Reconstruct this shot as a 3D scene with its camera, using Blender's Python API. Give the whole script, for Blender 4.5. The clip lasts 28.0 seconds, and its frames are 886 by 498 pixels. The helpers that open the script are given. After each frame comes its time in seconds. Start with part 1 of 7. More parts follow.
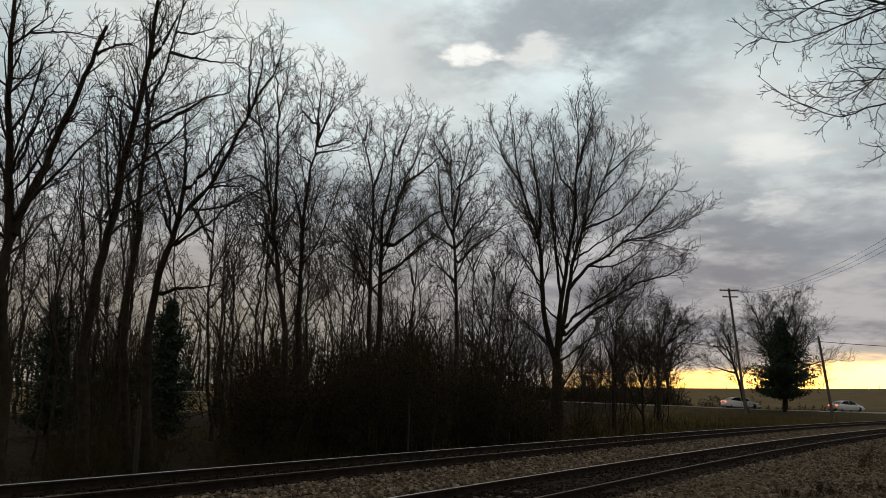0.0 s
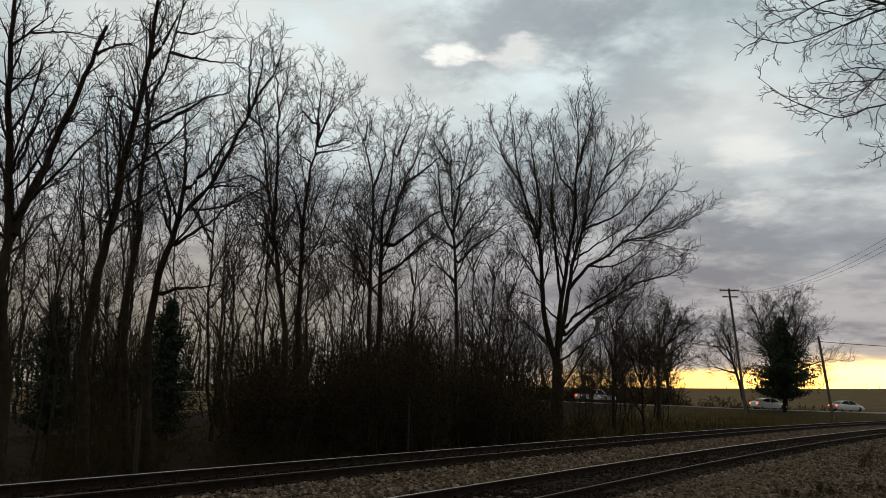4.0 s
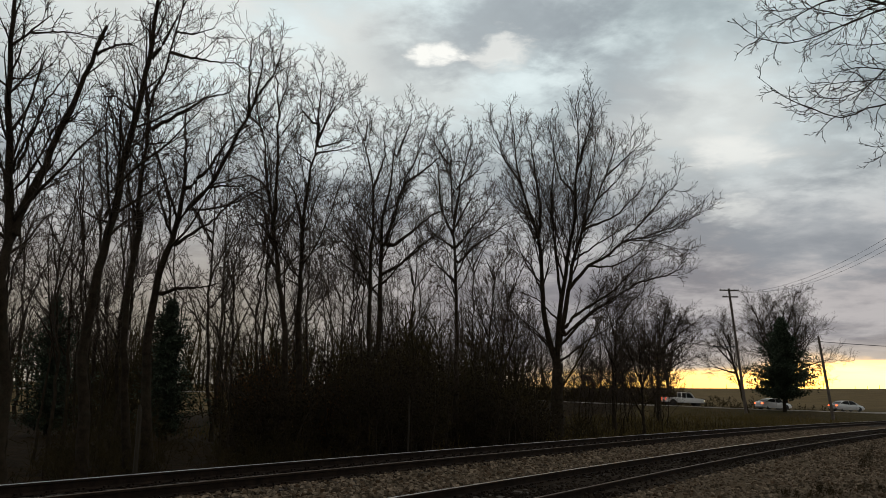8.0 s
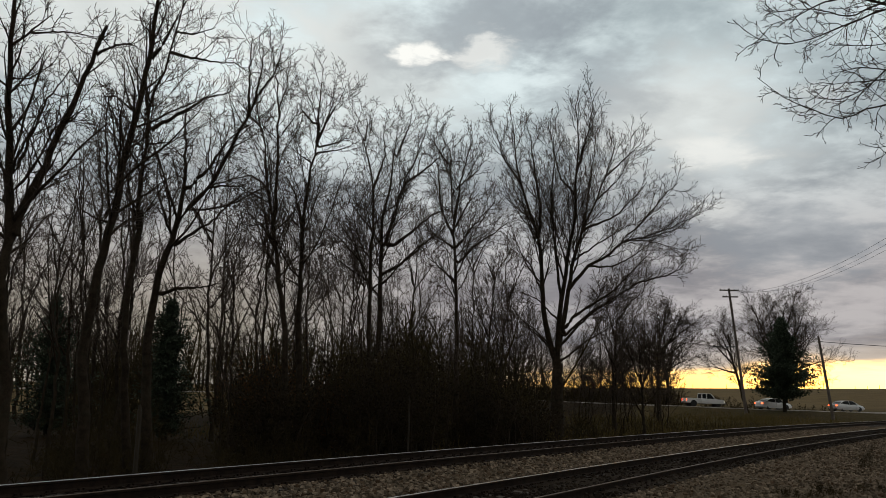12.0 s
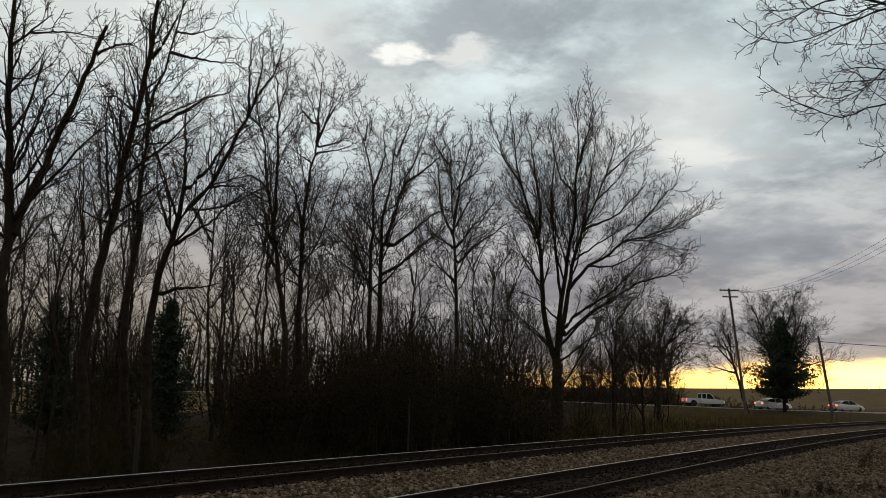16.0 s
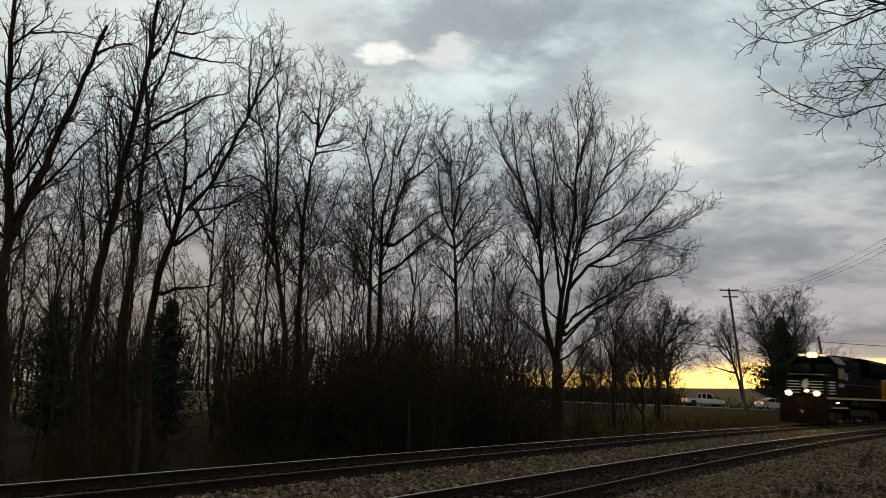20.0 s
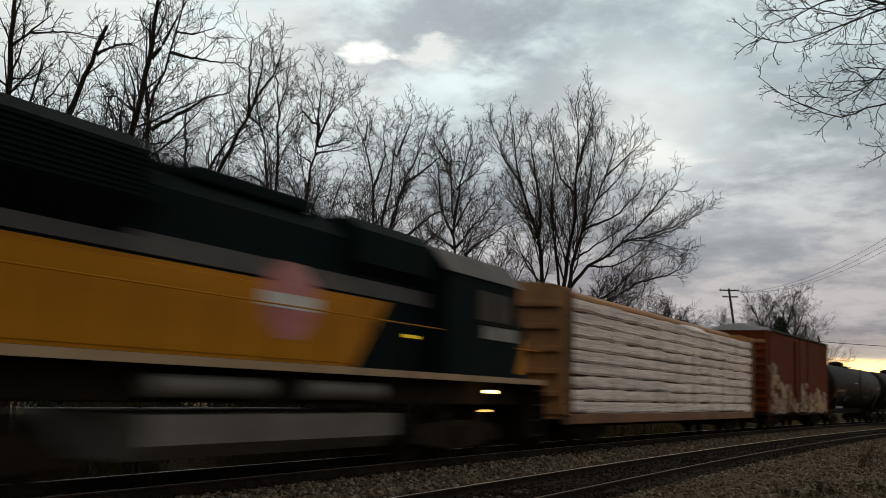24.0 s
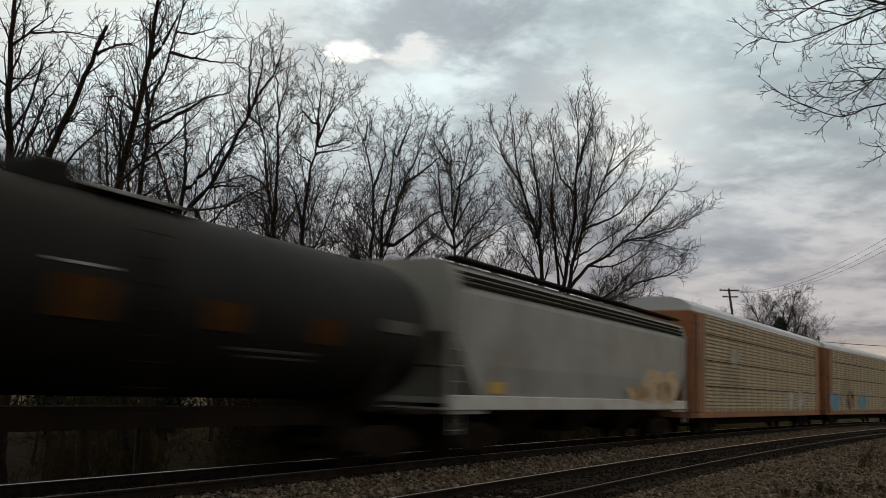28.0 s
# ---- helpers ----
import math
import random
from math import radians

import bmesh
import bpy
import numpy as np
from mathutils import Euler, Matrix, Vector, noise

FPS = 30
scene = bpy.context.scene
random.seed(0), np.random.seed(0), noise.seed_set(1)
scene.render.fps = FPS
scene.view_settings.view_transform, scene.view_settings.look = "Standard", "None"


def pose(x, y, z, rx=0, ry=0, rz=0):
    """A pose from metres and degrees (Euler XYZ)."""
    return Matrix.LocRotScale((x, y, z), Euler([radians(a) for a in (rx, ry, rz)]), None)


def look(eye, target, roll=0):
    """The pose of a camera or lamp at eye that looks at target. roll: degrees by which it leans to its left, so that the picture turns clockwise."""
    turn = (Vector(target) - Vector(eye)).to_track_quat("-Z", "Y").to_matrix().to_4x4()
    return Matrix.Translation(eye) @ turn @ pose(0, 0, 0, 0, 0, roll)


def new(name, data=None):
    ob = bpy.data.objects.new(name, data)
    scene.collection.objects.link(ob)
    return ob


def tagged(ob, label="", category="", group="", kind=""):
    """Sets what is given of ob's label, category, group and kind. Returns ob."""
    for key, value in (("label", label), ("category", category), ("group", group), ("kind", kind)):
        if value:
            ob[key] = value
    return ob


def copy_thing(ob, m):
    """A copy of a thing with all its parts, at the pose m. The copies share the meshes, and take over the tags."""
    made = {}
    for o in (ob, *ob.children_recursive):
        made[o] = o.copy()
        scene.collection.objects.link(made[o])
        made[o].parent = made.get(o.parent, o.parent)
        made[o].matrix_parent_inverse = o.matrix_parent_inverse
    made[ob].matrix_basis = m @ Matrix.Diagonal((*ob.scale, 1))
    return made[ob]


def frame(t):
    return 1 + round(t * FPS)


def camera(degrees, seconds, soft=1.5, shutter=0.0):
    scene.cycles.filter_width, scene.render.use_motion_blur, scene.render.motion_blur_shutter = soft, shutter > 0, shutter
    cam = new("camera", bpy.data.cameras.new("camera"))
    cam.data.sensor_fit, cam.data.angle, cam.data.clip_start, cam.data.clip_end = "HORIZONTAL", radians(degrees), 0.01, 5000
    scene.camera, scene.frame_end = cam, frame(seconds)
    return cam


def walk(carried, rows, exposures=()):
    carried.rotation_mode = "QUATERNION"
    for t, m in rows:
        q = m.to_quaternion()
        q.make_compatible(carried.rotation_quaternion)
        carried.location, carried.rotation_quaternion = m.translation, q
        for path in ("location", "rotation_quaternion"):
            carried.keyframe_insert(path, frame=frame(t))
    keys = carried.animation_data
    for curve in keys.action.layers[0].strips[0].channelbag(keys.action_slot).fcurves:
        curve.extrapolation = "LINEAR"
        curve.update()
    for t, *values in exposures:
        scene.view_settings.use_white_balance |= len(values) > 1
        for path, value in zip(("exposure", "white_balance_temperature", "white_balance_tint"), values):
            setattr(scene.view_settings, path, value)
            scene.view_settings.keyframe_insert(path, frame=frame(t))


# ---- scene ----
EYE = (0.0, 0.0, 1.542)
PITCH = radians(9.30)
cam = camera(50.28, 28.0, soft=0.85, shutter=1.1)
AHEAD = look(EYE, (0.0, 100 * math.cos(PITCH), EYE[2] + 100 * math.sin(PITCH)), 0.52)
walk(cam, [(0.0, AHEAD), (28.0, AHEAD)], exposures=[(0.0, 0.0), (22.0, 0.0), (24.0, 0.14), (25.0, 0.05), (26.0, -0.02), (27.0, 0.10), (28.0, 0.15)])

# ---- the line of the far track: distance s along it, 0 straight ahead of the eye ----
BEND = 0.001742            # curvature, 1/m
HEAD = radians(61.03)      # heading at s = 0
AWAY = 24.06               # where it crosses the line of sight
FAR_CANT, NEAR_CANT = radians(1.93), radians(4.375)
FAR_TOP = 0.308            # rail-top height of the far track
SPACING = 4.142
STRAIGHT = 170.0           # beyond this the line runs straight


def along(s):
    """x, y and heading of the far track's centre at s."""
    c = min(s, STRAIGHT)
    th = HEAD - BEND * c
    x = (math.sin(HEAD) - math.sin(th)) / BEND
    y = AWAY + (math.cos(th) - math.cos(HEAD)) / BEND
    if s > STRAIGHT:
        x += (s - STRAIGHT) * math.cos(th)
        y += (s - STRAIGHT) * math.sin(th)
    return x, y, th


def on_track(s, lat, z, far=True):
    """A point on a track: lat metres away from the eye's side, z above the rail tops."""
    x, y, th = along(s)
    c = FAR_CANT if far else NEAR_CANT
    l = (0.0 if far else -SPACING) + lat * math.cos(c) - z * math.sin(c)
    return Vector((x - math.sin(th) * l, y + math.cos(th) * l, lat * math.sin(c) + z * math.cos(c) + (FAR_TOP if far else 0.0)))


CIRCLE = (AWAY - math.cos(HEAD) / BEND, math.sin(HEAD) / BEND)   # y and x of the bend's centre


def beyond(x, y):
    """How far arrays of x, y lie beyond the far track's centre line (negative: on the eye's side)."""
    cx, cy = CIRCLE[1], CIRCLE[0]
    bend = np.hypot(x - cx, y - cy) - 1 / BEND
    ex, ey, th = along(STRAIGHT)
    s = (x - ex) * math.cos(th) + (y - ey) * math.sin(th)
    line = -(x - ex) * math.sin(th) + (y - ey) * math.cos(th)
    return np.where(s > 0, line, bend)


# ---- sky, low sun behind the cloud edge, cloud cover ----
SUN_AZ, SUN_EL = radians(27), radians(6.5)
world = bpy.data.worlds.new("sky")
scene.world = world
world.use_nodes = True
wn = world.node_tree.nodes
sky = wn.new("ShaderNodeTexSky")
sky.sky_type, sky.sun_disc = "NISHITA", False
sky.sun_elevation, sky.sun_rotation = SUN_EL, SUN_AZ
sky.air_density, sky.dust_density = 1.0, 1.2
world.node_tree.links.new(sky.outputs[0], wn["Background"].inputs[0])
wn["Background"].inputs[1].default_value = 0.065
sun = new("sun", bpy.data.lights.new("sun", "SUN"))
sun.data.energy, sun.data.angle, sun.data.color = 0.6, radians(12), (1.0, 0.78, 0.5)
sun.matrix_world = look((math.sin(SUN_AZ) * 100, math.cos(SUN_AZ) * 100, 100 * math.tan(SUN_EL)), (0, 0, 0))


# ---- materials ----
class Nodes:
    """A node material under construction."""
    def __init__(self, name):
        self.m = bpy.data.materials.new(name)
        self.m.use_nodes = True
        self.t = self.m.node_tree
        self.b = self.t.nodes["Principled BSDF"]
        self.out = self.t.nodes["Material Output"]

    def add(self, kind, **values):
        n = self.t.nodes.new(kind)
        for k, v in values.items():
            n.inputs[k].default_value = v
        return n

    def link(self, a, b):
        self.t.links.new(a, b)

    def noise(self, scale, detail=4.0, rough=0.55, vec=None, distort=0.0):
        n = self.add("ShaderNodeTexNoise", Scale=scale, Detail=detail, Roughness=rough, Distortion=distort)
        if vec is not None:
            self.link(vec, n.inputs["Vector"])
        return n.outputs["Fac"]

    def math(self, op, a, b=None, c=None, clamp=False):
        n = self.t.nodes.new("ShaderNodeMath")
        n.operation, n.use_clamp = op, clamp
        for i, v in enumerate((a, b, c)):
            if v is None:
                continue
            if isinstance(v, (int, float)):
                n.inputs[i].default_value = v
            else:
                self.link(v, n.inputs[i])
        return n.outputs[0]

    def band(self, v, lo, hi, smooth=True):
        n = self.t.nodes.new("ShaderNodeMapRange")
        n.interpolation_type = "SMOOTHSTEP" if smooth else "LINEAR"
        self.link(v, n.inputs["Value"])
        n.inputs["From Min"].default_value, n.inputs["From Max"].default_value = lo, hi
        return n.outputs[0]

    def mix(self, f, a, b):
        n = self.t.nodes.new("ShaderNodeMix")
        n.data_type = "RGBA"
        for sock, v in ((n.inputs[0], f), (n.inputs[6], a), (n.inputs[7], b)):
            if isinstance(v, (tuple, list)):
                sock.default_value = (*v[:3], 1.0)
            elif isinstance(v, (int, float)):
                sock.default_value = v
            else:
                self.link(v, sock)
        return n.outputs[2]

    def bump(self, height, strength, dist=0.02):
        n = self.add("ShaderNodeBump", Strength=strength, Distance=dist)
        self.link(height, n.inputs["Height"])
        self.link(n.outputs[0], self.b.inputs["Normal"])

    def coords(self, which="Object"):
        return self.t.nodes.new("ShaderNodeTexCoord").outputs[which]


def surface(name, base, other, scale=3.0, fine=40.0, rough=0.7, metal=0.0, bump=0.3, dist=0.01, stain=None, amount=0.5, random_tone=0.0, coat=0.0, spec=0.5, stretch=(1, 1, 1)):
    """Two tones mixed by coarse and fine noise, an optional third for stains, and fine relief."""
    n = Nodes(name)
    co = n.coords()
    if stretch != (1, 1, 1):
        mp = n.t.nodes.new("ShaderNodeMapping")
        mp.inputs["Scale"].default_value = stretch
        n.link(co, mp.inputs["Vector"])
        co = mp.outputs[0]
    a = n.noise(scale, 5, 0.6, co)
    f = n.noise(fine, 3, 0.6, co)
    col = n.mix(n.band(n.math("ADD", n.math("MULTIPLY", a, 0.7), n.math("MULTIPLY", f, 0.3)), 0.36, 0.64), base, other)
    if stain:
        s = n.noise(scale * 0.45, 6, 0.65, co, 0.6)
        col = n.mix(n.math("MULTIPLY", n.band(s, 0.5, 0.72), amount), col, stain)
    if random_tone:
        info = n.t.nodes.new("ShaderNodeObjectInfo")
        dark = n.mix(1.0, col, col)
        hsv = n.add("ShaderNodeHueSaturation")
        n.link(col, hsv.inputs["Color"])
        n.link(n.math("MULTIPLY_ADD", info.outputs["Random"], random_tone, 1.0 - random_tone / 2), hsv.inputs["Value"])
        col = hsv.outputs[0]
    n.link(col, n.b.inputs["Base Color"])
    n.b.inputs["Roughness"].default_value = rough
    n.b.inputs["Metallic"].default_value = metal
    n.b.inputs["Coat Weight"].default_value = coat
    n.b.inputs["Specular IOR Level"].default_value = spec
    if bump:
        n.bump(n.math("ADD", f, n.math("MULTIPLY", a, 0.5)), bump, dist)
    return n.m


def glow(name, colour, strength):
    n = Nodes(name)
    e = n.add("ShaderNodeEmission", Color=(*colour, 1.0), Strength=strength)
    n.link(e.outputs[0], n.out.inputs[0])
    return n.m


def cloud_material():
    """Grey stratocumulus with a bright break, thinning to clear air just above the horizon."""
    n = Nodes("cloud_cover")
    co = n.coords()
    sep = n.t.nodes.new("ShaderNodeSeparateXYZ")
    n.link(co, sep.inputs[0])
    x, y, z = sep.outputs
    zz = n.math("ADD", n.math("MAXIMUM", z, 0.0), 0.16)
    comb = n.t.nodes.new("ShaderNodeCombineXYZ")
    n.link(n.math("DIVIDE", x, zz), comb.inputs[0])
    n.link(n.math("DIVIDE", y, zz), comb.inputs[1])
    flat = comb.outputs[0]
    big = n.noise(0.9, 4, 0.5, flat, 0.4)
    mid = n.noise(3.0, 6, 0.55, flat, 0.25)
    fine = n.noise(9.0, 6, 0.6, flat, 0.2)
    v = n.math("ADD", n.math("MULTIPLY", big, 0.42), n.math("ADD", n.math("MULTIPLY", mid, 0.42), n.math("MULTIPLY", fine, 0.16)))
    light = n.band(v, 0.415, 0.595)
    low = n.mix(light, (0.25, 0.240, 0.256), (0.50, 0.472, 0.470))
    high = n.mix(light, (0.37, 0.435, 0.46), (0.77, 0.87, 0.88))
    col = n.mix(n.band(z, 0.10, 0.34), low, high)
    col = n.mix(n.band(z, 0.46, 0.75), col, n.mix(light, (0.46, 0.42, 0.36), (0.88, 0.80, 0.70)))
    for px, py, pz, lo, hi, gain in BREAKS:
        sub = n.t.nodes.new("ShaderNodeVectorMath")
        sub.operation = "SUBTRACT"
        n.link(co, sub.inputs[0])
        sub.inputs[1].default_value = (px, py, pz)
        mul = n.t.nodes.new("ShaderNodeVectorMath")
        mul.operation = "MULTIPLY"
        n.link(sub.outputs[0], mul.inputs[0])
        mul.inputs[1].default_value = (1.0, 1.0, 1.9)
        ln = n.t.nodes.new("ShaderNodeVectorMath")
        ln.operation = "LENGTH"
        n.link(mul.outputs[0], ln.inputs[0])
        d = n.math("ADD", ln.outputs["Value"], n.math("MULTIPLY", n.math("SUBTRACT", mid, 0.5), 2.2 * hi))
        d = n.math("ADD", d, n.math("MULTIPLY", n.math("SUBTRACT", fine, 0.5), (3.2 if hi < 0.05 else 1.0) * hi))
        col = n.mix(n.math("MULTIPLY", n.band(d, hi, lo), abs(gain)), col, (0.98, 0.98, 0.93) if gain > 0 else (0.30, 0.335, 0.37))
    streak = n.t.nodes.new("ShaderNodeMapping")
    streak.inputs["Scale"].default_value = (1, 1, 9)
    n.link(co, streak.inputs["Vector"])
    edge = n.noise(5.0, 5, 0.6, streak.outputs[0], 0.4)
    side = n.math("DIVIDE", x, n.math("MAXIMUM", y, 0.05))
    lim = n.math("ADD", z, n.math("MULTIPLY", n.math("SUBTRACT", edge, 0.5), 0.050))
    lim = n.math("ADD", lim, n.math("ADD", n.math("MULTIPLY", n.band(side, 0.16, -0.1), 0.09), n.math("MULTIPLY", n.band(side, 0.44, 0.2), 0.010)))
    col = n.mix(n.math("MULTIPLY", n.math("MULTIPLY", n.band(z, 0.22, 0.06), n.band(side, 0.12, -0.2)), 0.75), col, (0.36, 0.315, 0.235))
    back = n.band(y, -0.5, 0.35)
    col = n.mix(n.math("MULTIPLY", n.math("SUBTRACT", 1.0, back), 0.45), col, (0.138, 0.130, 0.122))
    thick = n.band(lim, 0.028, 0.050)
    warm = n.mix(n.band(lim, 0.038, 0.075), (0.62, 0.52, 0.42), col)
    em = n.add("ShaderNodeEmission", Strength=SKY_LIGHT)
    n.link(warm, em.inputs[0])
    tr = n.t.nodes.new("ShaderNodeBsdfTransparent")
    mx = n.t.nodes.new("ShaderNodeMixShader")
    n.link(thick, mx.inputs[0])
    n.link(tr.outputs[0], mx.inputs[1])
    n.link(em.outputs[0], mx.inputs[2])
    n.link(mx.outputs[0], n.out.inputs[0])
    return n.m


SKY_LIGHT = 1.0
BREAKS = [(-0.05, 0.93, 0.33, 0.05, 0.20, 0.35), (-0.26, 0.89, 0.37, 0.05, 0.22, 0.5), (0.30, 0.905, 0.29, 0.03, 0.16, 0.45), (0.10, 0.915, 0.385, 0.03, 0.13, -0.7),
          (0.20, 0.925, 0.33, 0.02, 0.10, -0.5), (0.030, 0.932, 0.360, 0.004, 0.027, 1.1), (0.100, 0.928, 0.358, 0.008, 0.04, 0.6), (0.331, 0.909, 0.252, 0.012, 0.06, 0.6),
          (0.335, 0.921, 0.197, 0.008, 0.035, 0.5), (0.40, 0.90, 0.17, 0.03, 0.12, -0.5)]

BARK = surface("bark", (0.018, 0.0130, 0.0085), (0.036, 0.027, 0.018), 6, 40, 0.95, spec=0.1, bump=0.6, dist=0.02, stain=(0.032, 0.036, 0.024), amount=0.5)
TWIG = surface("twig_bark", (0.036, 0.027, 0.021), (0.066, 0.050, 0.038), 3, 20, 0.95, spec=0.1, bump=0.0)
NEEDLE = surface("cedar_needles", (0.014, 0.026, 0.013), (0.028, 0.042, 0.020), 1.5, 12, 0.9, bump=0.2)
RUSSET = surface("withered_russet_leaves", (0.050, 0.022, 0.006), (0.095, 0.043, 0.012), 2.0, 14, 0.95, spec=0.1, bump=0.2)
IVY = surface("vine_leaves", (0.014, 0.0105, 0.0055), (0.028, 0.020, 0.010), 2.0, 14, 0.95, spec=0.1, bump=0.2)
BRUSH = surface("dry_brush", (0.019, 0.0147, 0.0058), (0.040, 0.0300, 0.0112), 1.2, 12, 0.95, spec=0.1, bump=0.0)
GRASS = surface("winter_grass", (0.0552, 0.0469, 0.0138), (0.1311, 0.0925, 0.0317), 0.6, 8, 0.95, bump=0.0, spec=0.1)
STEEL = surface("rail_steel", (0.011, 0.0075, 0.0055), (0.024, 0.0155, 0.011), 4, 40, 0.9, 0.0, 0.3, spec=0.1)
DULL_HEAD = surface("dull_rail_head", (0.10, 0.066, 0.045), (0.055, 0.037, 0.026), 2, 60, 0.5, 0.45, 0.05)
SHINE = surface("rail_head", (0.42, 0.41, 0.40), (0.28, 0.27, 0.26), 2, 60, 0.30, 1.0, 0.05)
TIE = surface("creosoted_timber", (0.022, 0.017, 0.014), (0.050, 0.038, 0.029), 3, 30, 0.9, bump=0.5, random_tone=0.6)
POLE = surface("weathered_pole", (0.07, 0.055, 0.045), (0.12, 0.10, 0.085), 2, 30, 0.9, bump=0.4)
WIRE = surface("cable_black", (0.02, 0.02, 0.022), (0.03, 0.03, 0.03), 2, 10, 0.6, bump=0.0)
ASPHALT = surface("asphalt", (0.05, 0.05, 0.052), (0.085, 0.083, 0.08), 0.5, 20, 0.8, bump=0.2)


# ---- mesh tools ----
class Shape:
    """Collects faces for one mesh."""
    def __init__(self):
        self.v, self.f = [], []

    def poly(self, pts, faces):
        o = len(self.v)
        self.v += [tuple(q) for q in pts]
        self.f += [tuple(o + i for i in f) for f in faces]
        return self

    def box(self, x0, x1, y0, y1, z0, z1, c=0.0):
        """An upright box; c chamfers all its edges."""
        if c <= 0:
            return self.poly([(x, y, z) for z in (z0, z1) for y in (y0, y1) for x in (x0, x1)],
                             [(0, 2, 3, 1), (4, 5, 7, 6), (0, 1, 5, 4), (2, 6, 7, 3), (0, 4, 6, 2), (1, 3, 7, 5)])
        bm = bmesh.new()
        bmesh.ops.create_cube(bm, size=1.0)
        for v in bm.verts:
            v.co = Vector(((x0 + x1) / 2 + v.co.x * (x1 - x0), (y0 + y1) / 2 + v.co.y * (y1 - y0), (z0 + z1) / 2 + v.co.z * (z1 - z0)))
        bmesh.ops.bevel(bm, geom=bm.edges[:], offset=c, segments=2, affect="EDGES", profile=0.5)
        bm.verts.index_update()
        self.poly([v.co[:] for v in bm.verts], [[v.index for v in f.verts] for f in bm.faces])
        bm.free()
        return self

    def prism(self, outline, x0, x1, axis="x"):
        """An outline swept along an axis; axis x: outline is (y, z), y: (x, z), z: (x, y)."""
        n = len(outline)
        put = {"x": lambda a, b, t: (t, a, b), "y": lambda a, b, t: (a, t, b), "z": lambda a, b, t: (a, b, t)}[axis]
        pts = [put(a, b, t) for t in (x0, x1) for a, b in outline]
        return self.poly(pts, [tuple(range(n))[::-1], tuple(range(n, 2 * n))] + [(i, (i + 1) % n, n + (i + 1) % n, n + i) for i in range(n)])

    def tube(self, p, q, r0, r1=None, n=8):
        r1 = r0 if r1 is None else r1
        p, q = Vector(p), Vector(q)
        d = (q - p).normalized()
        a = d.orthogonal().normalized()
        b = d.cross(a)
        ring = [(math.cos(i * math.tau / n), math.sin(i * math.tau / n)) for i in range(n)]
        pts = [p + (a * c + b * s) * r0 for c, s in ring] + [q + (a * c + b * s) * r1 for c, s in ring]
        return self.poly(pts, [tuple(range(n))[::-1], tuple(range(n, 2 * n))] + [(i, (i + 1) % n, n + (i + 1) % n, n + i) for i in range(n)])

    def rod(self, pts, r, n=6):
        for a, b in zip(pts, pts[1:]):
            self.tube(a, b, r, r, n)
        return self

    def lathe(self, profile, n=32, axis="x", at=(0, 0, 0)):
        """A profile of (position along the axis, radius) turned round it."""
        pts, faces = [], []
        for t, r in profile:
            for i in range(n):
                c, s = math.cos(i * math.tau / n) * r, math.sin(i * math.tau / n) * r
                q = {"x": (t, c, s), "y": (c, t, s), "z": (c, s, t)}[axis]
                pts.append((q[0] + at[0], q[1] + at[1], q[2] + at[2]))
        m = len(profile)
        for k in range(m - 1):
            for i in range(n):
                j = (i + 1) % n
                faces.append((k * n + i, k * n + j, (k + 1) * n + j, (k + 1) * n + i))
        faces += [tuple(range(n))[::-1], tuple(range((m - 1) * n, m * n))]
        return self.poly(pts, faces)

    def mesh(self, name, material, smooth=False):
        me = bpy.data.meshes.new(name)
        me.from_pydata(self.v, [], self.f)
        bm = bmesh.new()
        bm.from_mesh(me)
        bmesh.ops.recalc_face_normals(bm, faces=bm.faces[:])
        bm.to_mesh(me)
        bm.free()
        me.materials.append(material)
        if smooth:
            for q in me.polygons:
                q.use_smooth = True
            me.set_sharp_from_angle(angle=radians(38))
        return me


def part(name, shape, material, parent, label="", smooth=False, m=None):
    """One mesh object under a thing or a part."""
    me = shape.mesh(name, material, smooth) if isinstance(shape, Shape) else shape
    ob = new(name, me)
    ob.parent = parent
    if m is not None:
        ob.matrix_basis = m
    if label:
        ob["label"] = label
    return ob


def thing(name, label, category, m=None, group="", kind=""):
    ob = new(name)
    ob.empty_display_size = 0.3
    if m is not None:
        ob.matrix_basis = m
    return tagged(ob, label, category, group, kind)


def grid_mesh(name, verts, faces, material, smooth=True):
    """A mesh from arrays: verts (n, 3), faces (m, 3 or 4)."""
    me = bpy.data.meshes.new(name)
    k = faces.shape[1]
    me.vertices.add(len(verts))
    me.vertices.foreach_set("co", np.ascontiguousarray(verts, dtype=np.float32).ravel())
    me.loops.add(faces.size)
    me.loops.foreach_set("vertex_index", np.ascontiguousarray(faces, dtype=np.int32).ravel())
    me.polygons.add(len(faces))
    me.polygons.foreach_set("loop_start", np.arange(0, faces.size, k, dtype=np.int32))
    me.polygons.foreach_set("use_smooth", np.full(len(faces), smooth))
    me.update(calc_edges=True)
    me.materials.append(material)
    return me


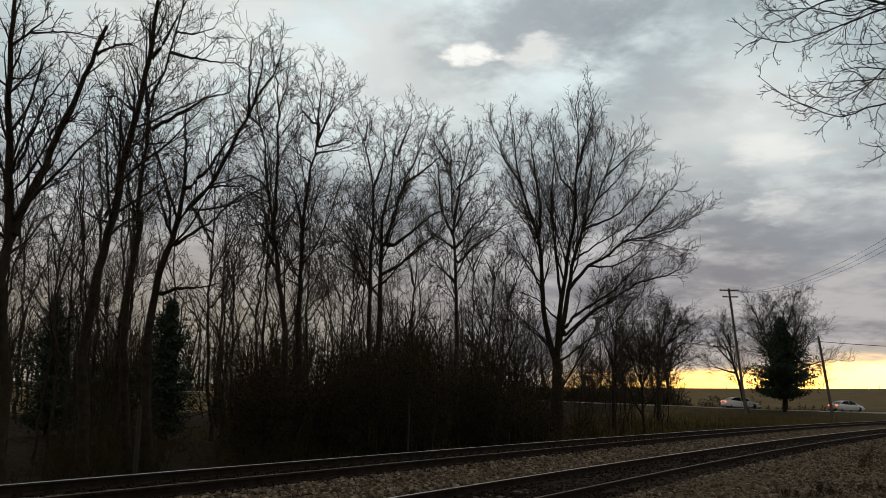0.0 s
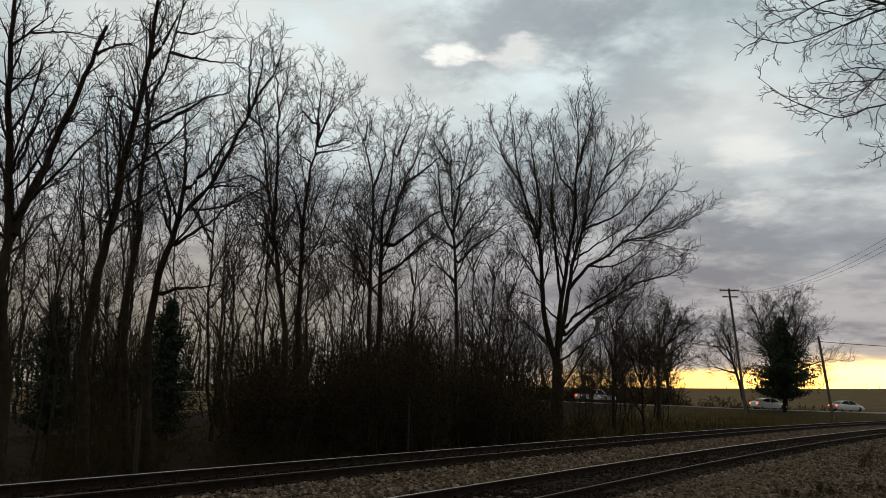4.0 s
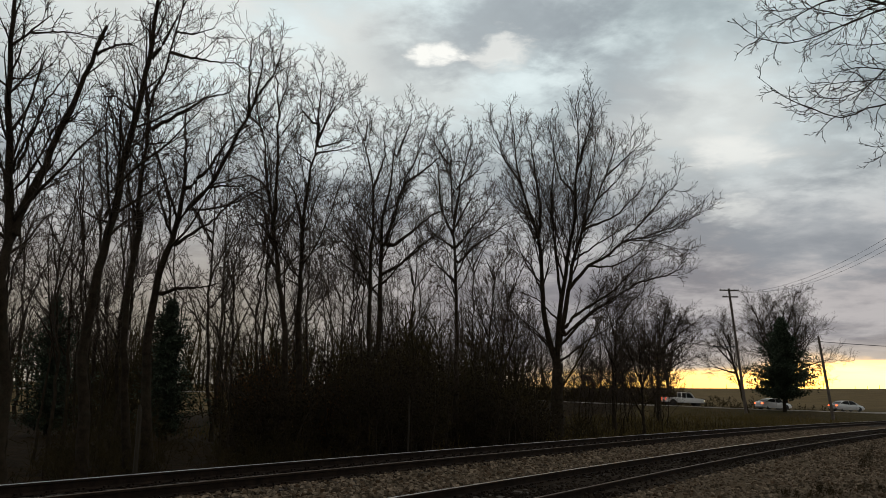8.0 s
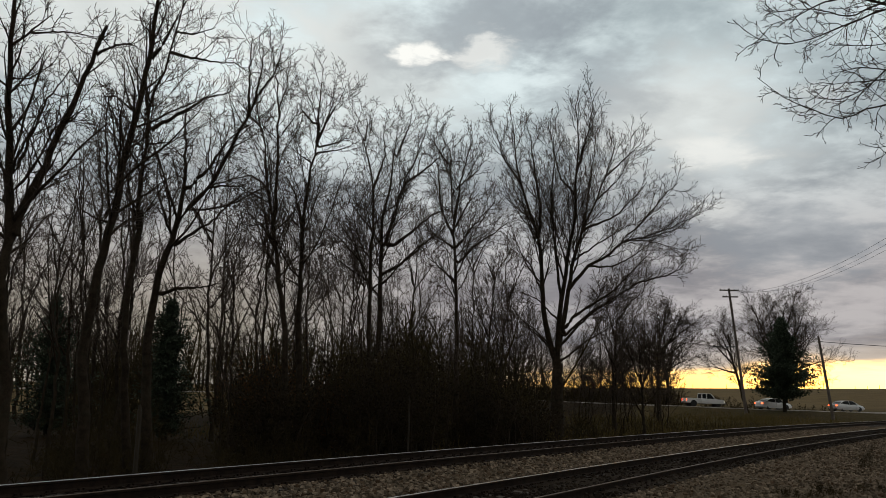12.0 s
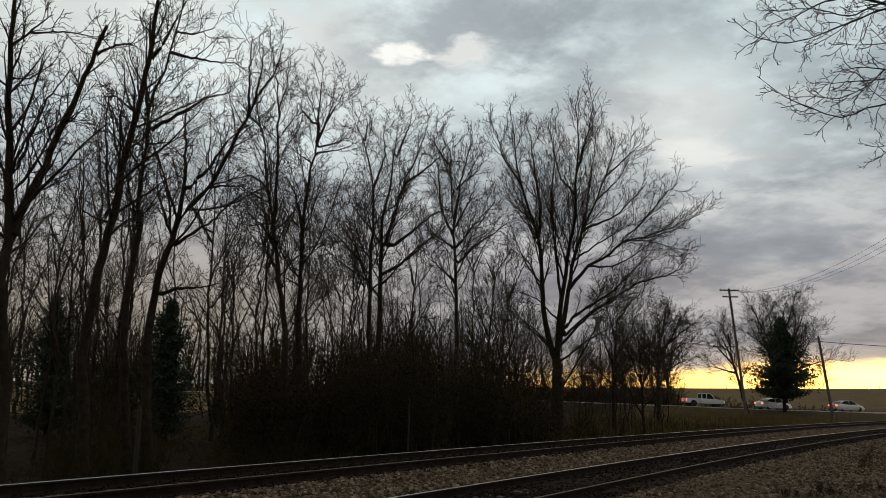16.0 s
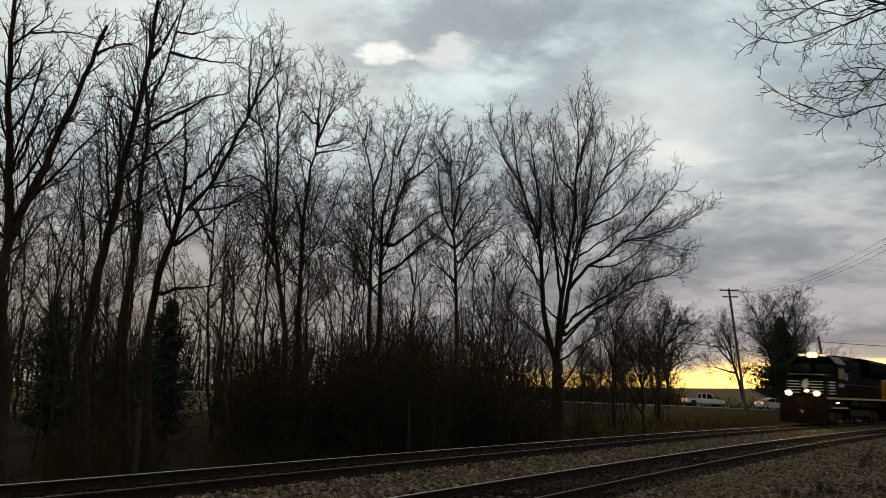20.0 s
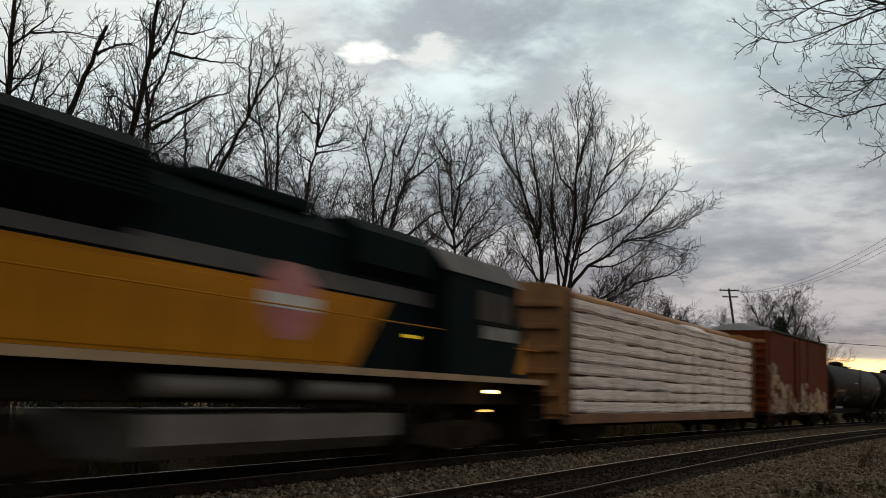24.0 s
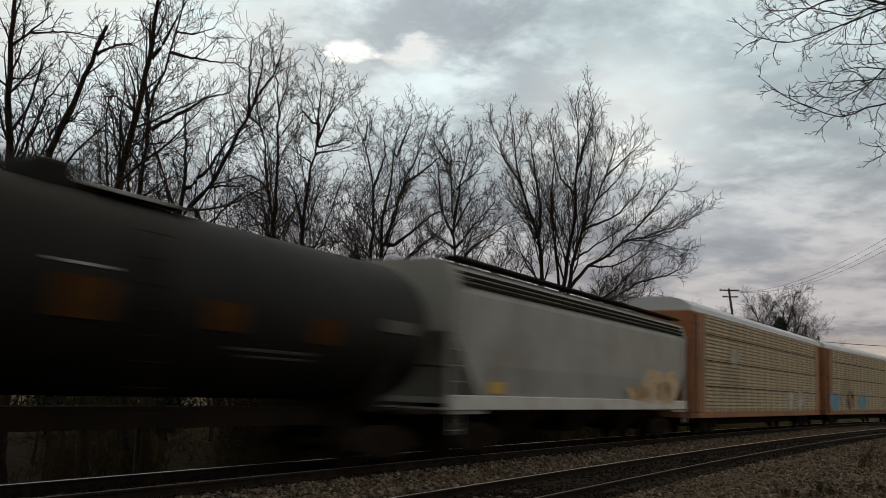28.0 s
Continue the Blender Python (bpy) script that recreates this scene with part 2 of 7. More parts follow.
# ---- cloud cover: a far dome that turns slowly with the wind aloft ----
def cloud_dome():
    n, m, r = 96, 24, 1.0
    el = np.radians(np.concatenate([np.linspace(-1.5, 20, 12), np.linspace(24, 89.6, 12)]))
    az = np.arange(n) * math.tau / n
    v = np.array([(math.cos(e) * math.sin(a), math.cos(e) * math.cos(a), math.sin(e)) for e in el for a in az] + [(0, 0, 1)])
    f = [(k * n + i, (k + 1) * n + i, (k + 1) * n + (i + 1) % n, k * n + (i + 1) % n) for k in range(len(el) - 1) for i in range(n)]
    top = (len(el) - 1) * n
    f += [(top + i, len(v) - 1, len(v) - 1, top + (i + 1) % n) for i in range(0)]
    me = grid_mesh("cloud_cover", v, np.array(f), cloud_material())
    ob = tagged(new("backdrop_clouds", me), "grey overcast cloud cover with bright breaks", "sky", kind="structure")
    ob.scale = (4300, 4300, 4300)
    return ob


# ---- ground ----
def rise(x, y):
    """Height of the ground beside the tracks."""
    L = beyond(x, y)
    dist = np.hypot(x, y)
    far = np.interp(L, [2.2, 3.0, 5.0, 9.0, 14.0, 60.0], [0.02, -0.15, -0.42, -0.20, 0.0, 0.7])
    near = np.interp(L, [-13, -9.5, -7.2, -5.9], [-0.22, -0.24, -0.30, -0.18])
    mid = np.interp(L, [-5.9, -2.9, -1.2, 1.2, 2.2], [-0.22, -0.12, 0.08, 0.13, 0.10])
    z = np.where(L > 2.2, far, np.where(L < -5.9, near, mid))
    ridge = np.interp(dist, [150, 210, 300, 400, 600, 1500, 4300], [0.0, 1.2, 5.2, 8.2, 8.4, 3.0, -6.0])
    z = z + np.where(L > 2.2, 1, np.clip((L + 60) / 60, 0, 1)) * ridge
    # the road's bed
    b = bank(x, y)
    return z + b


def road_line(x):
    """y and z of the road's middle at x."""
    xs = [-200, -40, 10, 30, 42, 56, 80, 120, 200]
    return np.interp(x, xs, [135, 130, 127, 126, 127, 132, 142, 160, 200]), np.interp(x, xs, [4.2, 3.0, 2.1, 1.55, 1.15, 0.92, 0.7, 0.5, 0.4])


def bank(x, y):
    ry, rz = road_line(x)
    L = beyond(x, y)
    plain = np.interp(L, [2.2, 14.0, 60.0], [0.0, 0.0, 0.7])
    d = y - ry
    w = np.interp(np.abs(d), [0, 4.5, 14], [1, 1, 0]) * (L > 8)
    return w * (rz - 0.04 - plain)


def ground():
    az = np.concatenate([np.linspace(-40, 40, 241), np.linspace(45, 315, 46)])
    rr = np.concatenate([np.linspace(0.5, 40, 90), np.geomspace(41, 260, 90), np.geomspace(270, 4200, 26)])
    A, R = np.meshgrid(np.radians(az), rr)
    X, Y = np.sin(A) * R, np.cos(A) * R
    Z = rise(X, Y)
    k = np.array([noise.noise((x * 0.35, y * 0.35, 0)) for x, y in zip(X.ravel(), Y.ravel())]).reshape(X.shape)
    L = beyond(X, Y)
    Z = Z + k * np.where((L > 4), 0.12, 0.03) * (R < 120)
    n, m = X.shape[1], X.shape[0]
    v = np.stack([X, Y, Z], -1).reshape(-1, 3)
    i, j = np.meshgrid(np.arange(m - 1), np.arange(n), indexing="ij")
    j2 = (j + 1) % n
    f = np.stack([i * n + j, i * n + j2, (i + 1) * n + j2, (i + 1) * n + j], -1).reshape(-1, 4)
    v = np.vstack([v, [[0, 0, float(rise(np.array([0.0]), np.array([0.0]))[0])]]])
    me = grid_mesh("ground", v, f, ground_material())
    bm = bmesh.new()
    bm.from_mesh(me)
    bm.verts.ensure_lookup_table()
    c = bm.verts[len(v) - 1]
    for q in range(n):
        bm.faces.new((c, bm.verts[(q + 1) % n], bm.verts[q]))
    bmesh.ops.recalc_face_normals(bm, faces=bm.faces[:])
    bm.to_mesh(me)
    bm.free()
    if me.polygons[0].normal.z < 0:
        me.flip_normals()
    return tagged(new("ground", me), "dark winter ground: gravel by the rails, leaf litter, pale field", "ground", kind="structure")


def ground_material():
    n = Nodes("ground")
    co = n.coords()
    sep = n.t.nodes.new("ShaderNodeSeparateXYZ")
    n.link(co, sep.inputs[0])
    dx = n.math("SUBTRACT", sep.outputs[0], CIRCLE[1])
    dy = n.math("SUBTRACT", sep.outputs[1], CIRCLE[0])
    L = n.math("SUBTRACT", n.math("SQRT", n.math("ADD", n.math("MULTIPLY", dx, dx), n.math("MULTIPLY", dy, dy))), 1 / BEND)
    a, b, c = n.noise(0.25, 5, 0.6, co), n.noise(2.2, 5, 0.6, co), n.noise(26, 3, 0.6, co)
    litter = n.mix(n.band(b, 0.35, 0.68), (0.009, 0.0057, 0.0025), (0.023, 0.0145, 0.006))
    grass = n.mix(n.band(b, 0.35, 0.65), (0.032, 0.0255, 0.0100), (0.072, 0.050, 0.0205))
    grass = n.mix(n.band(a, 0.35, 0.65), grass, (0.044, 0.0355, 0.0130))
    field = n.mix(n.band(a, 0.35, 0.65), (0.092, 0.068, 0.033), (0.130, 0.096, 0.046))
    stone = n.mix(n.band(c, 0.38, 0.62), (0.042, 0.031, 0.020), (0.125, 0.098, 0.070))
    stone = n.mix(n.math("MULTIPLY", n.band(b, 0.45, 0.7), 0.6), stone, (0.0676, 0.0483, 0.0276))
    jag = n.math("ADD", L, n.math("MULTIPLY", n.math("SUBTRACT", b, 0.5), 2.5))
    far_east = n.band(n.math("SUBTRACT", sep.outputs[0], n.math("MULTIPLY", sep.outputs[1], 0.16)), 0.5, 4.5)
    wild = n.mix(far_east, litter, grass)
    dist = n.math("SQRT", n.math("ADD", n.math("MULTIPLY", sep.outputs[0], sep.outputs[0]), n.math("MULTIPLY", sep.outputs[1], sep.outputs[1])))
    wild = n.mix(n.math("MULTIPLY", n.band(L, 40, 58), n.math("SUBTRACT", 1.0, far_east)), wild, field)
    wild = n.mix(n.band(dist, 165, 215), wild, field)
    near = n.mix(n.band(jag, -14.5, -17.5), stone, grass)
    # oil and brake dust along the middle of each track
    wob = n.math("ADD", L, n.math("MULTIPLY", n.math("SUBTRACT", b, 0.5), 0.5))
    for mid in (0.0, -SPACING):
        off = n.math("ABSOLUTE", n.math("SUBTRACT", wob, mid))
        near = n.mix(n.math("MULTIPLY", n.band(off, 1.95, 1.3), 0.9), near, (0.016, 0.0115, 0.008))
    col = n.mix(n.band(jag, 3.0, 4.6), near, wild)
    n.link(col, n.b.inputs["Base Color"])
    n.b.inputs["Roughness"].default_value = 0.95
    n.b.inputs["Specular IOR Level"].default_value = 0.05
    n.bump(n.math("ADD", c, b), 0.6, 0.04)
    return n.m


# ---- tracks ----
def sweep(outline, s_list, far, lat):
    """An outline of (lateral, height) swept along a track."""
    sh = Shape()
    k = len(outline)
    pts = [on_track(s, lat + a, b, far) for s in s_list for a, b in outline]
    faces = [(i * k + q, i * k + (q + 1) % k, (i + 1) * k + (q + 1) % k, (i + 1) * k + q) for i in range(len(s_list) - 1) for q in range(k)]
    return sh.poly(pts, faces + [tuple(range(k)), tuple(range((len(s_list) - 1) * k, len(s_list) * k))])


def track(far):
    tr = thing("track_far" if far else "track_near", "steel rails on dark timber ties in grey ballast", "railway track", kind="structure")
    s_list = [s for s in np.arange(-60, 170, 2.5)] + list(np.arange(170, 760, 40))
    rail = [(-0.075, -0.18), (0.075, -0.18), (0.07, -0.165), (0.012, -0.14), (0.012, -0.05), (0.036, -0.04), (0.036, -0.008), (-0.036, -0.008), (-0.036, -0.04), (-0.012, -0.05), (-0.012, -0.14), (-0.07, -0.165)]
    cap = [(-0.020, -0.008), (0.020, -0.008), (0.018, 0.0), (-0.018, 0.0)]
    for lat in (-0.75, 0.75):
        ob = part("rail", sweep(rail, s_list, far, lat), STEEL, tr)
        # each track: bright head on its farther rail, dull brown on its nearer
        part("rail_head", sweep(cap, s_list, far, lat), SHINE if lat > 0 else DULL_HEAD, ob, "worn bright running surface" if lat > 0 else "dull brown running surface")
    tie = Shape().box(-0.115, 0.115, -1.3, 1.3, -0.36, -0.185, 0.0).mesh("tie", TIE)
    plate = Shape()
    for lat in (-0.75, 0.75):
        plate.box(-0.09, 0.09, lat - 0.17, lat + 0.17, -0.185, -0.165)
        for a in (-0.11, 0.11):
            for b in (-0.05, 0.05):
                plate.box(b - 0.012, b + 0.012, lat + a - 0.02, lat + a + 0.02, -0.165, -0.13)
    plate = plate.mesh("tie_plate", STEEL)
    rng = random.Random(5 if far else 6)
    s = -16.0
    count = 0
    while s < 130 and count < 275:
        m = track_pose(s + rng.uniform(-0.03, 0.03), far) @ pose(0, rng.uniform(-0.04, 0.04), 0, 0, 0, rng.uniform(-1.2, 1.2))
        ob = part("tie", tie, TIE, tr, m=m)
        if s < 45:
            part("tie_plate", plate, STEEL, ob)
        s += 0.54
        count += 1
    return tr


def track_pose(s, far=True, half=0.0):
    """Pose on a track: x the way the train goes, y towards the eye's side, z up from the rail tops."""
    a, b = on_track(s + half, 0, 0, far), on_track(s - half, 0, 0, far)
    th = along(s)[2]
    f = (b - a).normalized() if half else Vector((-math.cos(th), -math.sin(th), 0))
    c = FAR_CANT if far else NEAR_CANT
    up = Vector((math.sin(th) * math.sin(c), -math.cos(th) * math.sin(c), math.cos(c)))
    y = up.cross(f).normalized()
    up = f.cross(y)
    o = (a + b) / 2
    return Matrix(((f.x, y.x, up.x, o.x), (f.y, y.y, up.y, o.y), (f.z, y.z, up.z, o.z), (0, 0, 0, 1)))


def ballast_stones(name, count, s0, s1, l0, l1, size, seed, oily=False):
    """Loose crushed stone, joined."""
    rng = np.random.default_rng(seed)
    s = s0 + (s1 - s0) * rng.random(count) ** 1.5
    l = rng.uniform(l0, l1, count)
    th = HEAD - BEND * s
    x = (math.sin(HEAD) - np.sin(th)) / BEND - np.sin(th) * l
    y = AWAY + (np.cos(th) - math.cos(HEAD)) / BEND + np.cos(th) * l
    z = rise(x, y)
    base = np.array([(1, 1, 1), (1, -1, 1), (-1, 1, 1), (-1, -1, 1), (1.1, 0, -1), (-1.1, 0, -1), (0, 1.1, -1), (0, -1.1, -1)], float)
    faces = np.array([(0, 2, 3), (0, 3, 1), (0, 6, 2), (1, 3, 7), (0, 1, 4), (2, 5, 3), (0, 4, 6), (1, 7, 4), (2, 6, 5), (3, 5, 7)])
    v = base[None] * rng.uniform(0.55, 1.25, (count, 8, 3)) * (size * rng.uniform(0.5, 1.15, (count, 1, 1)))
    a = rng.uniform(0, math.tau, count)
    b = rng.uniform(-0.9, 0.9, count)
    ca, sa, cb, sb = np.cos(a)[:, None], np.sin(a)[:, None], np.cos(b)[:, None], np.sin(b)[:, None]
    vx, vy, vz = v[..., 0], v[..., 1], v[..., 2]
    vy, vz = vy * cb - vz * sb, vy * sb + vz * cb
    vx, vy = vx * ca - vy * sa, vx * sa + vy * ca
    p = np.stack([vx + x[:, None], vy + y[:, None], vz + z[:, None]], -1).reshape(-1, 3)
    f = (faces[None] + np.arange(count)[:, None, None] * 8).reshape(-1, 3)
    return tagged(new(name, grid_mesh(name, p, f, OILY if oily else STONE, False)), "oily brown ballast stones between the rails" if oily else "grey and brown crushed ballast stones beside the rails", "gravel", kind="stuff")


def stone_material(name, dark, light):
    n = Nodes(name)
    geo = n.t.nodes.new("ShaderNodeNewGeometry")
    r = geo.outputs["Random Per Island"]
    col = n.mix(r, dark, light)
    col = n.mix(n.band(n.math("FRACT", n.math("MULTIPLY", r, 7.3)), 0.6, 1.0), col, tuple(q * f for q, f in zip(dark, (1.3, 1.0, 0.8))))
    f = n.noise(30, 3, 0.6, n.coords())
    col = n.mix(n.math("MULTIPLY", f, 0.5), col, dark)
    n.link(col, n.b.inputs["Base Color"])
    n.b.inputs["Roughness"].default_value = 0.9
    n.b.inputs["Specular IOR Level"].default_value = 0.12
    return n.m


STONE = stone_material("crushed_stone", (0.047, 0.036, 0.024), (0.27, 0.215, 0.160))
OILY = stone_material("oily_stone", (0.011, 0.0085, 0.0065), (0.038, 0.028, 0.020))


# ---- bare trees ----
def unit(v):
    return v / np.maximum(np.linalg.norm(v, axis=-1, keepdims=True), 1e-9)


def limb_path(points, k, rng, kink, run):
    """A limb as k points along a share (run) of its plan of (sideways, height), smoothed, with small crooks; twigs make up the rest."""
    q = np.array(points, float)
    t = np.concatenate([[0], np.cumsum(np.hypot(*(q[1:] - q[:-1]).T))])
    u = np.linspace(0, t[-1] * run, 6 * k)
    dense = np.stack([np.interp(u, t, q[:, 0]), np.interp(u, t, q[:, 1])], -1)
    w = 5
    pad = np.concatenate([np.repeat(dense[:1], w, 0), dense, np.repeat(dense[-1:], w, 0)])
    soft = sum(pad[i:i + len(dense)] for i in range(2 * w + 1)) / (2 * w + 1)
    soft[0], soft[-1] = dense[0], dense[-1]
    p = soft[np.linspace(0, len(soft) - 1, k).astype(int)]
    p[1:] += rng.normal(0, kink, (k - 1, 2))
    return p


def sprout(P, R, per, f0, length, spread, up, crook, k, rng, thin=0.6, tip=0.3, least=0.004, metres=0.0, taper=0.75):
    """Branches that grow from branches: P (n, m, 3) points, R (n, m) radii; per of them on each, from the fraction f0 on."""
    n, m = R.shape
    i = np.repeat(np.arange(n), per)
    fr = f0 + (1 - f0) * ((np.tile(np.arange(per), n) + rng.random(n * per)) / per)
    u = np.minimum(fr, 0.999) * (m - 1)
    a = u.astype(int)
    w = (u - a)[:, None]
    start = P[i, a] * (1 - w) + P[i, a + 1] * w
    r0 = R[i, a] * (1 - w[:, 0]) + R[i, a + 1] * w[:, 0]
    d = unit(P[i, a + 1] - P[i, a])
    side = unit(np.cross(d, rng.normal(0, 1, d.shape)))
    ang = np.radians(rng.uniform(spread[0], spread[1], len(i)))[:, None]
    d = unit(d * np.cos(ang) + side * np.sin(ang))
    whole = np.linalg.norm(P[:, 1:] - P[:, :-1], axis=-1).sum(1)[i]
    ln = (metres if metres else whole * length) * rng.uniform(0.55, 1.25, len(i)) * (1.2 - taper * fr)
    step = (ln / (k - 1))[:, None]
    pts = [start]
    for q in range(k - 1):
        pts.append(pts[-1] + d * step)
        d = unit(d + rng.normal(0, crook, d.shape) + np.array([0, 0, up]))
    r0 = np.maximum(r0 * thin * rng.uniform(0.7, 1.1, len(i)), least * 1.3)
    slope = 1 - (1 - tip) * np.linspace(0, 1, k) ** 0.8
    return np.stack(pts, 1), np.maximum(r0[:, None] * slope, least)


def fork(P, R, gap, f0, share, floor, spread, up, crook, k, rng, thin, least):
    """The next order of branches: one every gap metres along the wood P (n, m, 3), R (n, m), from the fraction f0 on.
    A branch is share times as long as what its parent still has to run, and floor metres at least. Gives points, radii, parents."""
    m = R.shape[1]
    size = np.linalg.norm(P[:, 1:] - P[:, :-1], axis=-1).sum(1)
    count = np.maximum(1, np.floor(size * (1 - f0) / gap + rng.random(len(size)))).astype(int)
    i = np.repeat(np.arange(len(size)), count)
    nth = np.arange(len(i)) - np.repeat(np.cumsum(count) - count, count)
    fr = f0 + (1 - f0) * (nth + 0.15 + 0.7 * rng.random(len(i))) / count[i]
    u = np.minimum(fr, 0.995) * (m - 1)
    a = u.astype(int)
    w = (u - a)[:, None]
    start = P[i, a] * (1 - w) + P[i, a + 1] * w
    r0 = R[i, a] * (1 - w[:, 0]) + R[i, a + 1] * w[:, 0]
    d = unit(P[i, a + 1] - P[i, a])
    # sides alternate along the parent, with some scatter
    ref = np.where(np.abs(d[:, 2:3]) > 0.85, np.array([1.0, 0, 0]), np.array([0, 0, 1.0]))
    e1 = unit(np.cross(d, ref))
    e2 = np.cross(d, e1)
    turn = (nth * 2.4 + rng.uniform(0, math.tau, len(size))[i] + rng.normal(0, 0.5, len(i)))[:, None]
    side = e1 * np.cos(turn) + e2 * np.sin(turn)
    ang = np.radians(rng.uniform(spread[0], spread[1], len(i)))[:, None]
    d = unit(d * np.cos(ang) + side * np.sin(ang))
    ln = np.maximum(share * size[i] * (1.12 - fr) * rng.uniform(0.55, 1.2, len(i)), floor * rng.uniform(0.5, 1.2, len(i)))
    step = (ln / (k - 1))[:, None]
    pts = [start]
    for q in range(k - 1):
        pts.append(pts[-1] + d * step)
        d = unit(d + rng.normal(0, crook, d.shape) + np.array([0, 0, up]))
    r0 = np.clip(np.minimum(r0 * thin * rng.uniform(0.75, 1.1, len(i)), ln * 0.014 + least), least, None)
    R2 = np.maximum(r0[:, None] * (1 - 0.75 * np.linspace(0, 1, k)[None]), least * 0.8)
    return np.stack(pts, 1), R2, i


def tubes(sets, sides):
    """Vertices and quads of many tapering tubes."""
    V, F, o = [], [], 0
    for P, R in sets:
        n, m, _ = P.shape
        d = unit(np.concatenate([P[:, 1:2] - P[:, :1], P[:, 2:] - P[:, :-2], P[:, -1:] - P[:, -2:-1]], 1))
        ref = np.where(np.abs(d[..., 2:3]) > 0.8, np.array([1.0, 0, 0]), np.array([0, 0, 1.0]))
        a = unit(np.cross(d, ref))
        b = np.cross(d, a)
        th = np.arange(sides) * math.tau / sides
        ring = P[:, :, None] + R[:, :, None, None] * (a[:, :, None] * np.cos(th)[None, None, :, None] + b[:, :, None] * np.sin(th)[None, None, :, None])
        V.append(ring.reshape(-1, 3))
        idx = np.arange(n * m * sides).reshape(n, m, sides) + o
        nx = np.roll(idx, -1, axis=2)
        F.append(np.stack([idx[:, :-1], nx[:, :-1], nx[:, 1:], idx[:, 1:]], -1).reshape(-1, 4))
        o += n * m * sides
    return np.concatenate(V), np.concatenate(F)


def bare_tree(x, y, limbs, seed, label, least, gaps, group="", z0=0.0, up=0.10, shares=(0.42, 0.5, 0.55, 0.6), floors=(0.7, 0.4, 0.22, 0.14), low=0.42, f_limb=0.18, spread=(28, 62), crook=0.13, drift=0.22, split=True, kink=0.02, flare=1.3, stout=0.86, cut=0.75):
    """A leafless tree: trunk and limbs by plan of (first radius, last radius, line), then four orders of branches and twigs."""
    rng = np.random.default_rng(seed)
    tree = thing("bare_tree", label, "tree", pose(x, y, 0), group)
    made, known = [], None
    for number, (r0, r1, pts) in enumerate(limbs):
        pts = [tuple(q) for q in pts]
        if number == 0:
            pts[0] = (pts[0][0], min(z0, pts[0][1]) - 0.3)
        k = 26 if number == 0 else 18
        size = sum(math.hypot(b[0] - a[0], b[1] - a[1]) for a, b in zip(pts, pts[1:]))
        plan = limb_path(pts, k, rng, kink * min(1.0, size / 4), 1.0 if number == 0 and r1 > 0.1 else max(0.72, 1 - cut * floors[0] / size))
        u = np.linspace(0, 1, k)
        if known is None:
            depth = np.cumsum(rng.normal(0, 0.006 * size, k))
            depth -= depth[0]
        else:
            j = np.hypot(known[:, 0] - pts[0][0], known[:, 2] - pts[0][1]).argmin()
            plan[0] = known[j, [0, 2]]
            depth = known[j, 1] + rng.choice((-1, 1)) * rng.uniform(0.3, 1.0) * drift * size * u ** 1.2
        P = np.stack([plan[:, 0], depth, plan[:, 1]], -1)
        R = stout * (r0 + ((0.75 * r1 if r1 > 0.1 or (number < 2 and r1 > 0.045) else min(r1 * 0.6, least * 2.2)) - r0) * u ** (0.9 if number == 0 else 0.75))
        if number == 0:
            R = R * (1 + (flare - 1) * np.exp(-u * 14))
        known = P if known is None else np.concatenate([known, P])
        v, f = tubes([(P[None], R[None])], 9)
        stem = part("trunk" if number == 0 else "limb", grid_mesh("limb", v, f, BARK), BARK, tree)
        made.append(stem)
        one = fork(P[None], R[None], gaps[0], low if number == 0 else f_limb, shares[0], floors[0], spread, up, crook, 8, rng, 0.5, least * 1.6)
        two = fork(one[0], one[1], gaps[1], 0.12, shares[1], floors[1], spread, up, crook, 6, rng, 0.6, least * 1.25)
        three = fork(two[0], two[1], gaps[2], 0.15, shares[2], floors[2], (25, 58), up * 0.7, crook, 3, rng, 0.7, least)
        four = fork(three[0], three[1], gaps[3], 0.25, shares[3], floors[3], (25, 55), up * 0.7, crook, 2, rng, 0.8, least * 0.85)
        if split:
            for q in range(len(one[0])):
                v, f = tubes([(one[0][q:q + 1], one[1][q:q + 1])], 5)
                part("branch", grid_mesh("branch", v, f, BARK), BARK, stem)
            sets = [two[:2], three[:2], four[:2]]
        else:
            sets = [one[:2], two[:2], three[:2], four[:2]]
        v, f = tubes(sets, 3)
        tagged(part("crown", grid_mesh("crown", v, f, TWIG), TWIG, stem), kind="stuff")
    return tree, made


def stand(number, label, x, y, limbs):
    """One of the trees at the wood's edge or by the road; twigs are as fine as its distance lets one see."""
    z = float(rise(np.array([x]), np.array([y]))[0])
    far = y / 30.0
    big = y == 46
    dense = float(np.interp(y, [17, 25, 30, 36, 46, 52, 85, 132], [1.4, 1.15, 0.95, 0.78, 0.74, 0.56, 0.44, 0.40]))
    gaps = tuple(g * far * dense for g in (0.30, 0.20, 0.13, 0.105))
    size = far ** 0.7
    bare_tree(x, y, limbs, 100 + number, label, float(np.interp(y, [27, 50, 85, 132], [0.0060, 0.0090, 0.012, 0.0125])), gaps, z0=z, floors=tuple(q * size for q in (0.95, 0.48, 0.27, 0.17)),
              low=0.99 if big else (0.48 if y < 60 else 0.3), f_limb=0.30 if big else 0.25, stout=0.98 if y < 30 else 0.9, cut=0.80 if big else 0.75, spread=(16, 44) if big else (25, 58), crook=0.09 if big else 0.13, up=0.12 if y > 40 else 0.10)


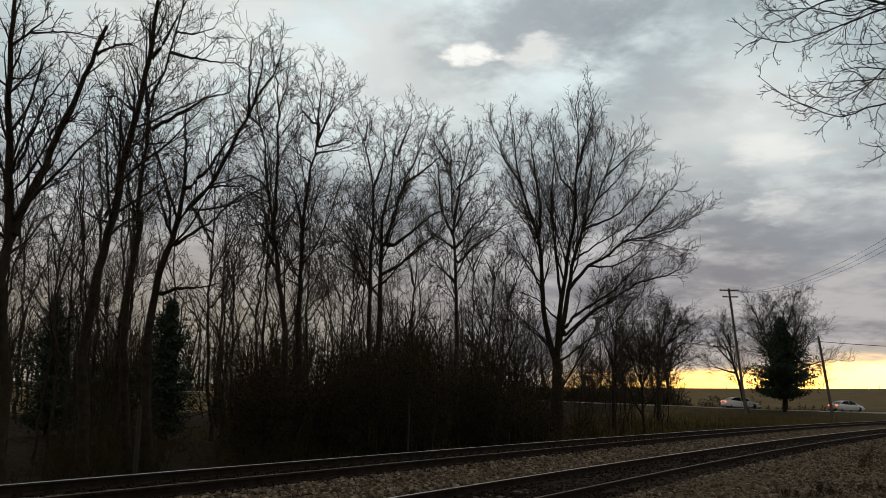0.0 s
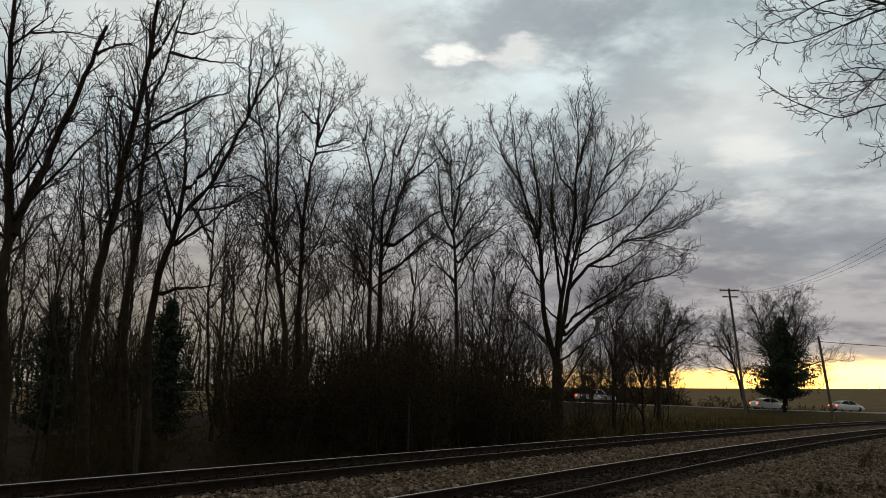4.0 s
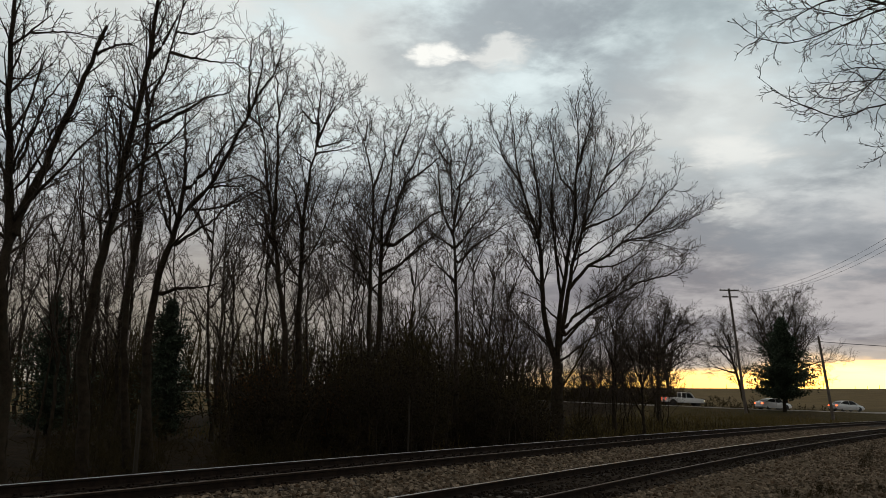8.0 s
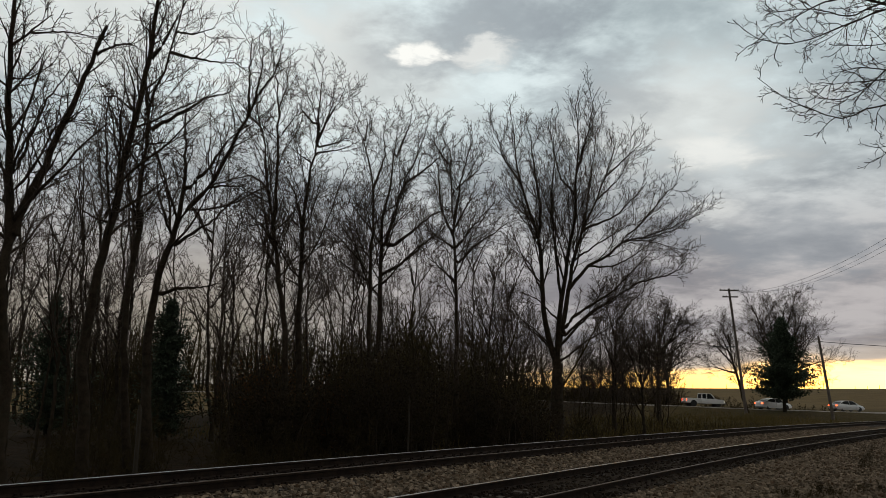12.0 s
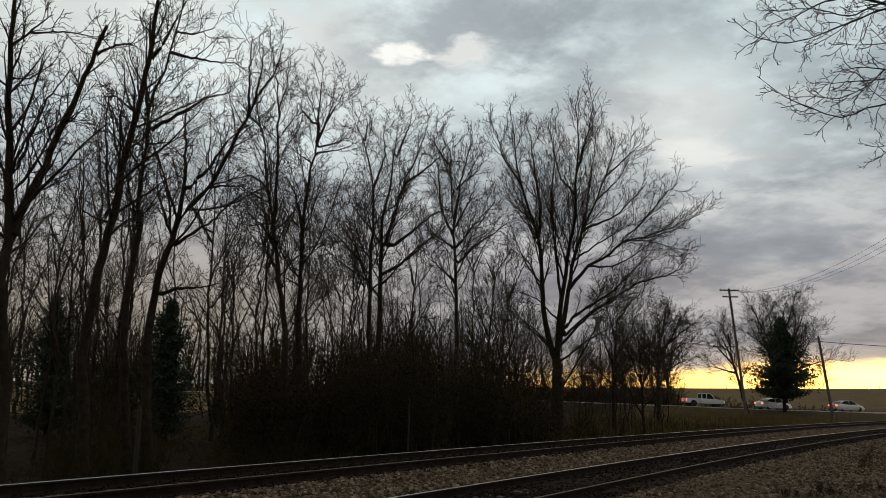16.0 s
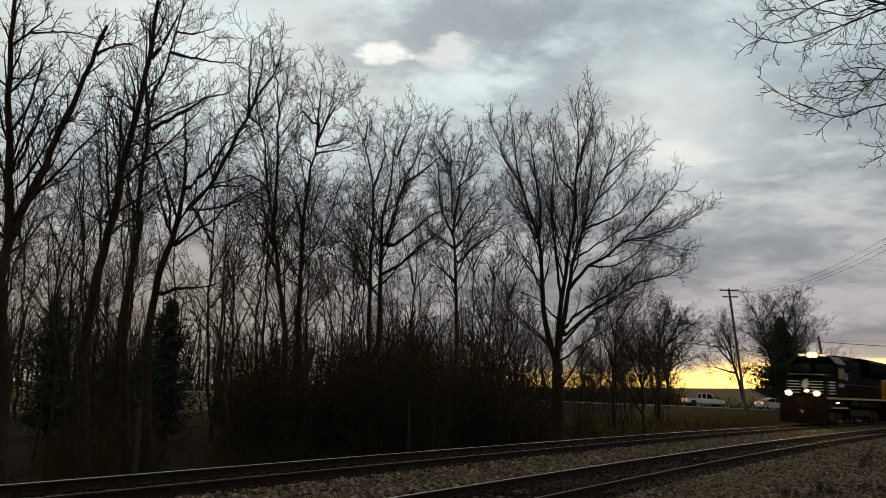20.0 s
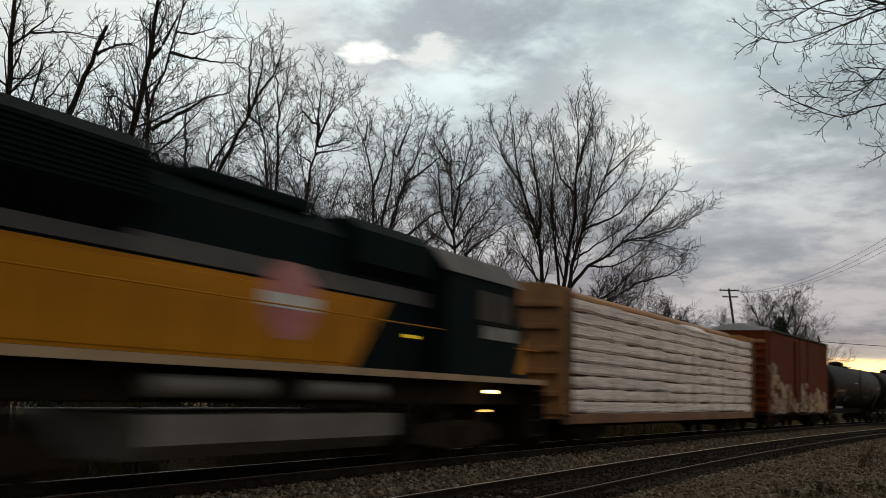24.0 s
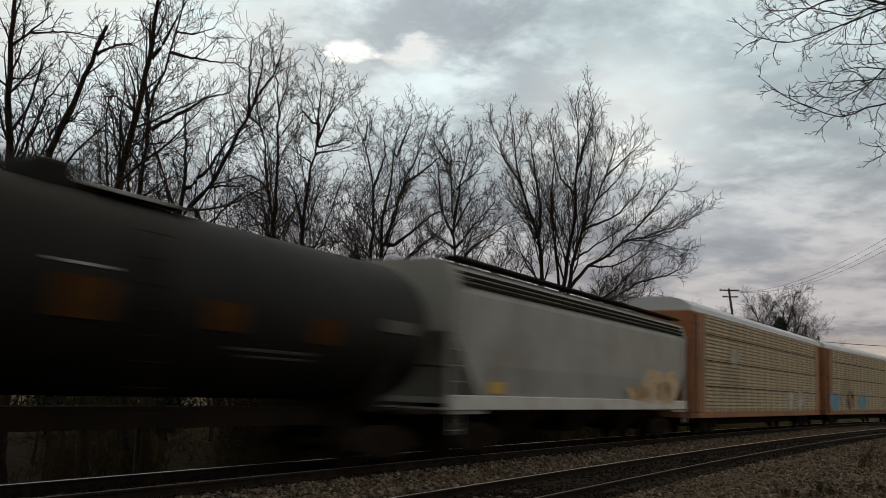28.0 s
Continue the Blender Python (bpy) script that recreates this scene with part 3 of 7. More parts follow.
SIDE_LIMBS = [
    (0.085, 0.028, [(0.25, 4.7), (1.8, 6.1), (3.5, 7.1), (5.2, 7.8)]),
    (0.075, 0.028, [(0.1, 3.5), (1.5, 4.6), (2.9, 5.4), (4.3, 5.9)]),
    (0.075, 0.028, [(-0.2, 4.2), (-1.35, 5.3), (-2.3, 6.2)]),
    (0.072, 0.028, [(2.24, 11.74), (3.39, 12.91), (4.16, 14.43)]),
    (0.083, 0.028, [(1.66, 10.3), (3.12, 10.89), (4.28, 12.05), (5.27, 13.39)]),
    (0.072, 0.028, [(1.49, 10.3), (1.97, 12.61), (2.29, 14.36), (2.61, 16.49)]),
    (0.11, 0.028, [(0.3, 4.92), (0.87, 5.81), (1.93, 6.43), (2.5, 7.35), (3.29, 8.06)]),
    (0.124, 0.028, [(0.52, 6.91), (1.62, 8.32), (2.75, 8.9), (3.49, 9.75), (4.73, 9.91), (6.2, 10.35), (6.88, 10.78), (7.78, 11.39)]),
    (0.061, 0.028, [(3.6, 9.78), (4.72, 9.76), (5.45, 9.63), (6, 9.49), (7.01, 9.67)]),
    (0.066, 0.028, [(3.49, 9.75), (4.52, 10.62), (5.62, 11.77), (5.86, 12.27)]),
    (0.066, 0.028, [(0.15, 5.52), (-0.89, 6.57), (-1.72, 6.89), (-2.61, 6.61)]),
    (0.066, 0.028, [(-0.67, 6.9), (-1.3, 8.3), (-2.13, 9.13), (-2.83, 9.41)]),
    (0.066, 0.028, [(0.96, 8.6), (2.2, 9.46), (3.62, 10.32), (4.76, 11.33)]),
    (0.094, 0.028, [(0.24, 4.37), (1.58, 5.81), (3.54, 7.16), (5.69, 8.36)]),
    (0.083, 0.028, [(0.86, 5.81), (2.71, 6.93), (4.42, 8.77), (5.65, 9.21)]),
    (0.072, 0.028, [(1.62, 8.32), (3.01, 8.34), (4.43, 9.19), (5.58, 10.34)]),
    (0.072, 0.028, [(0.02, 4.15), (-1.18, 5.24), (-2.14, 5.78), (-2.83, 5.5)]),
    (0.055, 0.028, [(4.4, 9.85), (6.2, 10.5), (8.3, 11.5)]),
    (0.055, 0.028, [(4.3, 10.4), (5.8, 12.2), (7.2, 13.3)]),
    (0.055, 0.028, [(3.9, 7.5), (5.6, 7.9), (7.2, 8.6)]),
    (0.055, 0.028, [(3.0, 13.3), (4.4, 14.6), (5.3, 15.3)])]


def wood_edge():
    stand(0, "tall twin-stemmed bare tree at the wood's edge", -7.92, 17.5, [
        (0.147, 0.052, [(0, 0.31), (-0.17, 2.65), (-0.24, 4.24), (-0.28, 5.32), (-0.39, 6.42), (-0.47, 7.55), (-0.51, 8.58), (-0.56, 9.76)]),
        (0.105, 0.047, [(-0.21, 4.34), (-0.1, 4.94), (0.18, 5.76), (0.48, 6.82), (0.74, 7.79), (0.95, 8.6), (1.14, 9.54)]),
        (0.042, 0.016, [(-0.27, 5.65), (-0.05, 6.43), (0.17, 7.33), (0.51, 7.9), (0.6, 8.48)]),
        (0.031, 0.016, [(-0.29, 5.87), (0, 6.71), (0.14, 7.33), (0.08, 7.84)]),
        (0.037, 0.016, [(-0.53, 8.29), (-0.25, 8.45), (0.28, 8.82), (0.76, 9.04)]),
        (0.037, 0.016, [(0.92, 8.37), (1.07, 8.48), (1.51, 8.58), (2.14, 8.42)]),
        (0.026, 0.01, [(-0.09, 8.52), (0.57, 8.56), (1.35, 8.39), (1.94, 8.2)]),
        (0.026, 0.01, [(0.48, 6.86), (0.77, 7.09), (1.02, 7.16)]),
        (0.026, 0.01, [(-0.48, 7.66), (-0.13, 7.69), (0.28, 8.07), (0.55, 8.19)]),
        (0.031, 0.01, [(-0.03, 5.05), (0.11, 5.98), (0.2, 6.54), (0.23, 6.99)])])
    stand(1, 'slender leaning bare tree by the track', -7.85, 21.0, [
        (0.151, 0.063, [(0, 0.07), (-0.14, 2.89), (-0, 3.64), (0.12, 4.79), (0.32, 5.7), (0.42, 6.69), (0.6, 7.36), (0.74, 8.17), (0.88, 9.19), (0.98, 10.16), (1.05, 11.43)]),
        (0.05, 0.019, [(0.92, 9.75), (0.82, 10.3), (0.73, 11.14)]),
        (0.05, 0.019, [(0.95, 9.4), (1.26, 9.78), (1.5, 10.24), (1.83, 10.8), (2, 11.3)]),
        (0.031, 0.013, [(0.48, 7.13), (0.32, 7.49), (0.04, 7.76), (-0.27, 8.06)]),
        (0.031, 0.013, [(0.48, 7.22), (0.29, 7.89), (0.18, 8.23)]),
        (0.031, 0.013, [(0.69, 8.14), (0.48, 8.3), (0.29, 8.46), (-0.2, 8.42), (-0.26, 8.12)]),
        (0.038, 0.013, [(0.33, 5.51), (-0.01, 5.62), (-0.41, 5.83), (-0.79, 6.06)]),
        (0.038, 0.013, [(0.98, 10.02), (1.16, 10.58), (1.23, 11.29)])])
    stand(2, 'tall bare tree with a crooked forked top', -7.42, 23.0, [
        (0.117, 0.041, [(0, -0.05), (-0.14, 3.03), (-0.14, 4.41), (-0.05, 5.25), (-0.06, 6.25), (-0.06, 7.26), (-0, 8.14), (-0.03, 8.8), (0.09, 9.09), (0.32, 9.51), (0.56, 10.05), (0.65, 10.76), (0.86, 11.61), (0.97, 12.23)]),
        (0.048, 0.021, [(-0.01, 8.8), (-0.09, 9.4), (-0.2, 9.77)]),
        (0.062, 0.021, [(0.01, 8.21), (0.49, 8.51), (1.04, 8.89), (1.38, 9.22), (1.91, 9.34), (2.54, 9.68)]),
        (0.048, 0.017, [(0.63, 10.13), (1.12, 10.05), (1.73, 10.02), (2.3, 10.07), (2.58, 10.37)]),
        (0.034, 0.014, [(-0.03, 7.26), (0.21, 7.41), (0.41, 7.73)]),
        (0.034, 0.014, [(-0.01, 7.87), (0.64, 7.89), (0.87, 7.53)]),
        (0.034, 0.014, [(-0.04, 5.99), (0.38, 6.4), (0.62, 6.63)]),
        (0.034, 0.014, [(0.66, 10.69), (1.13, 10.57), (1.7, 10.67), (2.15, 10.88)])])
    stand(3, 'bare tree with low crooked limbs by the track', -7.57, 25.0, [
        (0.165, 0.045, [(0, -0.19), (-0.14, 3.16), (-0.08, 4.44), (0.2, 5.43), (0.42, 6.36), (0.78, 6.75), (1.15, 7.22), (1.67, 8.02), (1.93, 8.65), (2.21, 9.38), (2.45, 10.06), (2.5, 11.01), (2.53, 11.87)]),
        (0.075, 0.022, [(0.42, 6.36), (0.49, 7.22), (0.49, 8.08), (0.3, 9.36), (0.38, 10.17), (0.26, 10.79)]),
        (0.067, 0.022, [(0.6, 7.22), (1.06, 7.77), (1.63, 8.73), (2.08, 9.14), (2.62, 9.58)]),
        (0.06, 0.018, [(0.28, 5.58), (0.7, 5.9), (1.44, 6.29), (2.03, 6.84), (2.47, 7.19)]),
        (0.067, 0.018, [(0.05, 4.33), (0.55, 4.49), (1.26, 4.49), (1.85, 4.61), (2.29, 4.38)]),
        (0.075, 0.052, [(-0.11, 4.13), (-0.07, 5.58), (-0.16, 6.01)]),
        (0.045, 0.015, [(2.33, 9.78), (2.9, 10.52), (3.18, 11.31), (3.29, 11.84)]),
        (0.045, 0.015, [(2.21, 9.38), (2.21, 10.51), (2.26, 11.47), (2.41, 12.1)]),
        (0.045, 0.015, [(1.15, 7.22), (1.59, 7.3), (2.13, 7.23), (2.58, 7.47)])])
    stand(4, 'bare tree with an upright brushy crown', -4.91, 30.0, [
        (0.153, 0.036, [(0, -0.5), (-0.04, 3.17), (-0.28, 4.82), (-0.53, 6.42), (-0.66, 7.53), (-0.97, 8.85), (-0.97, 9.8), (-1.23, 10.66), (-1.37, 11.53), (-1.38, 12.7)]),
        (0.072, 0.023, [(-0.61, 7.35), (-0.55, 8.47), (-0.53, 9.99), (-0.52, 11.15), (-0.66, 12.51), (-0.98, 13.94)]),
        (0.063, 0.018, [(-0.51, 6.39), (-0.92, 7.16), (-1.77, 7.9), (-2.25, 8.27)]),
        (0.054, 0.018, [(-0.94, 8.56), (-1.45, 8.94), (-2, 8.84), (-2.45, 8.64)]),
        (0.054, 0.018, [(-0.63, 7.31), (-1.37, 7.16), (-2.04, 7.34)]),
        (0.045, 0.018, [(-0.53, 9.99), (-0.04, 10.8), (0.31, 11.43)]),
        (0.045, 0.018, [(-1.18, 10.56), (-1.73, 11.14), (-2.1, 11.91)]),
        (0.045, 0.018, [(-0.55, 10.95), (-0.3, 11.93), (-0.4, 13.01)])])
    stand(5, 'bare tree forking high above a straight stem', -4.63, 31.0, [
        (0.158, 0.037, [(0, -0.56), (-0.05, 3.59), (-0.03, 6.4), (-0.04, 7.36), (0.07, 8.52), (0.23, 9.5), (0.36, 10.33), (0.28, 10.88), (0.1, 11.68), (-0.1, 12.48)]),
        (0.074, 0.022, [(-0.04, 7.36), (-0.3, 8.32), (-0.69, 9.1), (-0.83, 9.68)]),
        (0.065, 0.019, [(0.36, 10.39), (0.37, 11.28), (0.47, 12.29), (0.43, 13.14)]),
        (0.056, 0.019, [(0.36, 10.29), (0.66, 10.99), (1.13, 11.69), (1.4, 12.5), (1.46, 12.94)]),
        (0.046, 0.019, [(0.35, 10.05), (0.92, 10.21), (1.3, 10.4), (1.87, 10.52)]),
        (0.041, 0.019, [(0.31, 9.85), (1.08, 9.94), (1.84, 10.1)]),
        (0.046, 0.019, [(0.23, 10.84), (-0.29, 11.48), (-0.51, 12.12)]),
        (0.041, 0.019, [(0.23, 9.46), (-0.26, 9.79), (-0.57, 10.48)]),
        (0.041, 0.019, [(0.57, 10.79), (0.84, 11.69), (0.85, 12.59)])])
    stand(6, 'many-stemmed bare tree with a wide crown', -2.52, 33.0, [
        (0.148, 0.04, [(0, -0.68), (-0.06, 3.75), (-0.06, 6.74), (0.01, 7.96), (0.03, 9.2), (-0.17, 10.03), (-0.36, 10.97), (-0.76, 11.71), (-1.1, 12.17)]),
        (0.138, 0.03, [(0.27, 2.97), (0.28, 6.74), (0.27, 7.96), (0.58, 9.83), (0.66, 10.88), (0.75, 11.94), (0.8, 12.68)]),
        (0.099, 0.03, [(0.33, 6.95), (0.71, 8.38), (1.03, 9.62), (1.5, 10.67), (1.84, 11.73), (2.01, 12.55)]),
        (0.069, 0.02, [(1.03, 9.58), (1.64, 9.94), (2.4, 10.51), (2.68, 11.57)]),
        (0.089, 0.02, [(0.59, 7.11), (1.42, 7.77), (2.06, 8.39), (2.86, 8.81), (3.47, 9.13)]),
        (0.059, 0.02, [(0.05, 9.2), (0.39, 10.45), (0.31, 11.51), (0.13, 12.36)]),
        (0.059, 0.02, [(0.73, 10.62), (1.26, 11.94), (1.37, 12.84)]),
        (0.069, 0.02, [(0.84, 6.34), (2.03, 7.47), (2.62, 8.19), (3.02, 8.81)]),
        (0.049, 0.02, [(-0.33, 10.87), (-0.27, 11.61), (-0.49, 12.35)]),
        (0.049, 0.02, [(0.19, 7.35), (-0.4, 8.16), (-0.91, 8.78), (-1.24, 9.6)])])
    stand(7, 'bare tree with dense dark branches', 0.51, 36.0, [
        (0.14, 0.039, [(0, -0.23), (0.04, 3.98), (-0.05, 7.24), (-0.13, 8.57), (-0.22, 9.92), (-0.3, 11.29), (-0.2, 12.16)]),
        (0.075, 0.022, [(-0.1, 8.35), (0.15, 9.93), (0.48, 11.29), (0.72, 12.26)]),
        (0.075, 0.022, [(-0.08, 7.8), (-0.61, 9.02), (-0.74, 10.6), (-0.51, 11.97)]),
        (0.075, 0.022, [(-0.05, 7.42), (0.71, 8.36), (1.59, 9.26), (2.07, 9.63)]),
        (0.075, 0.022, [(-0.03, 6.76), (0.71, 7.47), (2.02, 8.37), (2.73, 8.51)]),
        (0.065, 0.022, [(-0.1, 8.13), (0.48, 9.25), (1.41, 9.94)]),
        (0.065, 0.022, [(-0.08, 7.46), (-0.82, 7.9), (-1.49, 8.56)]),
        (0.065, 0.022, [(-0.02, 6.14), (-0.81, 6.79), (-1.58, 7.34)]),
        (0.054, 0.022, [(-0.25, 10.6), (-0.86, 11.4), (-0.98, 12.32)]),
        (0.054, 0.022, [(-0.18, 9.58), (0.92, 10.61), (1.19, 11.76)])])
    stand(8, 'thin crooked bare sapling', 1.72, 38.0, [
        (0.091, 0.03, [(0, -0.1), (0.08, 3.22), (0.26, 5.04), (0.45, 6.88), (0.88, 7.46), (1.46, 8.05)]),
        (0.057, 0.023, [(0.4, 6.53), (0.17, 7.11), (-0.15, 7.8)]),
        (0.057, 0.023, [(0.17, 4.13), (-0.31, 5.37), (-0.54, 6.41)])])
    stand(9, 'big spreading bare tree with a stout forked trunk', 5.51, 46.0, [
        (0.468, 0.33, [(0, -0.55), (0.05, 1.98), (0.07, 3.74)]),
        (0.193, 0.041, [(0.02, 3.55), (-0.44, 4.97), (-0.62, 6.35), (-0.69, 7.74), (-0.82, 9.43), (-1.15, 10.28), (-1.56, 11.42), (-1.92, 12.57), (-2.12, 14.32), (-2.26, 16)]),
        (0.179, 0.041, [(0.07, 3.61), (0.15, 5.8), (0.36, 7.47), (0.58, 9.16), (0.87, 10.3), (0.78, 12.02), (0.93, 12.89), (0.87, 14.64), (0.63, 15.87), (0.32, 16.64)]),
        (0.165, 0.041, [(0.19, 4.56), (0.63, 6.64), (0.93, 8.6), (1.51, 10.3), (2.24, 11.74), (2.83, 13.2), (3.44, 14.96), (3.63, 16.05)]),
        (0.11, 0.028, [(-0.82, 9.66), (-0.72, 11.14), (-0.91, 12.58), (-1.07, 14.33), (-1.23, 16.15)]),
        (0.069, 0.028, [(-1.15, 10.34), (-2.21, 11.13), (-3.05, 11.84)]),
        (0.069, 0.028, [(-1.92, 12.43), (-2.66, 13.43), (-3.05, 14.9), (-3.4, 15.66)]),
        (0.088, 0.028, [(0.93, 12.83), (1.32, 14.06), (1.62, 15.53), (1.76, 16.78)]),
        (0.072, 0.028, [(0.77, 11.56), (0.16, 12.3), (-0.11, 13.75), (-0.12, 15.16)]),
        (0.088, 0.028, [(0.24, 6.49), (-0.15, 9.44), (-0.3, 11.14), (-0.22, 13.17), (-0.32, 15.27)])] + SIDE_LIMBS)
    stand(10, 'small bare tree beside the track', 11.00, 52.0, [
        (0.125, 0.037, [(0, -0.18), (-0.03, 2.08), (-0.17, 3.92), (-0.19, 5.77)]),
        (0.078, 0.031, [(-0.12, 2.39), (0.69, 3.92), (1.06, 4.98)]),
        (0.078, 0.031, [(-0.08, 2.69), (-0.69, 4.53), (-0.81, 5.83)]),
        (0.068, 0.031, [(-0.02, 1.41), (0.81, 2.39), (1.48, 3.19)]),
        (0.068, 0.031, [(-0, 0.87), (-0.83, 2.38), (-1.18, 3.29)])])
    stand(11, 'bare roadside tree with a rounded crown', 19.26, 85.0, [
        (0.28, 0.066, [(0, 1.84), (0.15, 5.44), (0.32, 7.97), (0.25, 10.72)]),
        (0.153, 0.051, [(0.15, 5.34), (1.44, 7.98), (2.34, 10.54)]),
        (0.153, 0.051, [(0.23, 6.35), (2.73, 8.5), (4.34, 9.38)]),
        (0.153, 0.051, [(0.16, 5.84), (-1.1, 7.95), (-1.76, 10.09)]),
        (0.127, 0.051, [(0.12, 4.33), (2.38, 5.46), (3.91, 5.87)]),
        (0.127, 0.051, [(0.24, 6.95), (1.03, 9.5), (1.33, 11.14)]),
        (0.127, 0.051, [(0.13, 4.84), (-2.16, 6.17), (-3.14, 7.53)]),
        (0.127, 0.051, [(0.15, 5.44), (2.17, 6.97), (3.97, 7.49)])])
    stand(12, 'large bare tree behind a cedar', 47.44, 132.0, [
        (0.435, 0.095, [(0, 1.39), (0.32, 7.75), (0.39, 12.47), (0.38, 17.07)]),
        (0.237, 0.079, [(0.27, 6.82), (-1.86, 11.66), (-3.18, 15.61), (-3.48, 17.84)]),
        (0.237, 0.079, [(0.23, 7.59), (-3.08, 10.86), (-5.6, 12.81), (-6.03, 13.99)]),
        (0.237, 0.079, [(0.27, 8.38), (2.57, 13.28), (3.2, 16.3)]),
        (0.237, 0.079, [(0.23, 7.59), (4.07, 11.71), (5.32, 12.98)]),
        (0.198, 0.079, [(0.31, 10.73), (-1.31, 14.83), (-1.49, 17.86)]),
        (0.198, 0.079, [(0.34, 11.52), (1.5, 15.65), (1.79, 18.21)]),
        (0.198, 0.079, [(0.23, 6.04), (5.03, 7.79), (8.61, 8.53)]),
        (0.174, 0.079, [(0.15, 4.48), (4.12, 5.45), (7.47, 6.41)]),
        (0.198, 0.079, [(0.27, 6.82), (-3.17, 8.89), (-5.72, 9.89)]),
        (0.21, 0.079, [(0.2, 3.5), (-2.2, 8.5), (-4.3, 12.5), (-5.0, 15.2)]),
        (0.21, 0.079, [(0.25, 4.5), (2.6, 9.0), (4.3, 12.5), (4.9, 14.6)]),
        (0.21, 0.079, [(0.25, 5.0), (1.9, 10.0), (2.6, 14.0), (2.7, 17.6)]),
        (0.21, 0.079, [(0.2, 4.0), (-1.0, 9.5), (-2.0, 14.0), (-2.3, 17.5)])])
    stand(13, 'small bare tree beside a utility pole', 36.82, 118.0, [
        (0.283, 0.085, [(0.95, 1.15), (0.1, 4.26), (-0.67, 7.03), (-1.02, 10.54), (-1.3, 12.37)]),
        (0.177, 0.071, [(-0.61, 6.69), (-2.49, 8.98), (-4.02, 9.46)]),
        (0.177, 0.071, [(-0.72, 7.38), (-2.29, 10.53), (-2.97, 11.23)]),
        (0.177, 0.071, [(-0.51, 5.64), (-2.87, 6.32), (-4.34, 6.58)]),
        (0.155, 0.071, [(-0.87, 8.99), (-2.04, 11.59), (-2.22, 12.22)])])
    stand(14, "dark bare tree at the meadow's edge", 10.83, 60.0, [
        (0.18, 0.043, [(0, -0.12), (-0.07, 3.56), (0.21, 6.41), (0.54, 8.58)]),
        (0.108, 0.036, [(-0.02, 3.91), (-0.88, 6.04), (-1.57, 7.84)]),
        (0.108, 0.036, [(-0.02, 4.27), (1.28, 6.42), (2.06, 8.59)]),
        (0.093, 0.036, [(0.12, 5.69), (-0.31, 7.85), (-0.09, 9.67)]),
        (0.093, 0.036, [(-0.01, 2.85), (1.6, 4.64), (2.88, 5.72)]),
        (0.093, 0.036, [(-0.02, 2.5), (-1.27, 4.26), (-2.32, 5.31)]),
        (0.086, 0.036, [(0.28, 6.77), (1.33, 8.22), (2.98, 9.33)])])


def slender_plan(top, rng):
    """Stem and limbs of a thin tree, as a plan of (sideways, height)."""
    lean, bow = rng.uniform(-0.06, 0.10) * top, rng.uniform(-0.03, 0.03) * top
    r = 0.0062 * top * rng.uniform(0.8, 1.4)
    limbs = [(r, r * 0.2, [(0, 0), (lean * 0.3 + bow, top * 0.35), (lean * 0.6 - bow, top * 0.7), (lean, top)])]
    for q in range(rng.choice((4, 5, 6))):
        h = rng.uniform(0.3, 0.7)
        sd = rng.choice((-1, 1)) * rng.uniform(0.08, 0.20) * top
        bx = lean * h
        limbs.append((r * 0.5, r * 0.15, [(bx, top * h), (bx + sd * 0.6, top * (h + 0.14)), (bx + sd, top * min(0.97, h + rng.uniform(0.2, 0.36)))]))
    return limbs


def vase_plan(top, rng):
    """Short trunk and a fan of steep limbs, as a plan of (sideways, height)."""
    r = 0.014 * top
    limbs = [(r, r * 0.4, [(0, 0), (0.02 * top, top * 0.2), (0.0, top * 0.4), (0.03 * top, top * 0.95)])]
    for q in range(7):
        side = (q - 3) / 3 + rng.uniform(-0.12, 0.12)
        h, end = rng.uniform(0.14, 0.3), 0.98 - 0.30 * side * side - rng.uniform(0, 0.08)
        limbs.append((r * 0.5, r * 0.12, [(0.01 * top, top * h), (side * 0.17 * top, top * (h + 0.24)), (side * 0.31 * top, top * (0.45 * h + 0.55 * end)), (side * 0.40 * top, top * end)]))
    return limbs


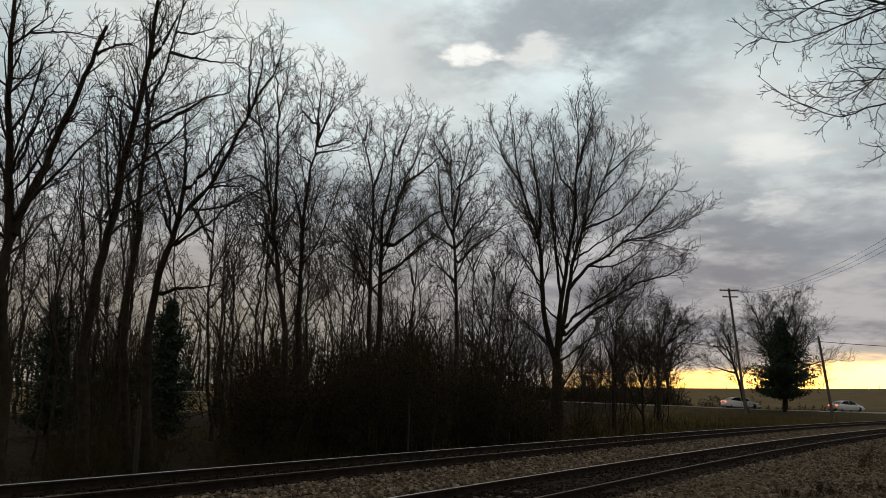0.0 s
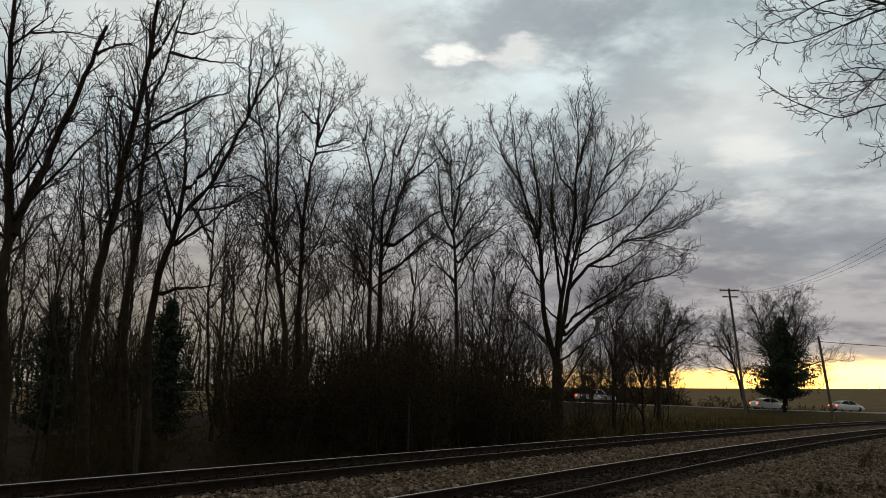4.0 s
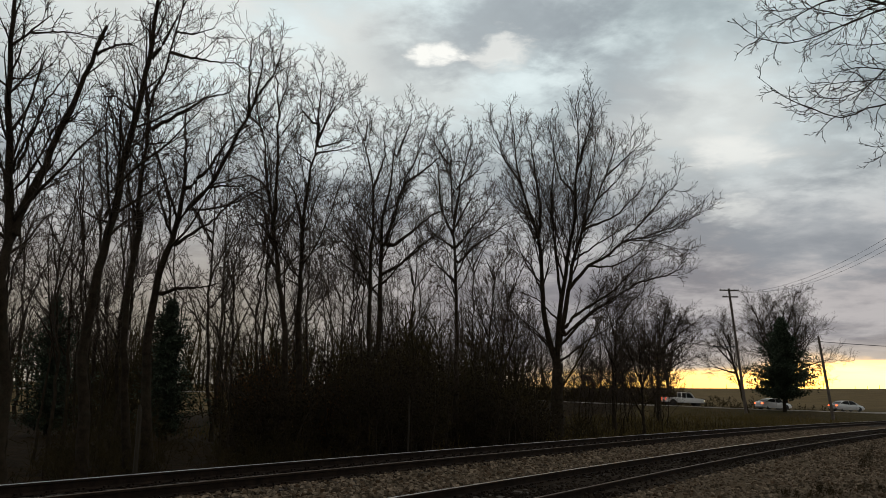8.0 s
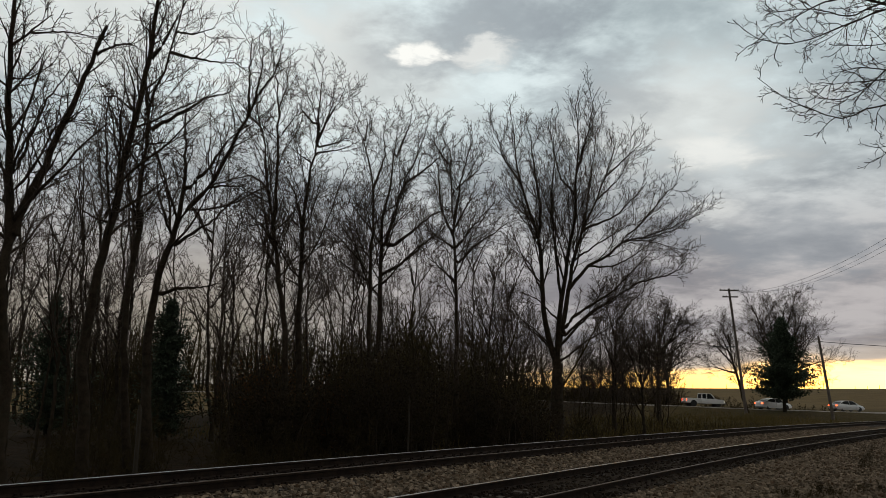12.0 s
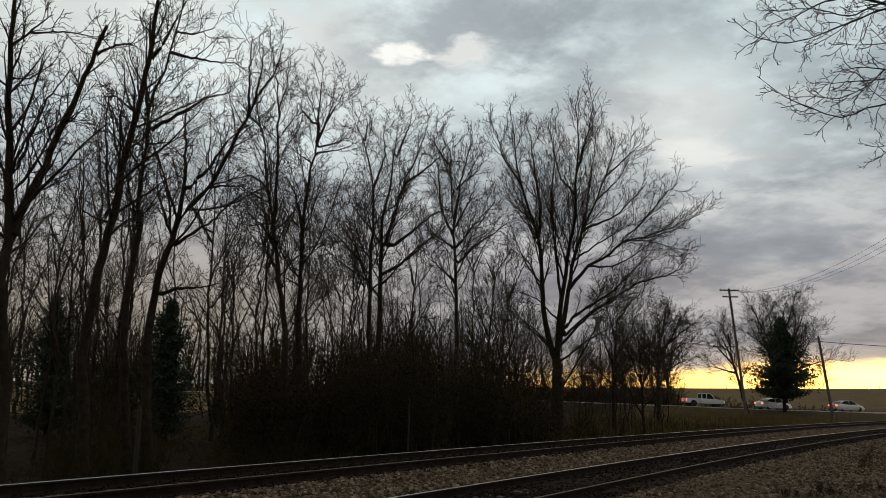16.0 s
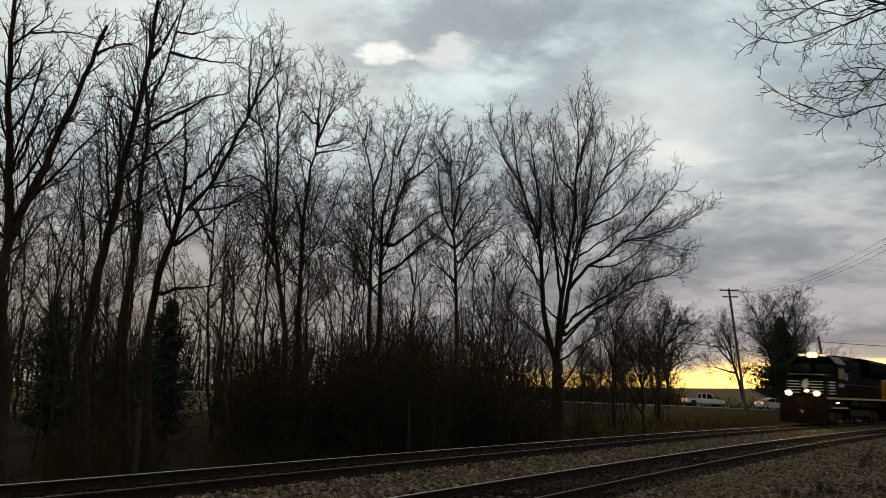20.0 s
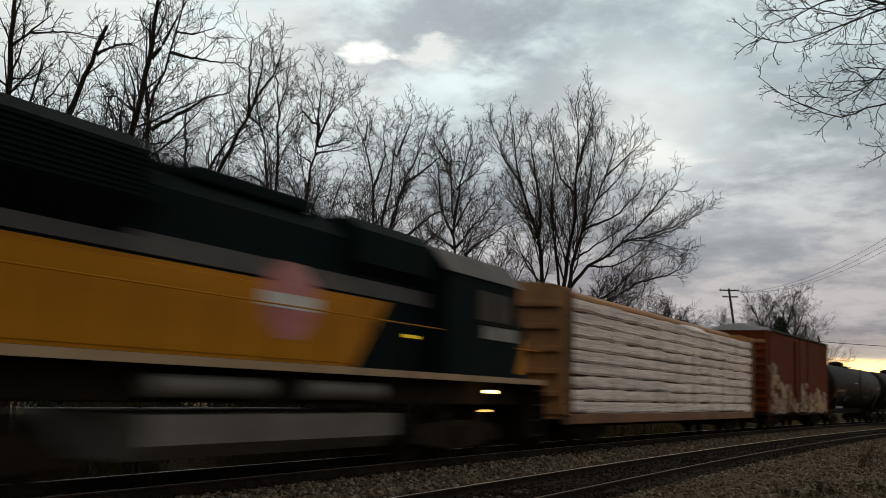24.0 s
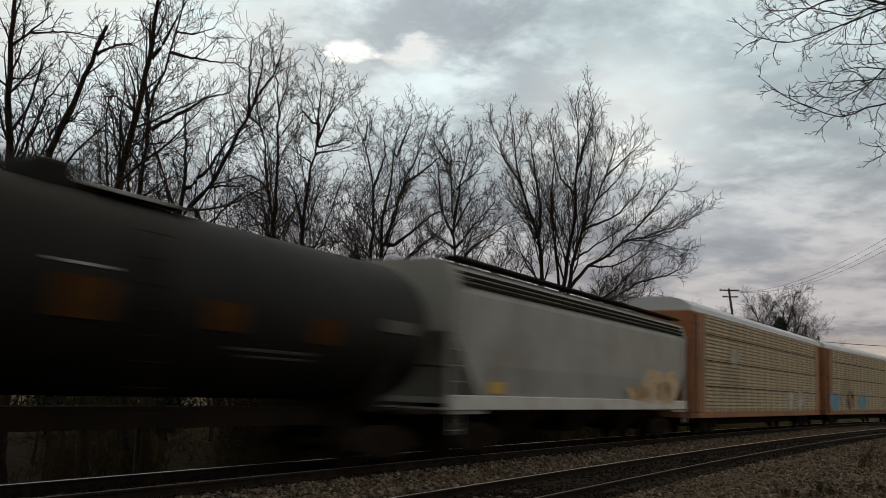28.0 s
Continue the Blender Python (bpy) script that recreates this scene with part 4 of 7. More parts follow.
def wood_fill():
    """Thinner trees deeper in the wood, and the bushy stand by the meadow."""
    rng = random.Random(44)
    moulds, used = [], [0]

    def slender(x, y, top, label, group, kinds):
        """One more tree of a few growth forms, each turned and sized for itself."""
        number = kinds[used[0] % len(kinds)]
        used[0] += 1
        z = float(rise(np.array([x]), np.array([y]))[0])
        m = pose(x, y, z, rz=rng.uniform(0, 360)) @ Matrix.Scale((top - z) / 10.0, 4)
        if moulds[number][1]:
            copy_thing(moulds[number][0], m)
        else:
            moulds[number][1] = m

    for k in range(11):
        wood = k < 7
        mould = bare_tree(0, 0, slender_plan(10.0, rng), 300 + k, "slender bare tree deeper in the wood" if wood else "small bushy bare tree by the meadow", 0.0075 if wood else 0.011,
                          (0.5, 0.34, 0.24, 0.2) if wood else (0.5, 0.36, 0.3, 0.24), group="trees in the wood" if wood else "trees by the meadow", low=0.4 if wood else 0.12, split=False, floors=(0.9, 0.5, 0.28, 0.18))[0]
        moulds.append([mould, None])
    for i in range(48):
        s = rng.uniform(-18, 24) if i < 16 or i > 34 else rng.uniform(10, 40)
        x0, y0, th = along(s)
        L = rng.uniform(9, 34) if i < 16 else (rng.uniform(9, 40) if i < 35 else rng.uniform(7, 30))
        x, y = x0 - math.sin(th) * L, y0 + math.cos(th) * L
        if x / y > 0.16 or x / y < -0.62 or (i > 34 and x / y > -0.34):
            continue
        top = np.interp(x / y, [-0.5, -0.3, -0.15, 0.0, 0.1, 0.2], [0.44, 0.42, 0.36, 0.30, 0.20, 0.12]) * y * rng.uniform(0.6, 1.0) + 1.0
        slender(x, y, min(top, 17), "slender bare tree deeper in the wood", "trees in the wood", range(7))
    for b, y in ((-0.455, 24), (-0.425, 26), (-0.408, 23), (-0.395, 28), (-0.375, 25), (-0.345, 27)):
        slender(b * y, y, 0.30 * y + 1.0, "slender bare tree deeper in the wood", "trees in the wood", range(7))
    for i in range(26):
        y = rng.uniform(26, 52)
        x = y * (rng.uniform(-0.56, -0.33) if i < 16 else rng.uniform(-0.33, 0.1))
        slender(x, y, y * rng.uniform(0.11, 0.2) + 1.2, "slender bare tree deeper in the wood", "trees in the wood", range(7))
    for i in range(20):
        y = rng.uniform(54, 84)
        x = y * rng.uniform(0.13, 0.25)
        slender(x, y, y * rng.uniform(0.06, 0.115), "small bushy bare tree by the meadow", "trees by the meadow", range(7, 11))
    for i in range(22):
        y = rng.uniform(54, 98)
        x = y * rng.uniform(-0.02, 0.155)
        slender(x, y, y * rng.uniform(0.07, 0.15) + 1.5, "slender bare tree deeper in the wood", "trees in the wood", range(7))
    for k in range(3):
        mould = bare_tree(0, 0, vase_plan(10.0, rng), 330 + k, "wide bushy bare tree along the road", 0.0105, (0.6, 0.42, 0.34, 0.3), group="trees along the road", low=0.2, split=False, floors=(1.0, 0.6, 0.34, 0.22), spread=(20, 50))[0]
        moulds.append([mould, None])
    for b, y, top in ((0.236, 137, 0.112), (0.212, 134, 0.10), (0.190, 138, 0.094), (0.168, 135, 0.085), (0.146, 139, 0.088), (0.127, 136, 0.08), (0.105, 140, 0.085), (0.222, 104, 0.082), (0.158, 108, 0.068), (0.085, 138, 0.08)):
        slender(b * y, y, y * top + 1.8, "wide bushy bare tree along the road", "trees along the road", range(11, 14))
    for mould, m in moulds:
        if m is not None:
            mould.matrix_world = m


def open_lanes(x, y, rng):
    """Where the undergrowth is thin, so that the field beyond shows under the trees."""
    b = x / y
    lane = ((b > -0.475) & (b < -0.405)) | ((b > -0.285) & (b < -0.232))
    return (~lane | (rng.random(len(x)) < 0.08)) & (rng.random(len(x)) < np.interp(b, [0.075, 0.12], [1.0, 0.4]))


def growth(x, y):
    """How tall the undergrowth stands, by its place along the wood."""
    return np.interp(x / y, [-0.45, -0.30, -0.22, -0.13, -0.09, -0.03, 0.02, 0.06, 0.12], [0.8, 0.65, 0.55, 0.6, 1.15, 1.15, 0.8, 0.9, 0.45])


def brush_line():
    """Dense leafless undergrowth and vine tangles under the trees."""
    rng = np.random.default_rng(7)
    pieces = [("thicket", 700, -17, 26, 4.6, 9.0, 2.4), ("thicket", 620, -17, 30, 7.0, 22.0, 3.6), ("thicket", 400, 14, 40, 5.0, 13, 2.0), ("thicket", 600, -18, 2, 4.5, 10.0, 1.5)]
    for name, count, s0, s1, l0, l1, tall in pieces:
        s, L = rng.uniform(s0, s1, count), rng.uniform(l0, l1, count)
        th = HEAD - BEND * s
        x = (math.sin(HEAD) - np.sin(th)) / BEND - np.sin(th) * L
        y = AWAY + (np.cos(th) - math.cos(HEAD)) / BEND + np.cos(th) * L
        keep = open_lanes(x, y, rng)
        x, y = x[keep], y[keep]
        count = len(x)
        z = rise(x, y)
        h = tall * rng.uniform(0.35, 1.1, count) * growth(x, y)
        k = 6
        d = unit(np.stack([rng.normal(0, 0.35, count), rng.normal(0, 0.35, count), np.ones(count)], -1))
        p = np.stack([x, y, z - 0.05], -1)
        pts = [p]
        for q in range(k - 1):
            p = p + d * (h / (k - 1))[:, None]
            d = unit(d + rng.normal(0, 0.2, d.shape))
            pts.append(p)
        P = np.stack(pts, 1)
        R = np.linspace(1, 0.4, k)[None] * (0.009 * rng.uniform(0.5, 1.7, count))[:, None]
        tw = sprout(P, R, 6, 0.1, 0.42, (25, 70), 0.02, 0.2, 3, rng, 0.6, 0.5, 0.005)
        tw2 = sprout(*tw, 5, 0.2, 0.55, (25, 70), 0.0, 0.2, 2, rng, 0.7, 0.6, 0.0042)
        v, f = tubes([(P, R), tw, tw2], 3)
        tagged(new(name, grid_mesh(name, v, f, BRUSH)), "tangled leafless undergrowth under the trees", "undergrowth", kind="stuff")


def leafy(name, centre_points, count, size, material, seed, spread):
    """Small leaves or needle sprays scattered round points, as one mesh."""
    rng = np.random.default_rng(seed)
    c = np.asarray(centre_points, float)
    p = c[rng.integers(0, len(c), count)] + rng.normal(0, 1, (count, 3)) * spread
    a = unit(rng.normal(0, 1, (count, 3)))
    b = unit(np.cross(a, rng.normal(0, 1, (count, 3))))
    w = size * rng.uniform(0.6, 1.4, (count, 1))
    v = np.stack([p - a * w, p + b * w * 0.45, p + a * w, p - b * w * 0.45], 1).reshape(-1, 3)
    f = np.arange(count * 4).reshape(-1, 4)
    return grid_mesh(name, v, f, material)


def cedar(x, y, height, width, seed, label, leaves=9000, size=0.16, low=0.06):
    """An evergreen red cedar: trunk, layered boughs, needle sprays with gaps between."""
    z = float(rise(np.array([x]), np.array([y]))[0])
    tree = thing("cedar_tree", label, "tree", pose(x, y, z))
    rng = np.random.default_rng(seed)
    part("trunk", Shape().tube((0, 0, -0.2), (0, 0, height * 0.97), 0.022 * height, 0.01, 9), BARK, tree)
    n = 420
    h = (low + (1 - low) * rng.random(n) ** 1.15) * height
    a = rng.uniform(0, math.tau, n)
    shape = np.interp(h / height, [0, 0.14, 0.24, 0.5, 0.8, 1.0], [0.7, 0.85, 1.0, 0.70, 0.38, 0.04]) * width / 2
    tuft = np.array([noise.noise((2.1 * math.cos(q), 2.1 * math.sin(q), 0.55 * z)) for q, z in zip(a, h)])
    ln = shape * (0.86 + 0.95 * tuft) * rng.uniform(0.45, 1.1, n)
    P = np.stack([np.stack([np.cos(a) * ln * t, np.sin(a) * ln * t, h + ln * (0.03 * t + 0.13 * t * t)], -1) for t in np.linspace(0, 1, 6)], 1)
    P[:, 1:] += rng.normal(0, 0.012 * height, P[:, 1:].shape) * 0.6
    R = np.repeat(np.linspace(0.004, 0.0012, 6)[None] * height, n, 0)
    v, f = tubes([(P, R)], 3)
    part("bough", grid_mesh("bough", v, f, BARK), BARK, tree)
    part("crown", leafy("crown", P[:, 1:].reshape(-1, 3), leaves, size, NEEDLE, seed, 0.017 * height), NEEDLE, tree, "dark green needles")
    return tree


def vine_mass(x, y, height, width, seed, leaves=None, label="dark vine-choked thicket of stems and dead leaves"):
    """A column of old leaves and vines wrapped round stems."""
    z = float(rise(np.array([x]), np.array([y]))[0])
    rng = np.random.default_rng(seed)
    bush = thing("vine_thicket" if leaves is None else "russet_bush", label, "undergrowth", pose(x, y, z))
    n = 60
    P0 = np.stack([rng.normal(0, width * 0.28, n), rng.normal(0, width * 0.28, n), np.zeros(n)], -1)
    pts = [P0]
    h = height * rng.uniform(0.45, 1.0, n)
    d = unit(np.stack([rng.normal(0, 0.16, n), rng.normal(0, 0.16, n), np.ones(n)], -1))
    for q in range(7):
        pts.append(pts[-1] + d * (h / 7)[:, None])
        d = unit(d + rng.normal(0, 0.12, d.shape))
    P = np.stack(pts, 1)
    R = np.linspace(0.03, 0.008, 8)[None] * rng.uniform(0.6, 1.3, (n, 1))
    one = sprout(P, R, 9, 0.1, 0.2, (30, 80), -0.02, 0.3, 4, rng, 0.6, 0.4, 0.006)
    two = sprout(*one, 4, 0.1, 0.6, (30, 80), -0.03, 0.3, 3, rng, 0.7, 0.5, 0.0045)
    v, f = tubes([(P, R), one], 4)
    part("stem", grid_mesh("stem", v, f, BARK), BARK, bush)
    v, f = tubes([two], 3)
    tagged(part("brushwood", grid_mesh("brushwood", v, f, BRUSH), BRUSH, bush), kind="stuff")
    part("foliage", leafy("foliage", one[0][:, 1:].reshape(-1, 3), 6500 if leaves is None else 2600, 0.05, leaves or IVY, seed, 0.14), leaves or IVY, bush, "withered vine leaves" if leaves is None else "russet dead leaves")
    return bush


def far_wood():
    """Distant leafless woods and hedges, seen through the near trees."""
    rng = np.random.default_rng(77)
    rows = [("far_wood", 260, -100, 14, 150, 182, 17.0), ("far_wood", 330, 6, 34, 134, 143, 4.3), ("far_wood", 170, -58, 6, 88, 108, 8.0), ("far_wood", 230, -36, 7, 52, 80, 7.2), ("far_wood", 420, -36, 8, 42, 58, 4.3), ("hedge", 125, 13, 44.5, 133, 137, 2.0), ("hedge", 50, 43, 60, 139, 145, 1.3)]
    for name, count, x0, x1, y0, y1, tall in rows:
        x, y = rng.uniform(x0, x1, count), rng.uniform(y0, y1, count)
        keep = open_lanes(x, y, rng) | (y > 110)
        x, y = x[keep], y[keep]
        count = len(x)
        z = rise(x, y)
        h = tall * rng.uniform(0.5, 1.15, count) * (growth(x, y) if y0 < 45 else 1.0)
        k = 6
        d = unit(np.stack([rng.normal(0, 0.2, count), rng.normal(0, 0.2, count), np.ones(count)], -1))
        p = np.stack([x, y, z - 0.1], -1)
        pts = [p]
        for q in range(k - 1):
            p = p + d * (h / (k - 1))[:, None]
            d = unit(d + rng.normal(0, 0.15, d.shape))
            pts.append(p)
        P = np.stack(pts, 1)
        R = np.linspace(1, 0.35, k)[None] * (0.012 * h)[:, None]
        tw = sprout(P, R, 9, 0.12, 0.45, (25, 65), 0.06, 0.2, 3, rng, 0.6, 0.5, 0.016)
        tw2 = sprout(*tw, 4, 0.15, 0.55, (25, 65), 0.04, 0.22, 2, rng, 0.7, 0.6, 0.012)
        v, f = tubes([(P, R), tw, tw2], 3)
        tagged(new(name, grid_mesh(name, v, f, BRUSH)), "distant dark leafless trees and scrub", "woods", kind="stuff")


OVERHANG = [
    (0.17, 0.10, [(0.0, -0.3), (0.05, 2.0), (0.0, 4.5), (0.1, 7.0)]),
    (0.027, 0.006, [(-0.44, 6.61), (-1.25, 6.06), (-1.61, 5.82), (-1.91, 5.66), (-2.30, 5.49), (-2.58, 5.37), (-2.74, 5.32), (-3.18, 5.35), (-3.29, 5.48)]),
    (0.048, 0.015, [(-0.57, 5.01), (-1.30, 5.33), (-1.53, 5.65), (-1.70, 5.91), (-1.91, 6.22), (-2.04, 6.60)]),
    (0.024, 0.006, [(-1.60, 5.76), (-2.02, 5.89), (-2.34, 5.84), (-2.66, 5.67), (-2.98, 5.57)]),
    (0.021, 0.006, [(-0.58, 4.95), (-1.21, 4.81), (-1.59, 4.74), (-1.94, 4.66), (-2.19, 4.51), (-2.47, 4.55), (-2.77, 4.68), (-3.02, 4.83), (-3.17, 4.95)]),
    (0.021, 0.006, [(-0.50, 5.87), (-1.29, 5.43), (-1.51, 5.25), (-1.89, 4.93), (-2.14, 4.83), (-2.58, 4.86)]),
    (0.018, 0.006, [(-0.59, 4.82), (-1.35, 4.55), (-1.65, 4.37), (-1.72, 4.18), (-1.89, 4.13)]),
    (0.018, 0.006, [(-0.51, 5.80), (-1.29, 5.53), (-1.49, 5.45), (-1.86, 5.42), (-2.17, 5.44)]),
    (0.018, 0.006, [(-0.55, 5.27), (-1.52, 5.04), (-1.82, 5.03), (-2.07, 5.00), (-2.39, 4.96)]),
    (0.021, 0.006, [(-1.53, 5.65), (-1.82, 6.00), (-2.21, 5.95), (-2.52, 6.08), (-2.90, 6.01)]),
    (0.015, 0.006, [(-1.32, 5.07), (-1.69, 5.13), (-1.94, 5.16), (-2.25, 5.09)]),
    (0.015, 0.006, [(-1.61, 5.86), (-2.10, 5.65), (-2.53, 5.78), (-2.85, 5.71), (-3.03, 5.91)])
]


def overhang_tree():
    """The near tree whose boughs reach into view; each bough sways a little."""
    tree, made = bare_tree(6.4, 10.0, OVERHANG, 900, "near bare tree with drooping boughs", 0.0031, (0.115, 0.085, 0.06, 0.05), up=0.0, shares=(0.22, 0.45, 0.5, 0.5), floors=(0.26, 0.14, 0.08, 0.05), stout=0.78, cut=0.1,
                           low=0.98, f_limb=0.1, spread=(30, 65), crook=0.15, drift=0.1, kink=0.012)
    return tree, made[1:]


def grass_tufts():
    """Dead grass and weeds in the meadow and along the gravel."""
    rng = np.random.default_rng(55)
    beds = [("meadow_grass", 11000, 8, 95, 4.2, 26, 0.75, GRASS), ("meadow_weeds", 2200, 22, 62, 5.0, 17, 1.0, BRUSH), ("weeds", 260, 8, 24, -13.0, -9.6, 0.5, BRUSH), ("verge_grass", 1500, -16, 10, 3.6, 6.5, 0.4, BRUSH)]
    for name, count, s0, s1, l0, l1, tall, mat in beds:
        s, L = rng.uniform(s0, s1, count), l0 + (l1 - l0) * rng.random(count) ** 1.4
        th = HEAD - BEND * s
        x = (math.sin(HEAD) - np.sin(th)) / BEND - np.sin(th) * L
        y = AWAY + (np.cos(th) - math.cos(HEAD)) / BEND + np.cos(th) * L
        clump = np.array([noise.noise((a * 0.12, b * 0.12, 4.0)) for a, b in zip(x, y)])
        h = tall * rng.uniform(0.3, 1.1, count) * (1 + 1.2 * np.clip(clump, -0.5, 0.8))
        d = unit(np.stack([rng.normal(0, 0.3, count), rng.normal(0, 0.3, count), np.ones(count)], -1))
        p = np.stack([x, y, rise(x, y) - 0.03], -1)
        pts = [p]
        for q in range(3):
            p = p + d * (h / 3)[:, None]
            d = unit(d + rng.normal(0, 0.2, d.shape) - np.array([0, 0, 0.12]))
            pts.append(p)
        P = np.stack(pts, 1)
        R = np.array([1.0, 0.8, 0.55, 0.2])[None] * (0.012 * rng.uniform(0.5, 1.5, count))[:, None]
        sets = [(P, R)]
        if name == "weeds":
            sets.append(sprout(P, R, 5, 0.3, 0.5, (20, 60), 0.0, 0.2, 3, rng, 0.6, 0.5, 0.004))
        v, f = tubes(sets, 3)
        tagged(new(name, grid_mesh(name, v, f, mat)), "dry brown grass and weeds beside the track", "grass", kind="stuff")


def weed_clump(x, y, height, width, seed, stalks):
    """A clump of dead weeds on the gravel."""
    z = float(rise(np.array([x]), np.array([y]))[0])
    rng = np.random.default_rng(seed)
    bush = thing("weed_clump", "dark clump of dead weeds on the gravel", "weeds", pose(x, y, z))
    for q in range(stalks):
        k = 7
        d = unit(np.array([[rng.normal(0, 0.35), rng.normal(0, 0.35), 1.0]]))
        p = np.array([[rng.normal(0, width * 0.3), rng.normal(0, width * 0.3), -0.04]])
        pts = [p]
        h = height * rng.uniform(0.5, 1.0)
        for _ in range(k - 1):
            p = p + d * h / (k - 1)
            d = unit(d + rng.normal(0, 0.16, d.shape))
            pts.append(p)
        P = np.stack(pts, 1)
        R = np.linspace(0.007, 0.002, k)[None]
        one = sprout(P, R, 12, 0.1, 0, (25, 70), 0.0, 0.2, 4, rng, 0.6, 0.5, 0.0022, 0.32 * height)
        two = sprout(*one, 6, 0.15, 0, (25, 70), 0.0, 0.2, 3, rng, 0.7, 0.6, 0.002, 0.12 * height)
        v, f = tubes([(P, R), one, two], 3)
        part("stalk", grid_mesh("stalk", v, f, BRUSH), BRUSH, bush)
    return bush


# ---- train ----
YELLOW = surface("yellow_paint", (0.50, 0.190, 0.004), (0.37, 0.138, 0.004), 1.2, 25, 0.6, spec=0.1, bump=0.1, stain=(0.20, 0.09, 0.02), amount=0.6)
BLACK = surface("black_paint", (0.0015, 0.0015, 0.0017), (0.003, 0.003, 0.003), 1.0, 25, 0.8, spec=0.03, bump=0.1, stain=(0.007, 0.006, 0.005), amount=0.5)
GREEN = surface("dark_green_paint", (0.0032, 0.0080, 0.0085), (0.005, 0.0105, 0.0105), 1.0, 25, 0.8, spec=0.05, bump=0.1, stain=(0.010, 0.010, 0.008), amount=0.5)
WALK_EDGE = surface("dusty_sill_paint", (0.42, 0.29, 0.17), (0.32, 0.21, 0.12), 1.0, 25, 0.7, spec=0.2, bump=0.1, stain=(0.16, 0.10, 0.06), amount=0.6)
WHITE = surface("white_paint", (0.62, 0.60, 0.56), (0.50, 0.48, 0.44), 1.5, 25, 0.6, bump=0.1, stain=(0.28, 0.24, 0.2), amount=0.5)
RUST = surface("boxcar_red", (0.150, 0.032, 0.008), (0.110, 0.026, 0.008), 0.8, 18, 0.75, bump=0.2, stain=(0.045, 0.019, 0.010), amount=0.7, spec=0.08)
OCHRE = surface("ochre_paint", (0.34, 0.16, 0.045), (0.26, 0.115, 0.035), 0.9, 18, 0.65, bump=0.15, stain=(0.10, 0.05, 0.025), amount=0.7)
GREY = surface("grey_paint", (0.33, 0.325, 0.295), (0.26, 0.255, 0.23), 0.7, 20, 0.6, bump=0.1, stain=(0.17, 0.15, 0.13), amount=0.6)
CREAM = surface("cream_paint", (0.50, 0.41, 0.27), (0.41, 0.335, 0.22), 0.6, 20, 0.55, bump=0.1, stain=(0.20, 0.14, 0.09), amount=0.6)
GALV = surface("galvanised_roof", (0.55, 0.56, 0.57), (0.45, 0.46, 0.47), 0.7, 20, 0.5, 0.2, 0.1)
DIRT = surface("running_gear_grime", (0.010, 0.0070, 0.0046), (0.023, 0.0150, 0.0092), 2.0, 25, 0.9, 0.0, 0.2, spec=0.1)
WRAP = surface("lumber_wrap", (0.90, 0.77, 0.70), (0.58, 0.46, 0.40), 1.6, 6, 0.42, bump=1.0, dist=0.05, stain=(0.40, 0.32, 0.28), amount=0.55, random_tone=0.2, stretch=(0.35, 1, 3.2))
LAMP = glow("headlight", (1.0, 0.66, 0.28), 2500.0)
# orange glow for the glare rings round the lenses and one dim step lamp
HALO_STEP_GLOW = glow("halo_and_step_glow", (1.0, 0.52, 0.13), 3.2)
BOARD = glow("lit_number_board", (1.0, 0.70, 0.34), 1.1)
MARKER = glow("yellow_marker", (1.0, 0.66, 0.03), 0.9)
MARK = glow("step_light", (1.0, 0.66, 0.26), 9.0)
GLASS = surface("cab_glass", (0.010, 0.012, 0.013), (0.014, 0.015, 0.017), 1, 5, 0.35, bump=0.0, spec=0.08)


def bogie(car, x, axles, r, turn=None):
    """A truck: two side frames with springs, axles and wheels."""
    sh = Shape()
    reach = max(axles) + 0.42
    for y in (-1.02, 1.02):
        sh.prism([(-reach, r + 0.10), (-reach + 0.3, r + 0.26), (-0.45, r + 0.36), (0.45, r + 0.36), (reach - 0.3, r + 0.26), (reach, r + 0.10), (reach, r - 0.12), (reach - 0.35, r - 0.12), (0.5, r - 0.28), (-0.5, r - 0.28), (-reach + 0.35, r - 0.12), (-reach, r - 0.12)], y - 0.08, y + 0.08, "y")
        for q in (-0.2, 0.0, 0.2):
            sh.tube((q, y * 1.06, r - 0.22), (q, y * 1.06, r + 0.24), 0.075, n=8)
        for a in axles:
            sh.tube((a, y * 0.9, r), (a, y * 1.16, r), 0.13, n=10)
    sh.box(-0.3, 0.3, -1.0, 1.0, r - 0.1, r + 0.3)
    m = pose(x, 0, 0)
    if turn is not None:
        m = turn @ m
    b = part("bogie", sh, DIRT, car, m=m)
    wheel = Shape().lathe([(-0.07, r * 0.3), (-0.07, r + 0.025), (-0.04, r + 0.025), (-0.035, r), (0.06, r - 0.008), (0.06, r - 0.06), (0.02, r - 0.09), (0.02, r * 0.35), (0.07, r * 0.3)], 24, "y").mesh("wheel", DIRT, True)
    for a in axles:
        for y in (-0.73, 0.73):
            part("wheel", wheel, DIRT, b, m=pose(a, y, r, 0, 0, 180 if y < 0 else 0))
        part("axle", Shape().tube((a, -0.8, r), (a, 0.8, r), 0.08, n=10), DIRT, b)
    return b


def coupler(car, x, turn=None):
    s = 1 if x > 0 else -1
    sh = Shape().box(min(x, x + s * 0.55), max(x, x + s * 0.55), -0.09, 0.09, 0.78, 0.98)
    sh.box(min(x + s * 0.4, x + s * 0.72), max(x + s * 0.4, x + s * 0.72), -0.17, 0.17, 0.72, 1.04, 0.04)
    part("coupler", sh, DIRT, car, m=turn)


